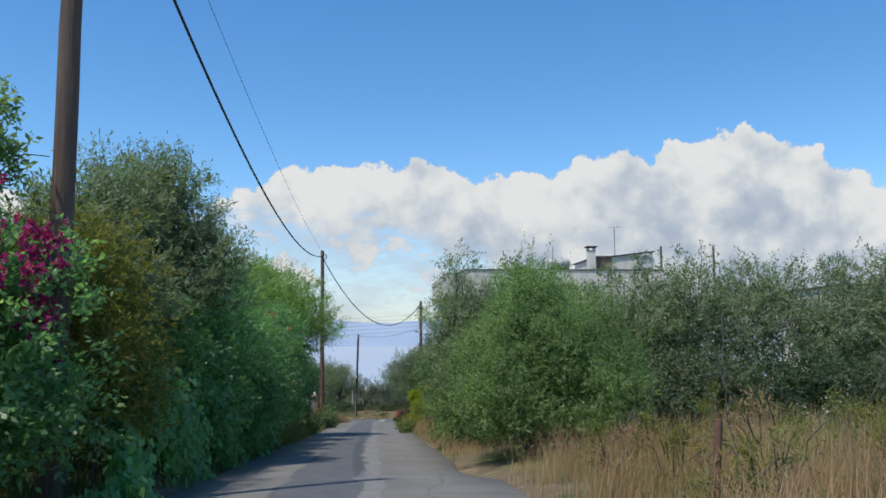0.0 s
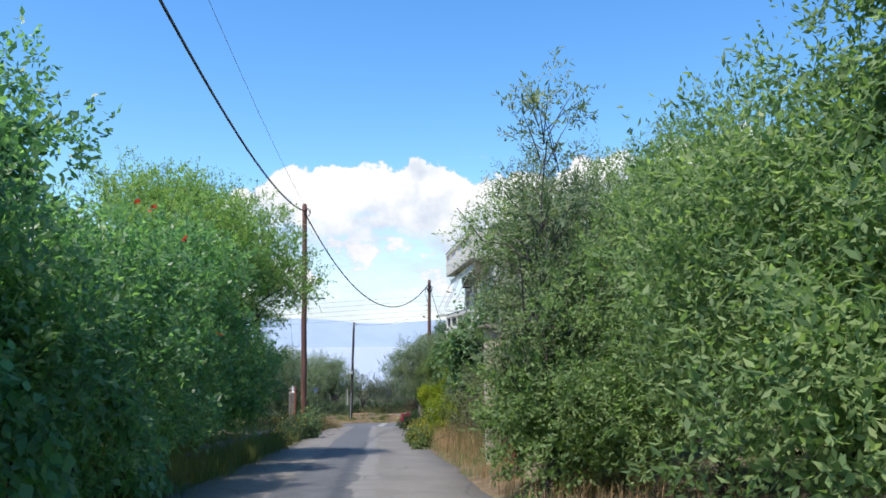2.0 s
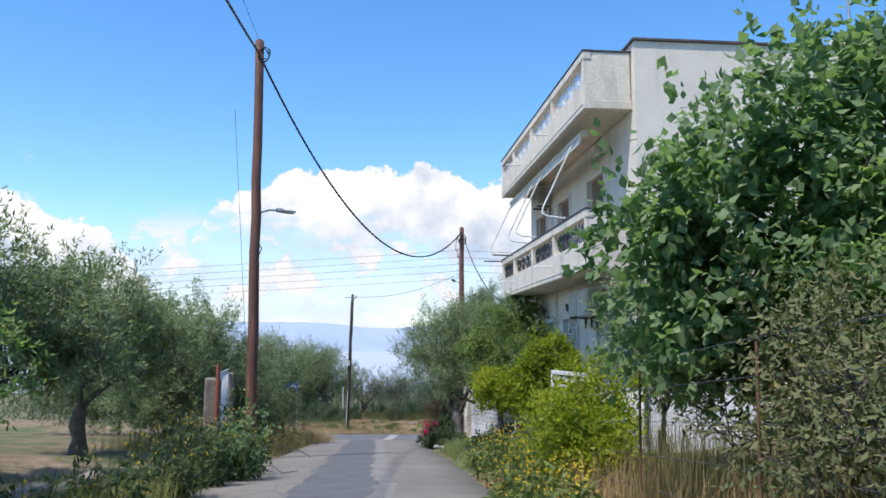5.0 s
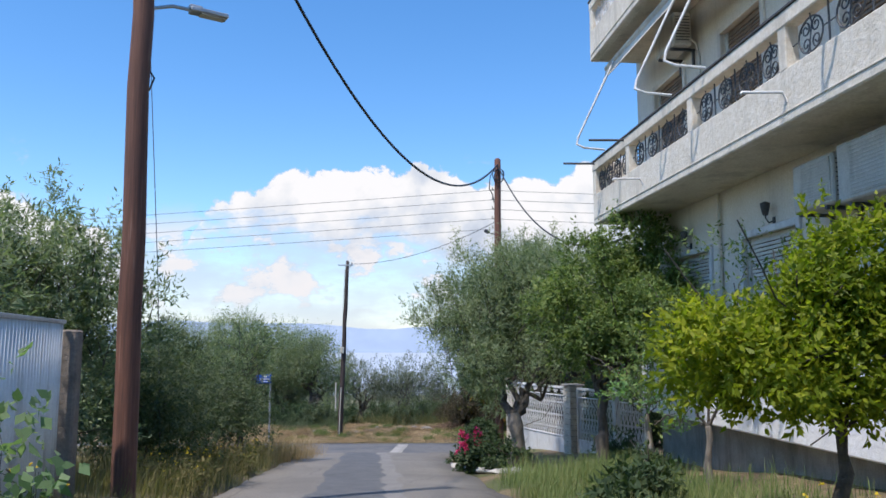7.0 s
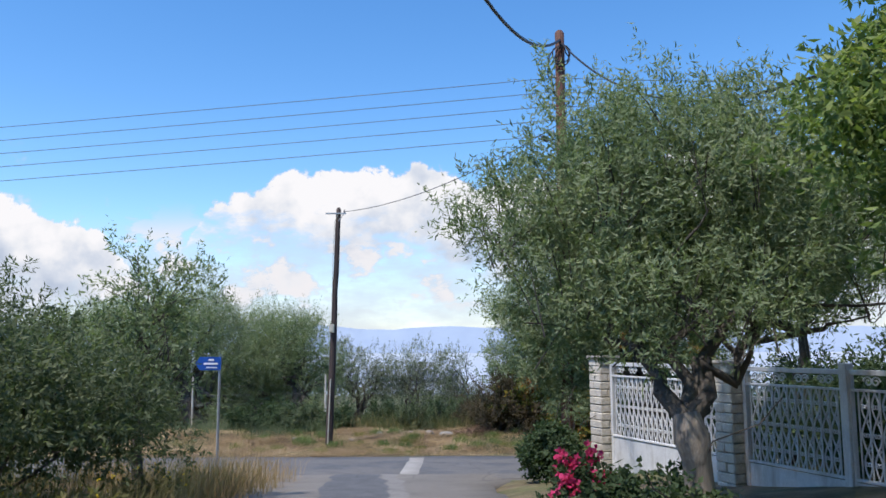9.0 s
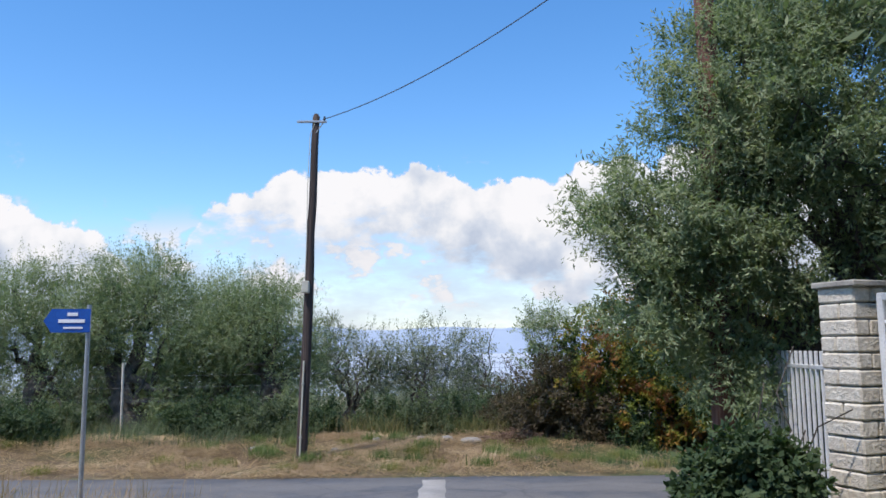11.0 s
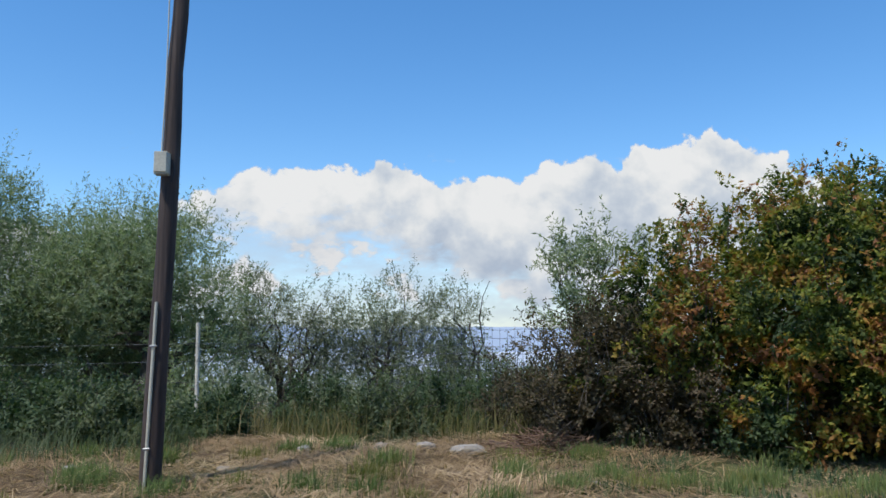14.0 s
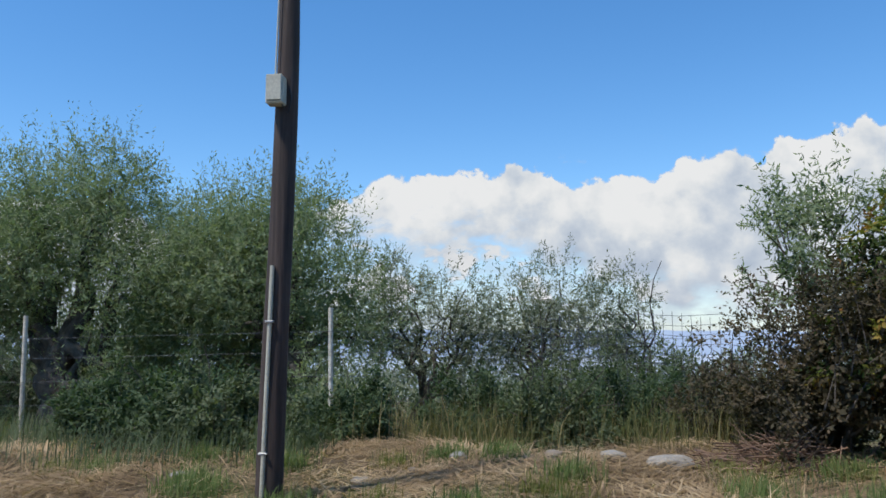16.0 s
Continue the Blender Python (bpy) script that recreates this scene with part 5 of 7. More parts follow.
meadow("dry_stalks", 214, -0.6, 1.2, 27.8, 38.0, 3400, 0.6, PLUME, "tall dry stalks along the wire fence", 60, 0.22, 0.006, 0.7, "R", 2.2)
meadow("mown_straw", 209, -16, 2.5, 69.3, 74.6, 20000, 0.22, CUTSTRAW, "flattened dry straw on the verge", 600, 0.34, 0.010, 1.6)
meadow("flat_straw", 212, -14, -0.5, 69.4, 74.6, 17000, 0.6, CUTSTRAW, "long strands of cut straw lying flat", 170, 0.45, 0.012, 5.0)
meadow("green_tufts", 210, -16, 0.5, 69.8, 74.0, 11000, 0.18, FIELDGREEN, "green grass tufts in the straw", 40, 0.12, 0.008, 0.8)
meadow("green_tufts", 218, -9, 1, 70.0, 73.6, 9000, 0.22, GRASS, "darker green grass tufts in the straw", 24, 0.13, 0.009, 0.7)
meadow("low_weeds", 216, -2.2, 8, 70.2, 73.0, 9000, 0.12, BRAMBLE, "low green weeds beside the russet bush", 110, 0.18, 0.020, 1.0)
for i, (x, y) in enumerate(((-0.4, 72.9), (0.6, 72.6), (1.7, 72.7), (2.8, 72.5), (3.9, 72.6), (5.0, 72.8))):
    shrub(x, y, 780 + i, [(0, 0, 0.25, 0.7, 0.4, 0.35)], 420, "dark undergrowth below the russet bush", BRAMBLE if i % 2 else BROWNLEAF, L=0.06, W=0.03, name="undergrowth", r=0.015, plume=0.3)
meadow("wild_oats", 211, -7.6, -1.6, 73.9, 77.2, 2600, 0.66, MIXGRASS, "tall dry wild oats along the fence", 60, 0.25, 0.006, 0.5)
meadow("wild_oats", 220, -20, -6.8, 72.7, 76.5, 11000, 0.50, SCRUB, "rank grass and weeds below the grove", 110, 0.3, 0.008, 0.95)
meadow("wild_oats", 217, -20, 3, 74.4, 79.5, 5200, 0.55, MIXGRASS, "tall wild grass along the fence", 120, 0.35, 0.009, 0.65)
for i, (x, y, s) in enumerate(((-19.0, 74.4, 0.9), (-16.8, 74.0, 0.7), (-14.8, 74.2, 0.85), (-13.2, 73.7, 0.55), (-12.9, 74.6, 0.55), (-9.8, 74.7, 0.42), (-9.0, 74.1, 0.75), (-7.9, 73.8, 0.55), (-6.8, 74.9, 0.55), (-5.4, 76.2, 0.7), (-4.3, 74.9, 0.5), (-3.2, 76.2, 0.75), (-2.0, 75.2, 0.8), (-1.6, 74.0, 0.55))):
    shrub(x, y, 480 + i, [(0, 0, 0.45 * s, 0.9 * s, 0.6 * s, 0.5 * s), (0.7 * s, 0.2, 0.4 * s, 0.7 * s, 0.6 * s, 0.45 * s)], 900, "low bramble scrub along the field fence", (BRAMBLE, SCRUB, BRAMBLE)[i % 3] if x < -2.5 else BROWNLEAF, L=0.065, W=0.028, name="bramble", r=0.015, plume=0.35)

# rank weeds standing in the field
rng = np.random.default_rng(77)
for i in range(34):
    x, y = rng.uniform(1.7, 9.5), rng.uniform(6.5, 15.0)
    h = rng.uniform(0.35, 0.8)
    shrub(x, y, 700 + i, [(0, 0, h * 0.5, 0.16 + 0.1 * h, 0.16 + 0.1 * h, h * 0.45)], int(90 * h) + 30, "rank yellow-green weed standing in the field", (FIELDGREEN, YELLOWISH, PLUME)[i % 3], L=0.07, W=0.012, per=9, tlen=0.2, name="field_weed", r=0.008, plume=0.25, fill=False, group="field weeds")

# ---- poles and lines ----
def sag_line(a, b, drop, k=24):
    a, b = Vector(a), Vector(b)
    return [a.lerp(b, i / k) - Vector((0, 0, drop * 4 * (i / k) * (1 - i / k))) for i in range(k + 1)]

def utility_pole(x, y, top, r0, r1, wood, label, lean=(0, 0)):
    z = gz(x, y)
    ob = thing("utility_pole", label, "utility pole", x, y, z)
    h = top - z
    m = Mesh()
    n = 12
    rr = np.random.default_rng(int(abs(x) * 100))
    pts = [(lean[0] * i / n + rr.normal(0, 0.008), lean[1] * i / n + rr.normal(0, 0.008), -0.5 + (h + 0.5) * i / n) for i in range(n + 1)]
    rad = [(r0 + (r1 - r0) * i / n) * (1 + rr.normal(0, 0.015)) for i in range(n + 1)]
    pts.append((lean[0], lean[1], h + 0.06)); rad.append(r1 * 0.55)
    m.tube(pts, rad, 14)
    part("shaft", m, wood, ob)
    return ob, h

pz, h = utility_pole(-3.78, 9.8, 9.75, 0.135, 0.10, GREYWOOD, "weathered brown wooden utility pole in the hedge", (-0.06, 0.05))
part("insulator", Mesh().tube([(0.12, 0, h - 0.8), (0.2, 0, h - 0.78), (0.2, 0, h - 0.68)], 0.02, 6), STEEL, pz)
pa, h = utility_pole(-6.18, 47.72, 7.36, 0.135, 0.105, REDWOOD, "red-brown wooden utility pole with a street lamp", (-0.09, -0.02))
arm = Mesh().tube([(-0.11, 0.00, 5.25), (-0.06, 0.03, 5.55), (0.04, 0.09, 5.78), (0.22, 0.21, 5.86), (0.40, 0.34, 5.87)], 0.022, 8)
arm.box((-0.11, -0.01, 5.3), (0.05, 0.06, 0.28))
arm_ob = part("lamp_arm", arm, STEEL, pa, "bent grey steel arm")
head = Mesh().box((0.58, 0.46, 5.87), (0.46, 0.17, 0.055), 0.02, 33).box((0.44, 0.37, 5.90), (0.16, 0.12, 0.06), 0.015, 33)
part("lamp_head", head, STEEL, arm_ob, "flat grey street lamp head")
part("lamp_lens", Mesh().box((0.62, 0.49, 5.836), (0.30, 0.13, 0.016), 0.004, 33), ACWHITE, arm_ob, "pale lamp lens")
def coil(c, r, seed, loops=3):
    rr = np.random.default_rng(seed)
    pts = []
    for i in range(14 * loops):
        a = i * 2 * math.pi / 14
        q = r * (1 + 0.25 * math.sin(i * 0.7))
        pts.append((c[0] + q * math.cos(a) * 0.8 + rr.normal(0, 0.01), c[1] + 0.04 * math.sin(i), c[2] + q * math.sin(a)))
    return pts
part("cable_coil", Mesh().tube(coil((0.04, -0.10, h - 0.35), 0.16, 3), 0.014, 5), CABLE, pa, "coiled black cable")
part("cable_drop", Mesh().tube([(-0.06, -0.05, h - 0.3), (-0.02, 0, 6.6), (0.02, 0.02, 5.4), (0.04, 0.03, 5.0), (0.10, 0.04, 4.9), (0.05, 0.03, 4.75)], 0.012, 5), CABLE, pa)
pb, h = utility_pole(-0.75, 63.9, 5.12, 0.14, 0.10, REDWOOD, "wooden utility pole at the crossing with cables")
part("cable_coil", Mesh().tube(coil((0.02, -0.14, h - 0.55), 0.20, 5), 0.014, 5), CABLE, pb, "coiled black cable")
part("cable_drop", Mesh().tube([(-0.12, -0.05, h - 0.35), (-0.24, -0.05, h - 0.55), (-0.27, -0.05, h - 0.95), (-0.16, -0.03, h - 1.15), (-0.12, 0, h - 1.4)], 0.016, 6), CABLE, pb)
for i in range(5):
    part("insulator", Mesh().tube([(-0.08, 0, h - 0.98 - 0.31 * i), (-0.17, 0, h - 0.98 - 0.31 * i), (-0.17, 0, h - 0.90 - 0.31 * i)], 0.022, 6), ACWHITE, pb, "pale porcelain insulator" if i == 0 else "")
fl = part("floodlight", Mesh().box((-0.36, -0.05, h - 2.35), (0.18, 0.12, 0.10), 0.02, 0, 0, 25).tube([(-0.05, 0, h - 2.45), (-0.30, -0.04, h - 2.38)], 0.015, 6), BLACKIRON, pb, "small dark floodlight")
pc, h = utility_pole(-6.56, 71.35, 2.56, 0.115, 0.075, DARKWOOD, "dark creosoted wooden pole beyond the crossing", (0.20, 0.0))
part("crossarm", Mesh().box((0.13, -0.08, h - 0.13), (0.62, 0.045, 0.045), 0.005).tube([(0.37, -0.08, h - 0.14), (0.16, -0.07, h - 0.45)], 0.012, 6), STEEL, pc, "short steel crossarm with brace")
part("insulator", Mesh().tube([(0.39, -0.08, h - 0.11), (0.39, -0.08, h - 0.02)], 0.022, 8), BLACKIRON, pc)
jb = part("junction_box", Mesh().box((0.06, -0.15, h - 3.60), (0.15, 0.12, 0.25), 0.012), BOXCREAM, pc, "cream plastic junction box")
part("box_lid", Mesh().box((0.06, -0.217, h - 3.59), (0.13, 0.016, 0.22), 0.006), BOXCREAM, jb)
part("conduit", Mesh().tube([(-0.01, -0.125, 0.0), (0.015, -0.122, 0.9), (0.035, -0.118, 1.6), (0.045, -0.116, 1.96)], 0.019, 8), BOXCREAM, pc, "pale beige cable conduit")
part("riser_cable", Mesh().tube([(0.04, -0.115, h - 3.45), (0.06, -0.105, h - 2.6), (0.06, -0.10, h - 1.6), (0.10, -0.095, h - 0.4), (0.2, -0.09, h - 0.15)], 0.008, 5), BOXCREAM, pc, "thin pale cable")
part("loop_cable", Mesh().tube([(0.11, -0.16, h - 3.72), (0.16, -0.14, h - 3.80), (0.18, -0.10, h - 3.66), (0.14, -0.08, h - 3.5)], 0.007, 5), CABLE, pc)
for x, z in ((0.0, 0.45), (0.032, 1.5)):
    part("clip", Mesh().box((x, -0.122, z), (0.07, 0.046, 0.018), 0.004), STEEL, pc)

def overhead(pts, r, label, material=CABLE, name="overhead_cable"):
    return solo(name, Mesh().tube(pts, r, 6), material, label, "cable")
k = 30
overhead([(-3.86 - 2.42 * s, 9.8 + 37.8 * s, 8.84 - 8.19 * s + 6.42 * s * s) for s in (i / k for i in range(k + 1))], 0.028, "thick black cable slung between the poles")
overhead(sag_line((-3.7, 9.85, 9.5), (-6.2, 47.6, 7.22), 0.58), 0.006, "thin wire between the poles", WIRE)
overhead([(-6.26 + 5.51 * s, 47.65 + 16.2 * s, 7.02 - 2.07 * s - 10.9 * s * (1 - s)) for s in (i / k for i in range(k + 1))], 0.028, "thick black cable sagging across the lane")
overhead(sag_line((-0.72, 63.8, 4.85), (1.0, 53.5, 1.25), 1.1), 0.02, "black cable running to the house")
for z in (4.12, 3.81, 3.50, 3.19, 2.86):
    overhead(sag_line((-0.92, 63.9, z), (-40, 68.5, z - 1.7), 0.15, 30), 0.007, "power wire along the crossing road", WIRE)
    if z > 3:
        overhead(sag_line((-0.92, 63.9, z), (30, 61.5, z + 0.6), 0.6, 20), 0.007, "power wire along the crossing road", WIRE)
overhead(sag_line((-6.2, 71.27, 2.48), (-0.82, 63.95, 3.1), 0.35), 0.010, "thin wire from the dark pole to the crossing", WIRE)

overhead([(-7.28, 52.2, gz(-7.28, 52.2) - 0.05), (-7.47, 52.2, 0.25), (-7.66, 52.2, 2.67), (-8.0, 52.2, 7.0)], 0.008, "thin steel stay wire rising from the verge", WIRE, "stay_wire")

# ---- the house ----
HZ = 3.0
house = thing("house", "two-storey cream plastered house with long balconies", "house", 1.98, 43.7, -HZ, 4.9)
def H(z):
    return z + HZ

def wall(length, z0, z1, thick, holes):
    """A wall along y, outer face at x = 0, with openings (y0, y1, z0, z1) cut right through."""
    ys = sorted({0.0, length, *[h for q in holes for h in q[:2]]})
    zs = sorted({z0, z1, *[h for q in holes for h in q[2:]]})
    m = Mesh()
    for a, b in zip(ys, ys[1:]):
        for c, d in zip(zs, zs[1:]):
            if any(q[0] <= a and b <= q[1] and q[2] <= c and d <= q[3] for q in holes):
                continue
            m.add([(0, a, c), (0, b, c), (0, b, d), (0, a, d)], [(3, 2, 1, 0)])
            m.add([(thick, a, c), (thick, b, c), (thick, b, d), (thick, a, d)], [(0, 1, 2, 3)])
    for a, b, c, d in holes:
        m.add([(0, a, c), (0, b, c), (0, b, d), (0, a, d), (thick, a, c), (thick, b, c), (thick, b, d), (thick, a, d)],
              [(0, 1, 5, 4), (1, 2, 6, 5), (2, 3, 7, 6), (3, 0, 4, 7)])
    m.add([(0, 0, z0), (thick, 0, z0), (thick, 0, z1), (0, 0, z1)], [(0, 1, 2, 3)])
    m.add([(0, length, z0), (thick, length, z0), (thick, length, z1), (0, length, z1)], [(3, 2, 1, 0)])
    m.add([(0, 0, z1), (thick, 0, z1), (thick, length, z1), (0, length, z1)], [(0, 1, 2, 3)])
    # weld the cells into one wall
    place, back = {}, []
    for v in m.v:
        back.append(place.setdefault(tuple(round(q, 4) for q in v), len(place)))
    m.v, m.f = list(place), [tuple(back[i] for i in q) for q in m.f]
    return m

LOW = [(1.53, 2.92, -0.70, 0.58), (4.5, 5.9, -0.66, 0.60), (6.95, 8.3, -0.66, 0.58)]
HIGH = [(2.1, 3.4, 1.62, 3.72), (5.1, 6.3, 1.62, 3.72), (7.7, 9.0, 1.62, 3.72)]
LEN, DEEP = 9.95, 10.8
front = [(a, b, H(c), H(d)) for a, b, c, d in LOW + HIGH]
part("wall", wall(LEN, H(-0.82), H(5.86), 0.25, front), PLASTER, house)
m = wall(DEEP, H(-0.82), H(5.86), 0.25, [(3.2, 4.4, H(-0.5), H(0.6)), (3.2, 4.4, H(2.2), H(3.6)), (7.0, 8.2, H(2.2), H(3.6))])
m.v = [(y + 0.25, x, z) for x, y, z in m.v]
part("wall", m, PLASTER, house)
part("wall", Mesh().box((DEEP / 2 + 0.25, LEN - 0.12, H(2.52)), (DEEP, 0.24, 6.68), 0.01), PLASTER, house)
part("wall", Mesh().box((DEEP + 0.12, LEN / 2, H(2.52)), (0.24, LEN - 0.5, 6.68), 0.01), PLASTER, house)
part("plinth", Mesh().box((DEEP / 2 + 0.0, LEN / 2, H(-1.43)), (DEEP + 0.10, LEN + 0.10, 1.22), 0.02), WHITEWALL, house, "white limewashed plinth")
part("plinth_band", Mesh().box((-0.045, LEN / 2, H(-0.79)), (0.09, LEN + 0.12, 0.07), 0.012).box((DEEP / 2, -0.045, H(-0.79)), (DEEP, 0.09, 0.07), 0.012), STUCCO, house)
part("footing", Mesh().box((DEEP / 2 + 0.15, LEN / 2, H(-2.75)), (DEEP - 0.2, LEN - 0.2, 1.45), 0.02), CONCRETE, house, "grey concrete footing")
part("floor_slab", Mesh().box((DEEP / 2, LEN / 2, H(1.46)), (DEEP - 0.1, LEN - 0.3, 0.18), 0.01), PLASTER, house)
roof = part("roof", Mesh().box((DEEP / 2, LEN / 2, H(4.60)), (DEEP - 0.1, LEN - 0.3, 0.2), 0.01), CONCRETE, house, "flat grey concrete roof")
part("coping", Mesh().box((0.12, LEN / 2, H(5.89)), (0.34, LEN + 0.1, 0.06), 0.012), ROOFEDGE, house, "dark roof coping")
part("coping", Mesh().box((DEEP / 2 + 0.2, 0.12, H(5.89)), (DEEP - 0.2, 0.34, 0.06), 0.012), ROOFEDGE, house)

def window(y0, y1, z0, z1, blind, kind):
    w, hh, c = y1 - y0, z1 - z0, (y0 + y1) / 2
    ob = new("window"); ob.parent = house; ob.matrix_local = pose(0, c, H(z0))
    f = Mesh()
    for yy, zz, sy, sz in ((-w / 2 - 0.035, hh / 2, 0.09, hh + 0.16), (w / 2 + 0.035, hh / 2, 0.09, hh + 0.16), (0, hh + 0.035, w, 0.09)):
        f.box((-0.01, yy, zz), (0.06, sy, sz), 0.008)
    part("frame", f, WHITEPAINT if kind == "low" else PLASTER, ob, "pale surround")
    part("sill", Mesh().box((-0.04, 0, -0.04), (0.16, w + 0.2, 0.06), 0.01), STUCCO, ob)
    part("pane", Mesh().box((0.16, 0, hh / 2), (0.02, w - 0.02, hh - 0.02), 0.003), DARKGLASS, ob)
    slat = Mesh().box((0, 0, 0), (0.022, w - 0.16, 0.046), 0.006).data("slat")
    slat.materials.append(blind)
    b = part("shutter", Mesh().box((0.10, 0, hh - 0.03), (0.05, w - 0.04, 0.05), 0.006), blind, ob, "closed louvred roller shutter")
    drop = hh * (0.96 if kind == "low" else 0.7)
    for i in range(int(drop / 0.055)):
        part("slat", slat, None, ob, "", pose(0.075, 0.0, hh - 0.08 - i * 0.055, 0, 14, 0))
    for s in (-1, 1):
        part("guide_rail", Mesh().box((0.07, s * (w / 2 - 0.04), hh / 2), (0.05, 0.06, hh - 0.02), 0.006), SHUTTER, ob)
    return ob
for q in LOW:
    window(*q, SHUTTER, "low")
for q in HIGH:
    window(*q, BROWNBLIND, "high")
for x0, z0, z1 in ((3.45, -0.5, 0.6), (3.45, 2.2, 3.6), (7.25, 2.2, 3.6)):
    part("pane", Mesh().box((x0 + 0.6, 0.12, H((z0 + z1) / 2)), (1.18, 0.03, z1 - z0 - 0.02), 0.003), DARKGLASS, house)

def scroll(turns=1.6, r=0.10, flip=1, n=22):
    return [(0, flip * r * (1 - i / n * 0.75) * math.cos(turns * 2 * math.pi * i / n), r * (1 - i / n * 0.75) * math.sin(turns * 2 * math.pi * i / n)) for i in range(n + 1)]

def grille_mesh(w, hh):
    """One wrought-iron panel: bars, a ring and four curled scrolls."""
    m = Mesh()
    m.tube([(0, -w / 2 + 0.01, 0), (0, -w / 2 + 0.01, hh)], 0.011, 5)
    ring = [(0, 0.33 * w * math.cos(a), hh / 2 + 0.40 * hh * math.sin(a)) for a in [i * math.pi / 9 for i in range(19)]]
    m.tube(ring, 0.010, 5)
    for s in (-1, 1):
        for q in (-1, 1):
            m.tube([(0.006, p[1] + s * w * 0.14, p[2] * q + hh / 2 + q * hh * 0.17) for p in scroll(1.5, 0.085, s)], 0.009, 4)
    m.tube([(0, 0, 0), (0, 0.03, hh * 0.25), (0, -0.03, hh * 0.75), (0, 0, hh)], 0.008, 5)
    m.tube([(0, -w / 2, hh / 2), (0, -w * 0.33, hh / 2)], 0.008, 4)
    m.tube([(0, w / 2, hh / 2), (0, w * 0.33, hh / 2)], 0.008, 4)
    return m

def balcony(z, label, iron, top_grille):
    ob = new("balcony"); ob.parent = house; ob.matrix_local = pose(0, 0, H(z))
    tagged(ob, label)
    X0 = -0.97
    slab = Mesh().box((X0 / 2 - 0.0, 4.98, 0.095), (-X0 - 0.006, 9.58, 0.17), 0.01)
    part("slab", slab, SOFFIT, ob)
    posts = [0.2, 2.95, 5.3, 7.8, 9.75]
    par = Mesh().box((X0 + 0.07, 4.975, 0.28), (0.15, 9.57, 0.56), 0.015)
    par.box((X0 + 0.07, 4.975, 1.085), (0.17, 9.59, 0.17), 0.015)
    for y in posts:
        par.box((X0 + 0.07, min(max(y, 0.27), 9.68), 0.78), (0.15, 0.15, 0.46), 0.01)
    par.box((X0 / 2 + 0.03, 0.27, 0.585), (-X0 - 0.10, 0.15, 1.165), 0.02)
    par.box((X0 / 2 + 0.03, 9.68, 0.585), (-X0 - 0.10, 0.15, 1.165), 0.02)
    part("parapet", par, STUCCO, ob, "rough white stucco parapet")
    part("rail_cap", Mesh().box((X0 + 0.07, 4.975, 1.183), (0.20, 9.62, 0.03), 0.006).box((X0 / 2 + 0.08, 0.27, 1.183), (-X0 - 0.12, 0.19, 0.03), 0.006), ROOFEDGE, ob, "thin dark rail cap")
    for a, b in zip(posts, posts[1:]):
        k = 4
        w = (b - a - 0.17) / k
        me = grille_mesh(w, 0.44).data("grille")
        me.materials.append(iron)
        for i in range(k):
            part("grille", me, None, ob, "dark wrought-iron scroll panel" if iron is BLACKIRON else "white wrought-iron scroll panel", pose(X0 + 0.07, a + 0.085 + (i + 0.5) * w, 0.56))
    groove = Mesh().box((X0 - 0.006, 4.975, 0.11), (0.02, 9.5, 0.02), 0.004)
    part("drip_band", groove, STUCCO, ob)
    return ob
balcony(1.37, "long first-floor balcony with stucco parapet", BLACKIRON, True)
balcony(4.52, "upper balcony with stucco parapet", WHITEPAINT, True)

# awnings folded away under the upper balcony
aw = new("awning"); aw.parent = house
tagged(aw, "folded awning with white arms")
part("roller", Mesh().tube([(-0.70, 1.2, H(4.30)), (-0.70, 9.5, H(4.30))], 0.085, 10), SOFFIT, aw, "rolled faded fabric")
part("valance", Mesh().box((-0.78, 5.35, H(4.16)), (0.012, 8.3, 0.20), 0.003, 0, 0, 18), PLASTER, aw)
for y in (1.75, 4.75, 5.85, 8.95):
    part("arm", Mesh().tube([(-0.78, y, H(4.25)), (-1.42, y + 0.15, H(2.86)), (-1.46, y + 0.12, H(2.72)), (-1.34, y + 0.05, H(2.64)), (-0.98, y, H(2.60))], 0.020, 7), WHITEPAINT, aw)
for y in (7.9, 9.6):
    part("rod", Mesh().tube([(-0.90, y, H(2.50)), (-1.55, y + 0.1, H(2.51))], 0.020, 6), BLACKIRON, house, "dark iron rod")
for y in (2.9, 7.1):
    part("bracket", Mesh().tube([(-0.97, y, H(1.58)), (-1.02, y, H(1.68)), (-1.42, y + 0.05, H(1.68)), (-1.44, y + 0.05, H(1.66))], 0.016, 6), WHITEPAINT, house, "white bent bracket")
for y in (3.4, 6.6):
    part("bracket", Mesh().tube([(-0.97, y, H(4.85)), (-1.40, y, H(4.85))], 0.018, 6), WHITEPAINT, house)

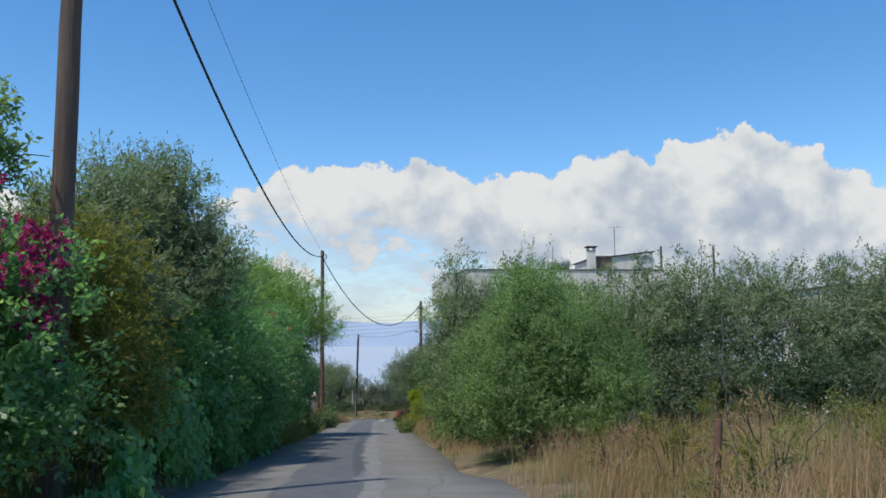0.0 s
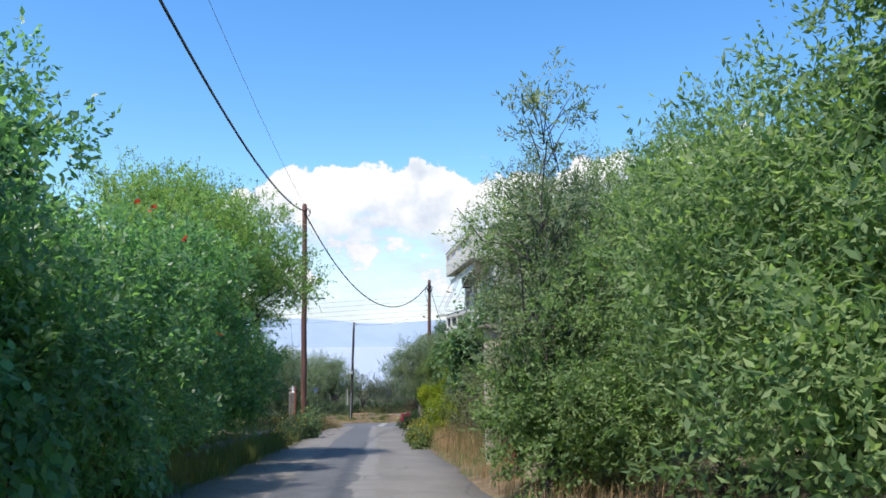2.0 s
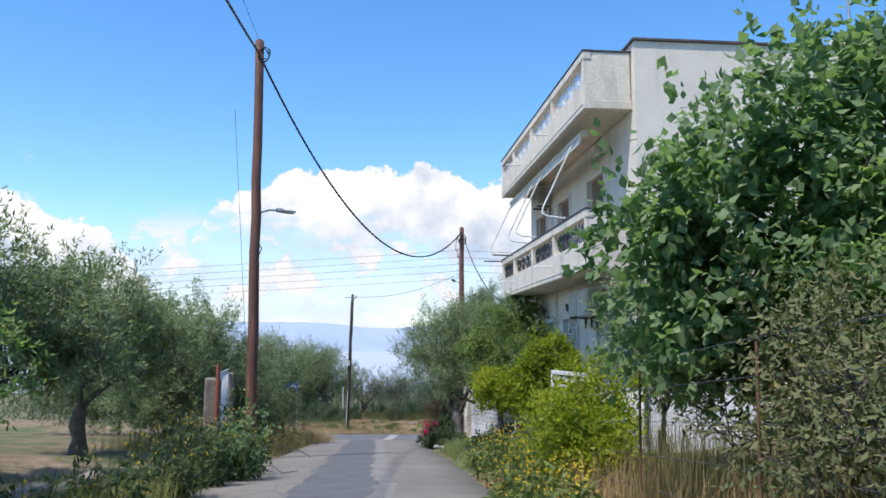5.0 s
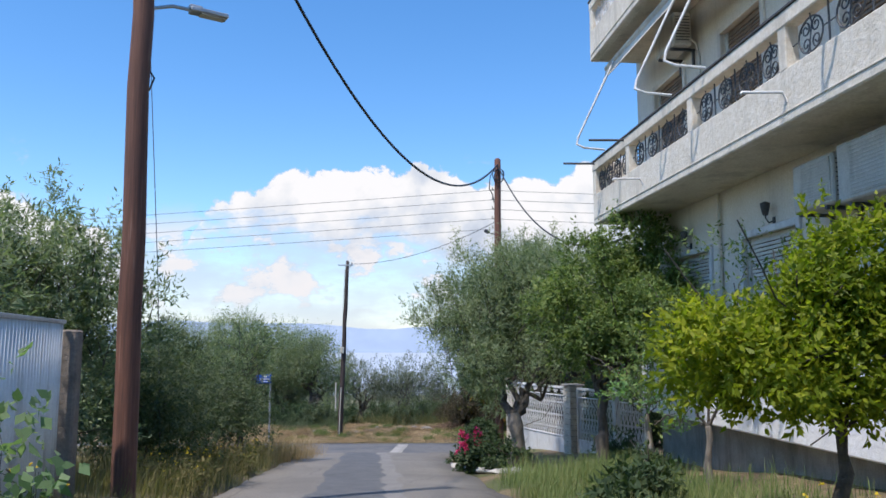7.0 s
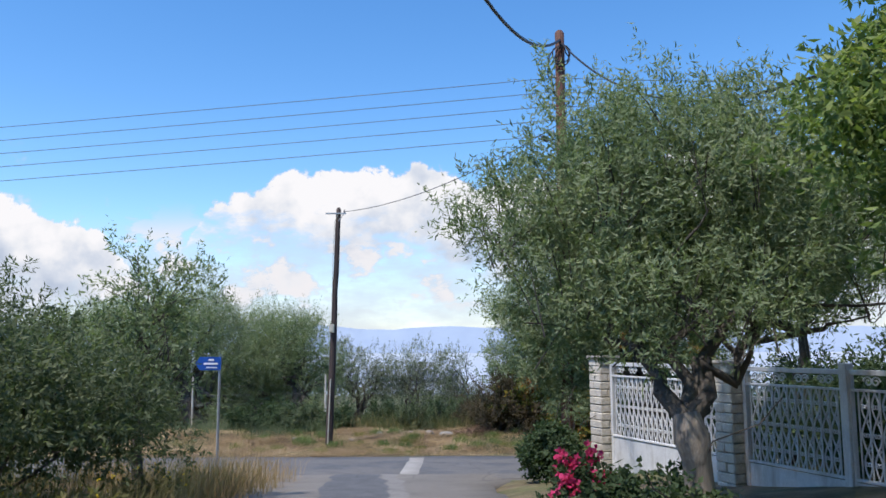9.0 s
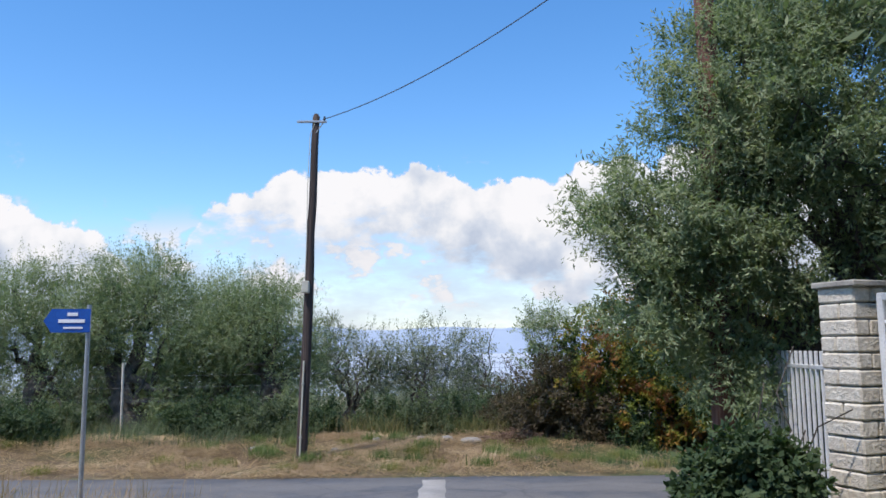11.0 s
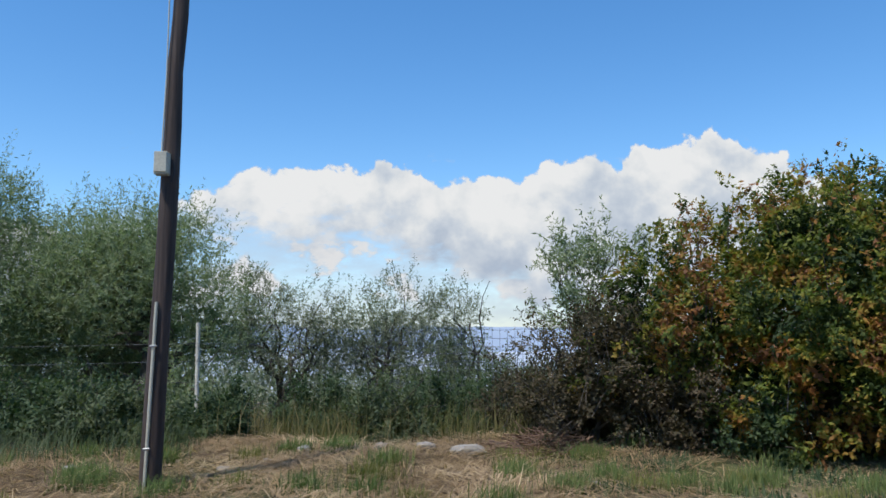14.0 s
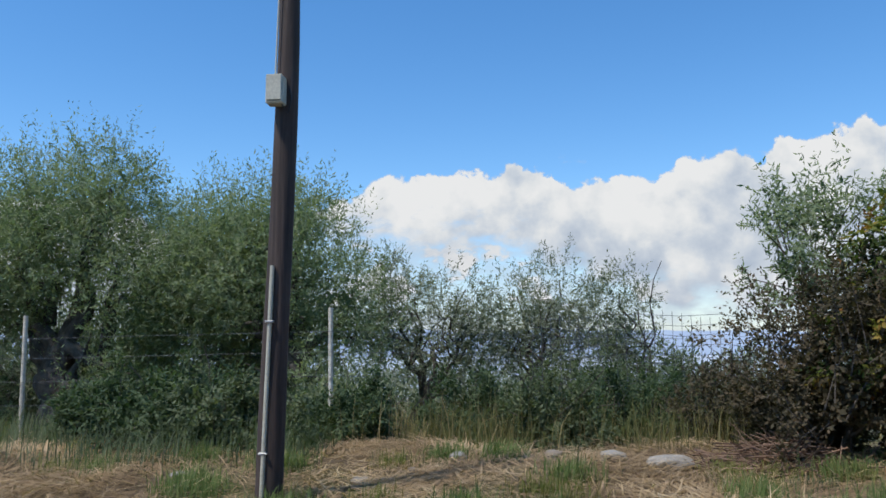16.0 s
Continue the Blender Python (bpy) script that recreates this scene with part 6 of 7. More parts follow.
def air_conditioner(y, z, w=0.80, hh=0.56, d=0.30):
    ob = new("air_conditioner"); ob.parent = house; ob.matrix_local = pose(-0.10, y, H(z))
    tagged(ob, "aged white air conditioner on wall brackets")
    part("casing", Mesh().box((-d / 2, 0, hh / 2), (d, w, hh), 0.02), ACWHITE, ob)
    g = Mesh().box((-d - 0.004, -0.08, hh / 2), (0.012, w * 0.68, hh * 0.84), 0.004)
    for q in range(13):
        g.box((-d - 0.011, -0.08, hh * (0.12 + 0.063 * q)), (0.010, w * 0.64, 0.010), 0.002)
    part("fan_grille", g, ACWHITE, ob, "recessed slatted fan grille")
    s = Mesh()
    for i in range(9):
        s.box((-d / 2, -w / 2 - 0.003, 0.08 + i * 0.048), (d * 0.75, 0.012, 0.014), 0.003)
    part("vent", s, BLACKIRON, ob)
    for t in (-w * 0.32, w * 0.32):
        part("bracket", Mesh().box((-0.10, t, -0.03), (0.42, 0.04, 0.04), 0.004).box((0.07, t, -0.15), (0.04, 0.04, 0.26), 0.004), BLACKIRON, ob)
    part("hose", Mesh().tube([(-0.05, -w / 2 - 0.02, 0.1), (0.02, -w / 2 - 0.08, 0.0), (0.08, -w / 2 - 0.06, -0.2), (0.09, -w / 2 - 0.05, -0.6)], 0.018, 6), ACWHITE, ob)
    return ob
air_conditioner(2.55, 0.56, 0.86, 0.60, 0.34)
air_conditioner(3.50, 0.60, 0.78, 0.54, 0.30)
air_conditioner(7.5, 3.86, 0.78, 0.54, 0.30)

def wall_lamp(y, z):
    ob = new("wall_lamp"); ob.parent = house; ob.matrix_local = pose(-0.0, y, H(z))
    tagged(ob, "dark lantern wall lamp")
    part("arm", Mesh().tube([(0, 0, 0), (-0.10, 0, -0.03), (-0.15, 0, 0.04), (-0.15, 0, 0.08)], 0.012, 6).box((-0.01, 0, 0), (0.02, 0.07, 0.12), 0.005), BLACKIRON, ob)
    part("lantern", Mesh().tube([(-0.15, 0, 0.08), (-0.15, 0, 0.10), (-0.15, 0, 0.22), (-0.15, 0, 0.28), (-0.15, 0, 0.31)], [0.03, 0.05, 0.075, 0.08, 0.015], 8), BLACKIRON, ob)
    return ob
for y in (2.02, 5.05, 7.65):
    wall_lamp(y, 0.72).scale = (0.8, 0.8, 0.8)
part("downpipe", Mesh().tube([(-0.05, 6.55, H(1.35)), (-0.05, 6.55, H(-0.75))], 0.03, 8), PLASTER, house)
part("downpipe", Mesh().tube([(0.35, -0.06, H(1.2)), (0.28, -0.06, H(0.8)), (0.05, -0.06, H(0.5)), (0.02, -0.06, H(-1.9))], 0.045, 8), ROOFEDGE, house, "dark bent downpipe")

# on the roof
tower = thing("stair_tower", "cream stair tower on the flat roof", "roof structure", 10.6, 46.6, 4.72, 4.9)
hx, hy = 1.8, 1.6
part("wall", Mesh().add([(-hx, -hy, 0), (hx, -hy, 0), (hx, hy, 0), (-hx, hy, 0), (-hx, -hy, 1.78), (hx, -hy, 2.2), (hx, hy, 2.2), (-hx, hy, 1.78)],
                        [(3, 2, 1, 0), (0, 1, 5, 4), (1, 2, 6, 5), (2, 3, 7, 6), (3, 0, 4, 7), (4, 5, 6, 7)]), PLASTER, tower)
part("roof", Mesh().box((0, 0, 2.03), (3.85, 3.4, 0.07), 0.01, 0, 0, -6.7), ROOFEDGE, tower)
part("door", Mesh().box((-1.0, -1.61, 1.0), (0.9, 0.03, 2.0), 0.005), BROWNBLIND, tower)
chim = thing("chimney", "plastered chimney with a flat cap", "chimney", 9.0, 44.75, 4.7, 4.9)
part("stack", Mesh().box((0, 0, 1.15), (0.42, 0.42, 2.3), 0.015), PLASTER, chim)
part("cap", Mesh().box((0, 0, 2.50), (0.62, 0.62, 0.06), 0.01).box((-0.17, -0.17, 2.38), (0.06, 0.06, 0.2)).box((0.17, -0.17, 2.38), (0.06, 0.06, 0.2)).box((-0.17, 0.17, 2.38), (0.06, 0.06, 0.2)).box((0.17, 0.17, 2.38), (0.06, 0.06, 0.2)), ROOFEDGE, chim)
tank = thing("solar_water_heater", "white solar water heater tank on the roof", "water heater", 7.3, 45.4, 4.7, 20)
part("tank", Mesh().tube([(-0.62, 0, 1.62), (-0.58, 0, 1.62), (0.58, 0, 1.62), (0.62, 0, 1.62)], [0.16, 0.27, 0.27, 0.16], 16), ACWHITE, tank)
part("panel", Mesh().box((0, -0.65, 0.85), (1.2, 1.7, 0.08), 0.01, 0, 40), DARKGLASS, tank, "dark glazed collector panel")
st = Mesh()
for sx in (-0.5, 0.5):
    st.tube([(sx, 0.1, 0), (sx, 0.05, 1.4)], 0.025, 6).tube([(sx, -1.2, 0), (sx, -1.2, 0.35)], 0.025, 6)
part("stand", st, STEEL, tank)
for x, y, zt in ((6.9, 44.9, 7.3), (10.4, 45.1, 8.35), (13.6, 47.2, 7.5), (16.4, 46.4, 7.4)):
    an = thing("roof_mast", "thin steel mast standing on the roof", "antenna", x, y, 4.7 if x < 12.5 else gz(x, y))
    part("mast", Mesh().tube([(0, 0, 0), (0, 0, zt - an.location.z)], 0.03 if x < 12.5 else 0.06, 6), STEEL if x < 12.5 else GREYWOOD, an)
    if x == 10.4:
        part("aerial", Mesh().tube([(-0.35, 0, zt - an.location.z), (0.35, 0, zt - an.location.z)], 0.012, 5).tube([(-0.2, -0.25, zt - an.location.z), (-0.2, 0.25, zt - an.location.z)], 0.008, 4).tube([(0.2, -0.2, zt - an.location.z), (0.2, 0.2, zt - an.location.z)], 0.008, 4), STEEL, an)
def dish(x, y, z, r, rz):
    ob = thing("satellite_dish", "grey satellite dish on the roof", "satellite dish", x, y, 4.7, rz)
    v, f = [(0, 0.10, 0)], []
    for k in range(1, 5):
        for i in range(20):
            a = i * math.pi / 10
            q = r * k / 4
            v.append((q * math.cos(a), 0.10 - 0.25 * (q / r) ** 2 * r, q * math.sin(a)))
    for i in range(20):
        f.append((0, 1 + i, 1 + (i + 1) % 20))
        for k in range(3):
            a = 1 + k * 20
            f.append((a + i, a + 20 + i, a + 20 + (i + 1) % 20, a + (i + 1) % 20))
    m = Mesh().add([Vector(p) + Vector((0, 0, z - 4.7)) for p in v], f, True)
    b = part("reflector", m, STEEL, ob)
    mod = b.modifiers.new("thick", "SOLIDIFY"); mod.thickness = 0.012
    part("mast", Mesh().tube([(0, 0.16, 0), (0, 0.16, z - 4.7)], 0.03, 6), STEEL, ob)
    part("feed_arm", Mesh().tube([(0, 0.05, z - 4.7 - r), (0, -0.45, z - 4.75)], 0.012, 5).box((0, -0.47, z - 4.72), (0.06, 0.1, 0.06)), STEEL, ob)
dish(12.1, 44.9, 6.4, 0.42, -20)
nb = thing("neighbour_house", "cream neighbouring house behind the olive grove", "house", 27.5, 49.0, gz(27.5, 49.0), 4)
part("wall", Mesh().box((0, 0, 3.6), (9, 8, 7.6), 0.02), PLASTER, nb)
part("roof", Mesh().box((0, 0, 7.45), (9.3, 8.3, 0.12), 0.01), ROOFEDGE, nb)
for x in (-2.5, 2.0):
    part("window", Mesh().box((x, -4.01, 5.6), (1.2, 0.05, 1.2), 0.005), BROWNBLIND, nb)

# ---- rusty gate and its pillars ----
def gate_pillar(x, y, top, w, label):
    z = gz(x, y)
    ob = thing("gate_pillar", label, "pillar", x, y, z - 0.1, 4)
    h = top - z + 0.1
    part("shaft", Mesh().box((0, 0, (h - 0.16) / 2), (w, w, h - 0.16), 0.02), PILLAR, ob)
    part("capital", Mesh().box((0, 0, h - 0.14), (w + 0.02, w + 0.02, 0.05), 0.01), PILLAR, ob)
    part("cap", Mesh().box((-0.015, 0.01, h - 0.065), (w + 0.17, w + 0.16, 0.05), 0.012, 2).box((0.02, 0, h - 0.03), (w + 0.02, w + 0.02, 0.03), 0.01, -3), TERRACOTTA_GREY, ob, "weathered stone cap slab")
    return ob
gate_pillar(0.59, 27.32, 1.60, 0.31, "weathered concrete gate pillar with a slab cap")
gate_pillar(0.98, 24.15, 1.45, 0.34, "concrete gate pillar half hidden by leaves")
rg = thing("rusty_gate", "rusty red iron gate with missing panels", "gate", 0.71, 27.1, gz(0.71, 27.1), 4.5)
GL = 2.55
def rbar(name, a, b, r, label=""):
    part(name, Mesh().box(((a[0] + b[0]) / 2, (a[1] + b[1]) / 2, (a[2] + b[2]) / 2), (r, max(r, abs(b[1] - a[1])), max(r, abs(b[2] - a[2]))), 0.004), RUST, rg, label)
UP = (-0.05, -0.64, -0.72, -1.27, -1.35, -1.90, -1.98, -GL + 0.05)
for y in UP:
    rbar("upright", (0, y, 0.10), (0, y, 2.12 + 0.14 * math.sin(-y / GL * math.pi)), 0.036)
for z in (0.12, 1.13):
    rbar("rail", (0, -GL + 0.05, z), (0, -0.05, z), 0.036)
part("top_rail", Mesh().tube([(0, -0.02, 2.10), (0, -0.65, 2.22), (0, -1.28, 2.27), (0, -1.9, 2.22), (0, -GL, 2.10)], 0.032, 6), RUST, rg)
rbar("kick_plate", (0, -0.62, 0.14), (0, -0.07, 0.40), 0.012, "rust-red sheet panel")
rbar("kick_plate", (0, -1.25, 0.14), (0, -0.74, 0.40), 0.012)
for a, b in ((-0.05, -0.64), (-0.72, -1.27), (-1.35, -1.90), (-1.98, -2.50)):
    c_, w = (a + b) / 2, abs(a - b) - 0.16
    for z0, z1 in ((0.44, 1.02), (1.24, 1.96)):
        f = Mesh()
        for z in (z0, z1):
            f.box((0, c_, z), (0.022, w, 0.022), 0.003)
        for s in (-1, 1):
            f.box((0, c_ + s * w / 2, (z0 + z1) / 2), (0.022, 0.022, z1 - z0), 0.003)
        f.box((0, c_ + w / 2 + 0.045, (z0 + z1) / 2), (0.014, 0.09, 0.014), 0.002).box((0, c_ - w / 2 - 0.045, (z0 + z1) / 2), (0.014, 0.09, 0.014), 0.002)
        part("inner_frame", f, RUST, rg)
part("scroll", Mesh().tube([(0, -0.09 + p[1], 2.26 + p[2]) for p in scroll(1.7, 0.09)], 0.012, 5), RUST, rg)
part("lock", Mesh().box((-0.02, -1.31, 1.02), (0.05, 0.10, 0.14), 0.006), BLACKIRON, rg, "dark iron lock")

# wire fence with rusty posts between the gate and the house
RUSTDARK = surface("brown_rusted_iron", (0.11, 0.055, 0.035), (0.19, 0.10, 0.065), 9, 0.85, 0.4, 50)
wf = thing("wire_fence", "old wire fence with rusty posts overgrown by weeds", "fence", 0.60, 27.8, gz(0.6, 27.8))
fx = lambda y: 0.60 - 0.066 * (y - 27.8)
for y in (29.2, 31.6, 34.0, 36.4, 38.8):
    z = gz(fx(y), y) - wf.location.z
    pts = [(fx(y) - 0.60, y - 27.8, z - 0.3), (fx(y) - 0.57, y - 27.8, z + 1.45)]
    if y == 29.2:
        pts += [(fx(y) - 0.55, y - 27.8, z + 1.52), (fx(y) - 0.36, y - 27.8, z + 1.70)]
    part("post", Mesh().tube(pts, 0.018 if y == 29.2 else 0.012, 6), RUSTDARK, wf)
for q in (0.3, 0.6, 0.9, 1.2, 1.45):
    part("wire", Mesh().tube([(fx(y) - 0.585, y - 27.8, gz(fx(y), y) - wf.location.z + q + 0.02 * math.sin(y * 3)) for y in (27.8, 29.2, 31.6, 34.0, 36.4, 38.8)], 0.004, 4), WIRE, wf)

st = thing("stake", "leaning rust-brown stake in the field", "stake", 2.12, 6.65, gz(2.12, 6.65))
part("rod", Mesh().tube([(0, 0, -0.2), (0.02, 0.02, 0.25), (0.045, 0.02, 0.55), (0.075, 0.02, 0.88)], [0.036, 0.033, 0.031, 0.026], 7), RUSTDARK, st)

# ---- left: low wall, tin gate ----
lw = thing("low_wall", "low weathered concrete wall along the verge", "wall", -5.15, 31.5, gz(-5.15, 31.5))
rr = np.random.default_rng(8)
for i in range(8):
    y = -5.4 + i * 1.45
    x = -0.075 * y
    z = gz(-5.15 + x, 31.5 + y) - lw.location.z
    part("block", Mesh().box((x, y + 0.72, z - 0.02), (0.22, 1.44, 0.56), 0.03, 4.3, 0, rr.normal(0, 1.0)), TERRACOTTA_GREY, lw)
tg = thing("tin_gate", "corrugated galvanised sheet gate between concrete posts", "gate", -6.25, 45.3, gz(-6.25, 45.3), 11)
m = Mesh()
k = 272
for i in range(k + 1):
    y = -1.45 + 3.05 * i / k
    x = 0.020 * math.sin(i / k * 2 * math.pi * 34)
    m.v += [(x, y, 0.10), (x, y, 1.78 + 0.02 * i / k)]
    if i:
        a = 2 * i
        m.f.append((a - 2, a, a + 1, a - 1)); m.smooth.append(True)
ob = part("sheet", m, ZINC, tg, "corrugated galvanised sheet")
mod = ob.modifiers.new("thick", "SOLIDIFY"); mod.thickness = 0.006
part("top_bar", Mesh().box((0, 0.08, 1.80), (0.05, 3.1, 0.04), 0.005), STEEL, tg)
part("post", Mesh().box((0.0, 1.78, 0.85), (0.26, 0.26, 1.75), 0.02), TERRACOTTA_GREY, tg, "weathered concrete post")
part("post", Mesh().box((-0.05, -1.72, 0.85), (0.28, 0.28, 1.8), 0.02), TERRACOTTA_GREY, tg)
part("iron_post", Mesh().tube([(0.05, -1.98, 0), (0.05, -1.98, 2.0)], 0.038, 8), RUST, tg, "rusty iron post")

# ---- white gate, stone pillars, railing ----
def curl(c, r, s, turns=1.4):
    return [(0.0, c[0] + s * p[1], c[1] + p[2]) for p in scroll(turns, r)]

def ornate_panel(parent, y0, y1, zb, zt, step=0.125, sheet_to=None):
    """Posts, rails, bars and curls in the plane x = 0, from y0 to y1."""
    fr = Mesh()
    for z, t in ((zt, 0.06), (zt - 0.20, 0.03), (zb, 0.035)):
        fr.box((0, (y0 + y1) / 2, z), (0.05, y1 - y0, t), 0.006)
    for y in (y0 + 0.03, y1 - 0.03):
        fr.box((0, y, (zb + zt) / 2 - (0 if sheet_to is None else (zb - sheet_to) / 2)), (0.06, 0.06, zt - (zb if sheet_to is None else sheet_to)), 0.006)
    part("panel_frame", fr, WHITEPAINT, parent)
    n = int((y1 - y0 - 0.12) / step)
    bar = Mesh().tube([(0, 0, zb), (0, 0, zt - 0.2)], 0.011, 5).data("bar")
    bar.materials.append(WHITEPAINT)
    orn = Mesh()
    H2 = zt - 0.2 - zb
    for s in (-1, 1):
        orn.tube([(0.006 * s, s * 0.052 * math.sin(math.pi * 3 * t), zb + 0.02 + (H2 - 0.04) * t) for t in (k / 24 for k in range(25))], 0.010, 4)
        for t in (0.17, 0.5, 0.83):
            orn.tube([(p[0], p[1] + s * 0.020, zb + 0.02 + (H2 - 0.04) * t + p[2]) for p in scroll(1.2, 0.030, s, 9)], 0.008, 4)
    for t in (1 / 3, 2 / 3):
        orn.tube([(0.014, 0.020 * math.cos(a), zb + 0.02 + (H2 - 0.04) * t + 0.020 * math.sin(a)) for a in (k * math.pi / 4 for k in range(9))], 0.010, 4)
    orn = orn.data("ornament"); orn.materials.append(WHITEPAINT)
    for i in range(n):
        y = y0 + 0.06 + (i + 0.5) * (y1 - y0 - 0.12) / n
        part("bar", bar, None, parent, "", pose(0, y, 0))
        if i < n - 1:
            part("ornament", orn, None, parent, "", pose(0.012, y + (y1 - y0 - 0.12) / n / 2, 0))
    cr = Mesh().tube(curl((-0.05, zt - 0.10), 0.06, -1), 0.010, 4).tube(curl((0.05, zt - 0.10), 0.06, 1), 0.010, 4).data("frieze_scroll")
    cr.materials.append(WHITEPAINT)
    for i in range(max(2, n // 3)):
        part("frieze_scroll", cr, None, parent, "", pose(0, y0 + 0.1 + (i + 0.5) * (y1 - y0 - 0.2) / max(2, n // 3), 0))
    if sheet_to is not None:
        part("sheet", Mesh().box((0, (y0 + y1) / 2, (zb + sheet_to) / 2 - 0.02), (0.02, y1 - y0 - 0.1, zb - sheet_to - 0.02), 0.004), WHITEPAINT, parent, "white painted sheet panel")

A, B = Vector((-0.50, 61.55)), Vector((1.66, 55.65))
turn = math.degrees(math.atan2(-(A - B).x, (A - B).y))
GZ0 = -3.95
wg = thing("white_gate", "ornate white wrought-iron gate and railing", "gate", B.x, B.y, GZ0, turn)
total = (A - B).length
mid = 3.02
ornate_panel(wg, 0.0, 1.1, 0.85, 2.05, sheet_to=0.22)
ornate_panel(wg, 1.14, mid - 0.22, 0.85, 2.05, sheet_to=0.22)
part("post", Mesh().box((0, 1.12, 1.15), (0.12, 0.12, 2.0), 0.01), WHITEPAINT, wg)
ornate_panel(wg, mid + 0.22, total - 0.25, 0.85, 2.05, sheet_to=0.22)
part("kerb", Mesh().box((0, total / 2, 0.05), (0.22, total, 0.35), 0.02), WHITEWALL, wg, "white painted kerb")

def stone_pillar(x, y, z0, z1, rz):
    ob = thing("stone_pillar", "pillar of split-faced cream limestone courses", "pillar", x, y, z0, rz, group="gate pillars")
    n = int((z1 - z0 - 0.06) / 0.132)
    part("core", Mesh().box((0, 0, n * 0.066), (0.27, 0.27, n * 0.132), 0.01), CONCRETE, ob)
    rr = np.random.default_rng(int(y * 10))
    sizes = [Mesh().box((0, 0, 0), (0.18 * q, 0.36, 0.124), 0.014).data("stone") for q in (0.85, 1.0, 1.15)]
    for me in sizes:
        me.materials.append(STONE)
    for i in range(n):
        q = int(rr.integers(0, 3))
        w1, w2 = (0.18 * s for s in ((0.85, 1.15), (1.0, 1.0), (1.15, 0.85))[q])
        turn90 = 90 * (i % 2)
        for s, w, me in ((-1, w1, sizes[q]), (1, w2, sizes[2 - q])):
            off_ = s * 0.18 - s * w / 2 + rr.normal(0, 0.004)
            v = Vector((off_, 0)) if not turn90 else Vector((0, off_))
            part("stone", me, None, ob, "", pose(v.x, v.y, 0.066 + i * 0.132, 0, 0, turn90 + rr.normal(0, 0.8)))
    part("cap", Mesh().box((0, 0, n * 0.132 + 0.02), (0.43, 0.43, 0.05), 0.012), CONCRETE, ob, "flat grey cap")
stone_pillar(A.x, A.y, -4.05, -1.66, turn)
pm = B + (A - B) * (mid / total)
stone_pillar(pm.x, pm.y, -3.95, -1.70, turn)
rl = thing("yard_railing", "low white picket railing beside the stone pillar", "railing", -0.42, 61.9, gz(-0.42, 61.9), -8)
for i in range(18):
    part("picket", Mesh().box((0, 0.1 + i * 0.15, 0.85), (0.03, 0.03, 1.5), 0.005), WHITEPAINT, rl)
part("rail", Mesh().box((0, 1.4, 1.45), (0.03, 2.8, 0.04), 0.005), WHITEPAINT, rl)
part("rail", Mesh().box((0, 1.4, 0.35), (0.03, 2.8, 0.04), 0.005), WHITEPAINT, rl)
part("base", Mesh().box((0, 1.4, 0.05), (0.2, 2.9, 0.3), 0.02), CONCRETE, rl)

# small iron gate before the house
ig = thing("iron_gate", "white scrollwork iron garden gate", "gate", 0.36, 40.55, gz(0.3, 41.2), 12)
ornate_panel(ig, 0.0, 1.5, 0.15, 1.53, 0.10)

# ---- signs, rocks, fence beyond the crossing ----
sg = thing("street_sign", "blue arrow street sign on a grey post", "sign", -8.05, 64.7, gz(-8.05, 64.7), 6)
part("post", Mesh().tube([(0, 0, -0.3), (0, 0, 2.52)], 0.028, 8), STEEL, sg)
pl = Mesh()
v = [(-0.50, 0, 2.33), (-0.41, 0, 2.47), (0.03, 0, 2.47), (0.03, 0, 2.19), (-0.41, 0, 2.19)]
pl.add([(x, -0.045, z) for x, y, z in v] + [(x, -0.030, z) for x, y, z in v], [(0, 1, 2, 3, 4), (9, 8, 7, 6, 5), (0, 5, 6, 1), (1, 6, 7, 2), (2, 7, 8, 3), (3, 8, 9, 4), (4, 9, 5, 0)])
plate = part("plate", pl, SIGNBLUE, sg, "blue enamel arrow plate")
for x, z, w, hh in ((-0.17, 2.405, 0.12, 0.040), (-0.18, 2.325, 0.30, 0.040), (-0.16, 2.245, 0.22, 0.022)):
    part("lettering", Mesh().box((x, -0.049, z), (w, 0.006, hh), 0.001), SIGNWHITE, plate)

def rock(x, y, s, seed, material, label, group="", name="rock"):
    rr = np.random.default_rng(seed)
    bm = bmesh.new()
    bmesh.ops.create_icosphere(bm, subdivisions=2, radius=1)
    for v in bm.verts:
        q = 1 + 0.35 * noise.noise(v.co * 1.3 + Vector((seed, 0, 0)))
        v.co = Vector((v.co.x * s[0] * q, v.co.y * s[1] * q, v.co.z * s[2] * q))
    me = bpy.data.meshes.new(name)
    bm.to_mesh(me); bm.free()
    ob = solo(name, me, material, label, "rock", group, at=pose(x, y, gz(x, y) + s[2] * 0.45, 0, 0, rr.uniform(0, 180)))
    return ob
for i in range(15):
    t = i / 14
    x, y = -2.28 + 1.2 * t ** 1.3 + 0.06 * math.sin(i * 2.3), 56.9 - 3.6 * t
    rock(x, y, (0.21 + 0.06 * math.sin(i * 1.7), 0.12, 0.055 + 0.015 * math.cos(i)), 300 + i, ROCK, "whitewashed edging stone of the flower bed", "edging stones")
rock(-3.08, 73.1, (0.25, 0.14, 0.09), 330, CONCRETE, "pale broken stone lying in the straw")
for i, (x, y, s) in enumerate(((-6.0, 72.3, 0.09), (-5.2, 73.4, 0.10), (-6.9, 73.0, 0.08), (-3.6, 73.4, 0.11), (-5.6, 72.9, 0.06), (-1.9, 71.2, 0.06), (-4.2, 73.8, 0.08), (-7.7, 72.2, 0.07))):
    rock(x, y, (s * 1.4, s, s * 0.7), 340 + i, CONCRETE, "small grey field stone in the straw", "field stones")

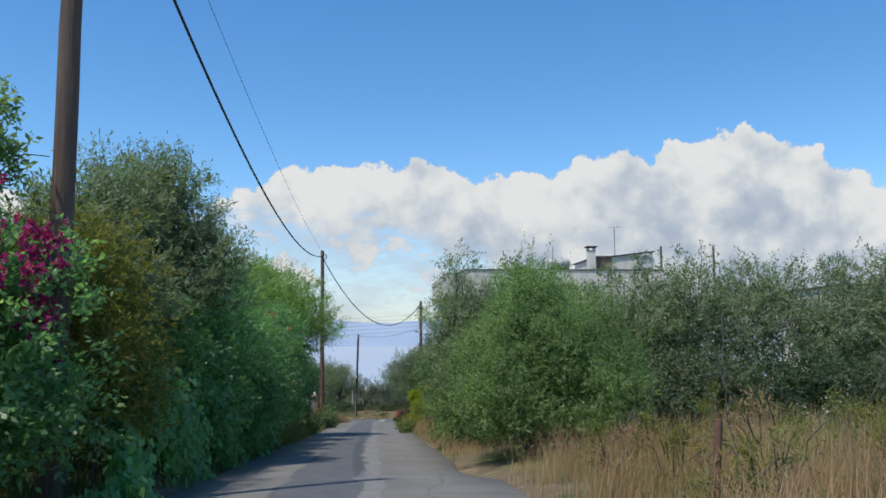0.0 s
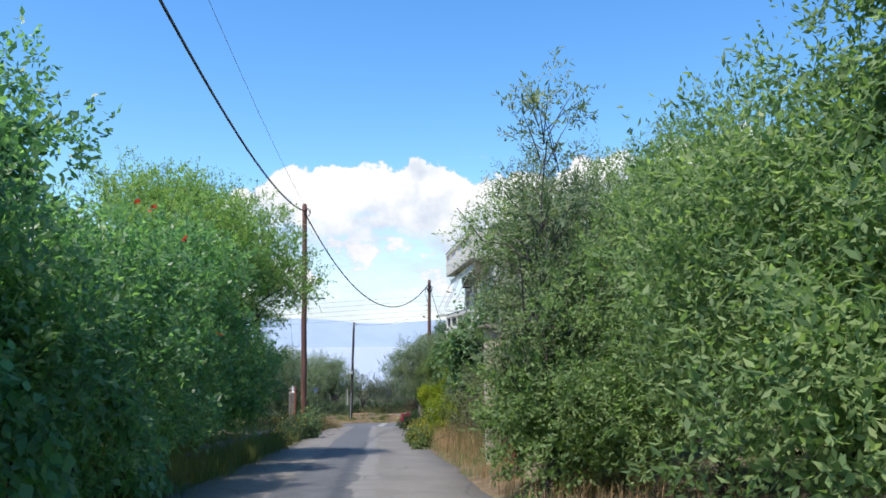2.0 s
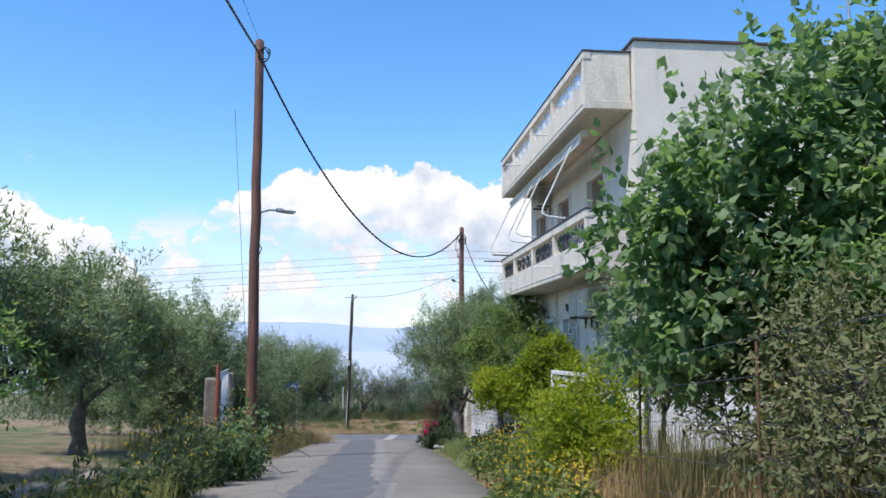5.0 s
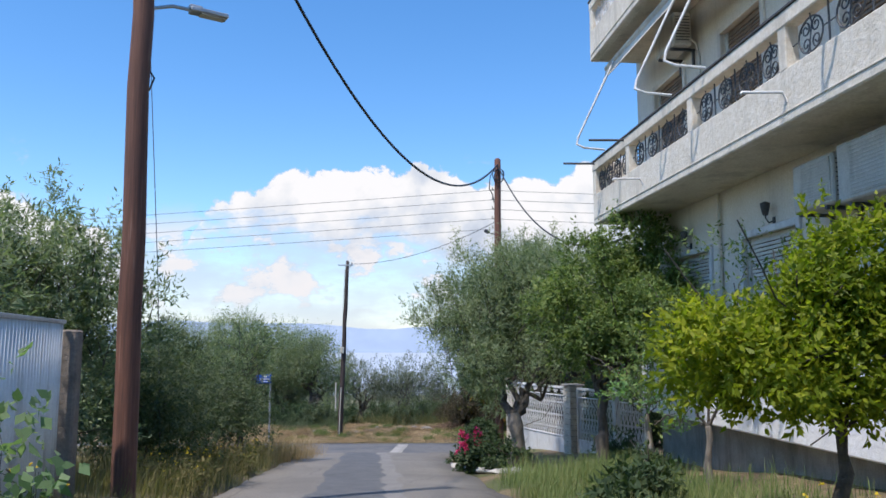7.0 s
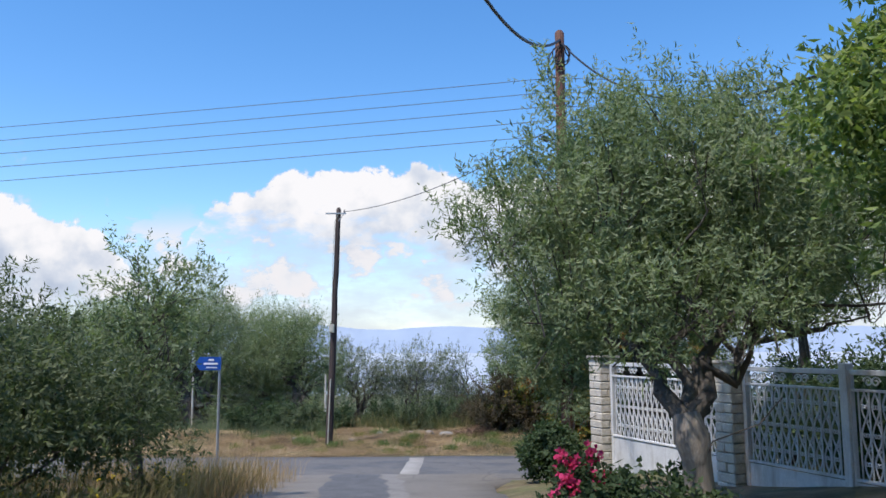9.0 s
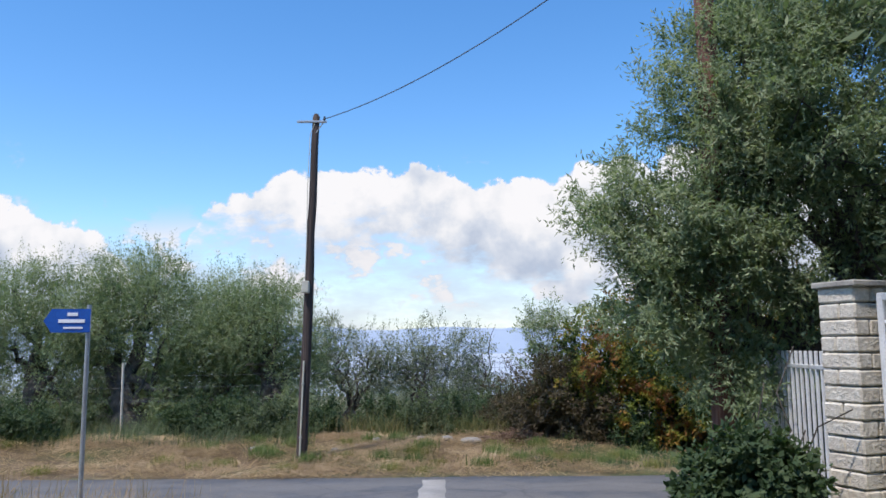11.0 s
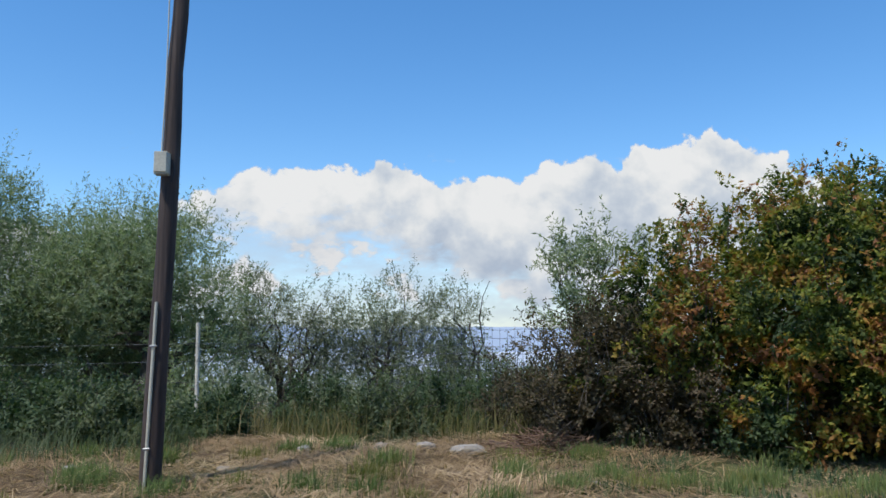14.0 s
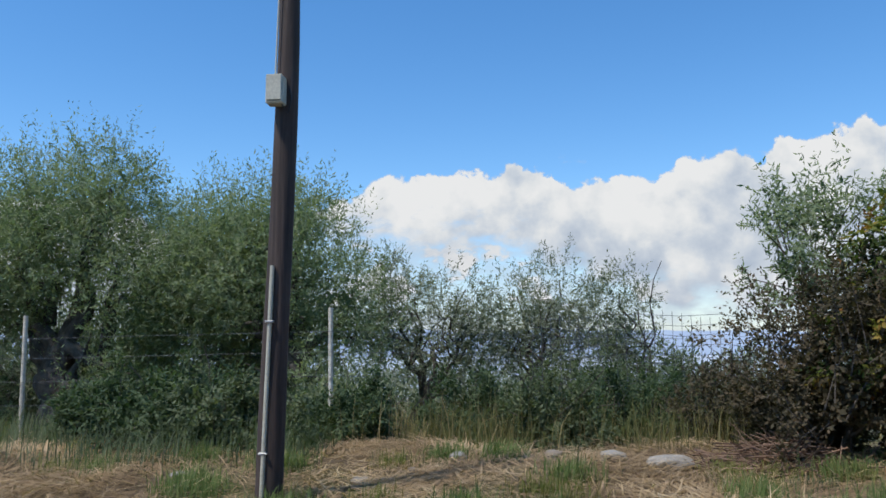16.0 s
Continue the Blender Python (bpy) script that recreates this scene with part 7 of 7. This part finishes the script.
bp = thing("brush_pile", "pile of dry brown cut branches on the verge", "brush pile", -1.9, 73.2, gz(-1.9, 73.2))
rr = np.random.default_rng(91)
m = Mesh()
for i in range(240):
    a, q = rr.uniform(0, 6.28), rr.uniform(0, 1) ** 0.6
    c = Vector((0.95 * q * math.cos(a), 0.55 * q * math.sin(a), 0.03 + 0.34 * (1 - q) * rr.uniform(0.2, 1)))
    d = Vector((rr.normal(0, 1), rr.normal(0, 1), rr.normal(0.05, 0.22))).normalized() * rr.uniform(0.15, 0.42)
    m.tube([c - d, c + Vector(rr.normal(0, 0.03, 3)), c + d], [0.008, 0.006, 0.003], 3, False)
tagged(part("twig_tangle", m, surface("dead_twigs", (0.13, 0.075, 0.05), (0.26, 0.17, 0.115), 9, 0.9, 0.3, 40), bp), kind="stuff")
ff = thing("field_fence", "wire mesh fence on pale posts in front of the grove", "fence", -7.2, 77.75, gz(-7.2, 77.75))
FP = [(-21.4, 76.0), (-16.7, 76.1), (-12.05, 76.3), (-7.35, 76.5), (2.4, 78.4)]
for i, (x, y) in enumerate(FP):
    z = gz(x, y) - ff.location.z
    part("post", Mesh().tube([(x + 7.2, y - 77.75, z - 0.3), (x + 7.18, y - 77.75, z + 1.95)], 0.036, 8), STONE, ff)
for q in (0.25, 0.6, 0.95, 1.3, 1.6):
    part("wire", Mesh().tube([(x + 7.2, y - 77.75 - 0.05, gz(x, y) - ff.location.z + q) for x, y in FP], 0.003, 4), WIRE, ff)
mesh = Mesh()
for i in range(47):
    x, y = -4.4 + i * 0.15, 77.95 + i * 0.012
    z = gz(x, y) - ff.location.z
    mesh.tube([(x + 7.2, y - 77.8, z + 0.1), (x + 7.2, y - 77.8, z + 2.05 + 0.04 * math.sin(i * 0.6))], 0.0045, 3)
for q in range(13):
    mesh.tube([(-4.4 + i * 0.6 + 7.2, 0.15 + i * 0.048, gz(-4.4 + i * 0.6, 78) - ff.location.z + 0.12 + q * 0.158 + 0.04 * math.sin(i * 2.4 + q * 0.2)) for i in range(12)], 0.0045, 3)
part("wire_mesh", mesh, WIRE, ff, "square wire mesh")

# ---- flowering weeds and bed plants ----
def weed(x, y, seed, h, w, stems, label, flower, leaf, name="wild_mustard", bloom=3, fl=0.021):
    rr = np.random.default_rng(seed)
    ob = thing(name, label, "flowering weed", x, y, gz(x, y))
    m = Mesh()
    heads, ls, ld = [], [], []
    for i in range(stems):
        a, q = rr.uniform(0, 6.28), w * rr.uniform(0.1, 1) ** 0.6
        hh = h * rr.uniform(0.6, 1.15)
        b = Vector((q * 0.55 * math.cos(a), q * 0.55 * math.sin(a), -0.05))
        t = Vector((q * math.cos(a), q * math.sin(a), hh))
        m.tube([b, b.lerp(t, 0.5) + Vector(rr.normal(0, 0.03, 3)), t], [0.006, 0.004, 0.002], 3, False)
        for j in range(bloom):
            heads.append(t + Vector(rr.normal(0, 0.05, 3)) - Vector((0, 0, 0.03 * j)))
        for j in range(7):
            s = rr.uniform(0.1, 0.85)
            ls.append(b.lerp(t, s)); ld.append(rr.normal(0, 1, 3) + np.array([0, 0, 0.3]))
    tagged(part("stem_tangle", m, leaf, ob), kind="stuff")
    rng = np.random.default_rng(seed + 1)
    P, D = np.array([tuple(v) for v in ls]), np.array(ld)
    tagged(part("foliage", quads("foliage", sprays(rng, P, D, 4, 0.14, 0.10, 0.032, 0.3), leaf), None, ob), kind="stuff")
    P = np.array([tuple(v) for v in heads])
    tagged(part("flower_mass", quads("flower_mass", sprays(rng, P, rng.normal(0, 1, P.shape), 5, 0.02, fl, fl * 0.9, 0.0, 1.2), flower), None, ob), kind="stuff")
    return ob
for k, (x, y, h) in enumerate(((-5.25, 42.9, 1.0), (-5.7, 43.9, 1.15), (-5.15, 41.9, 0.75))):
    shrub(x, y, 500 + k, [(0, 0, h * 0.45, 0.35, 0.4, h * 0.4), (0.1, 0.05, h * 0.9, 0.22, 0.22, h * 0.2)], 80, "rank big-leaved weed in front of the tin gate", FIG, L=0.085, W=0.055, per=6, tlen=0.2, name="broad_leaved_weed", r=0.014, fill=False, lobed=0, clump=0.2)
i = 0
for x, y, h, w, s in ((-0.75, 41.2, 0.75, 0.45, 34), (-0.35, 42.0, 0.8, 0.45, 34), (-0.95, 42.6, 0.6, 0.4, 26), (-0.1, 40.2, 1.0, 0.4, 34), (0.35, 39.3, 1.1, 0.5, 40), (-0.6, 39.6, 0.7, 0.45, 28),
                      (-0.95, 34.9, 0.6, 0.4, 26), (-0.85, 36.0, 0.65, 0.4, 26), (-0.9, 33.6, 0.45, 0.35, 16), (-1.0, 37.3, 0.55, 0.4, 20),
                      (-4.95, 36.5, 0.7, 0.45, 24), (-4.85, 34.6, 0.6, 0.45, 22), (-5.2, 39.0, 0.8, 0.5, 30), (-5.35, 40.8, 0.95, 0.55, 40), (-5.0, 41.8, 0.8, 0.5, 36), (-5.6, 42.6, 1.0, 0.5, 36), (-5.3, 43.6, 0.7, 0.45, 28),
                      (-6.4, 50.2, 0.5, 0.5, 24), (-6.7, 52.0, 0.5, 0.5, 24), (-6.6, 54.2, 0.5, 0.5, 22), (-7.0, 57.5, 0.45, 0.5, 22)):
    weed(x, y, 400 + i, h, w, s, "yellow-flowered wild mustard on the verge", YELLOW, MIXGRASS if x < -6 else BRAMBLE if x < -4.6 else GRASS, bloom=1 if x < -4.6 else 3, fl=0.019)
    i += 1
weed(-1.95, 55.5, 440, 0.70, 0.34, 26, "pink-flowered geranium in the flower bed", PINK, BRAMBLE, "geranium", 4, 0.055)
shrub(-1.95, 55.5, 460, [(0, 0, 0.30, 0.30, 0.34, 0.30)], 300, "leafy geranium bush in the flower bed", BRAMBLE, L=0.06, W=0.05, tlen=0.12, name="geranium_bush")
shrub(-1.3, 54.9, 461, [(0, 0, 0.2, 0.35, 0.4, 0.2)], 240, "low leafy plant in the flower bed", BRAMBLE, L=0.06, W=0.04, tlen=0.12, name="bed_plant")
shrub(-1.45, 61.3, 470, [(0, 0, 0.45, 0.42, 0.45, 0.42), (-0.1, 0.4, 0.38, 0.36, 0.4, 0.36)], 1100, "rounded dark hibiscus bush by the pillar", BRAMBLE, L=0.06, W=0.042, tlen=0.12, clump=0.16)
shrub(-0.7, 47.0, 472, [(0, 0, 0.2, 0.35, 0.5, 0.2)], 260, "low green bed plants by the house", BRAMBLE, L=0.09, W=0.04, clump=0.12)
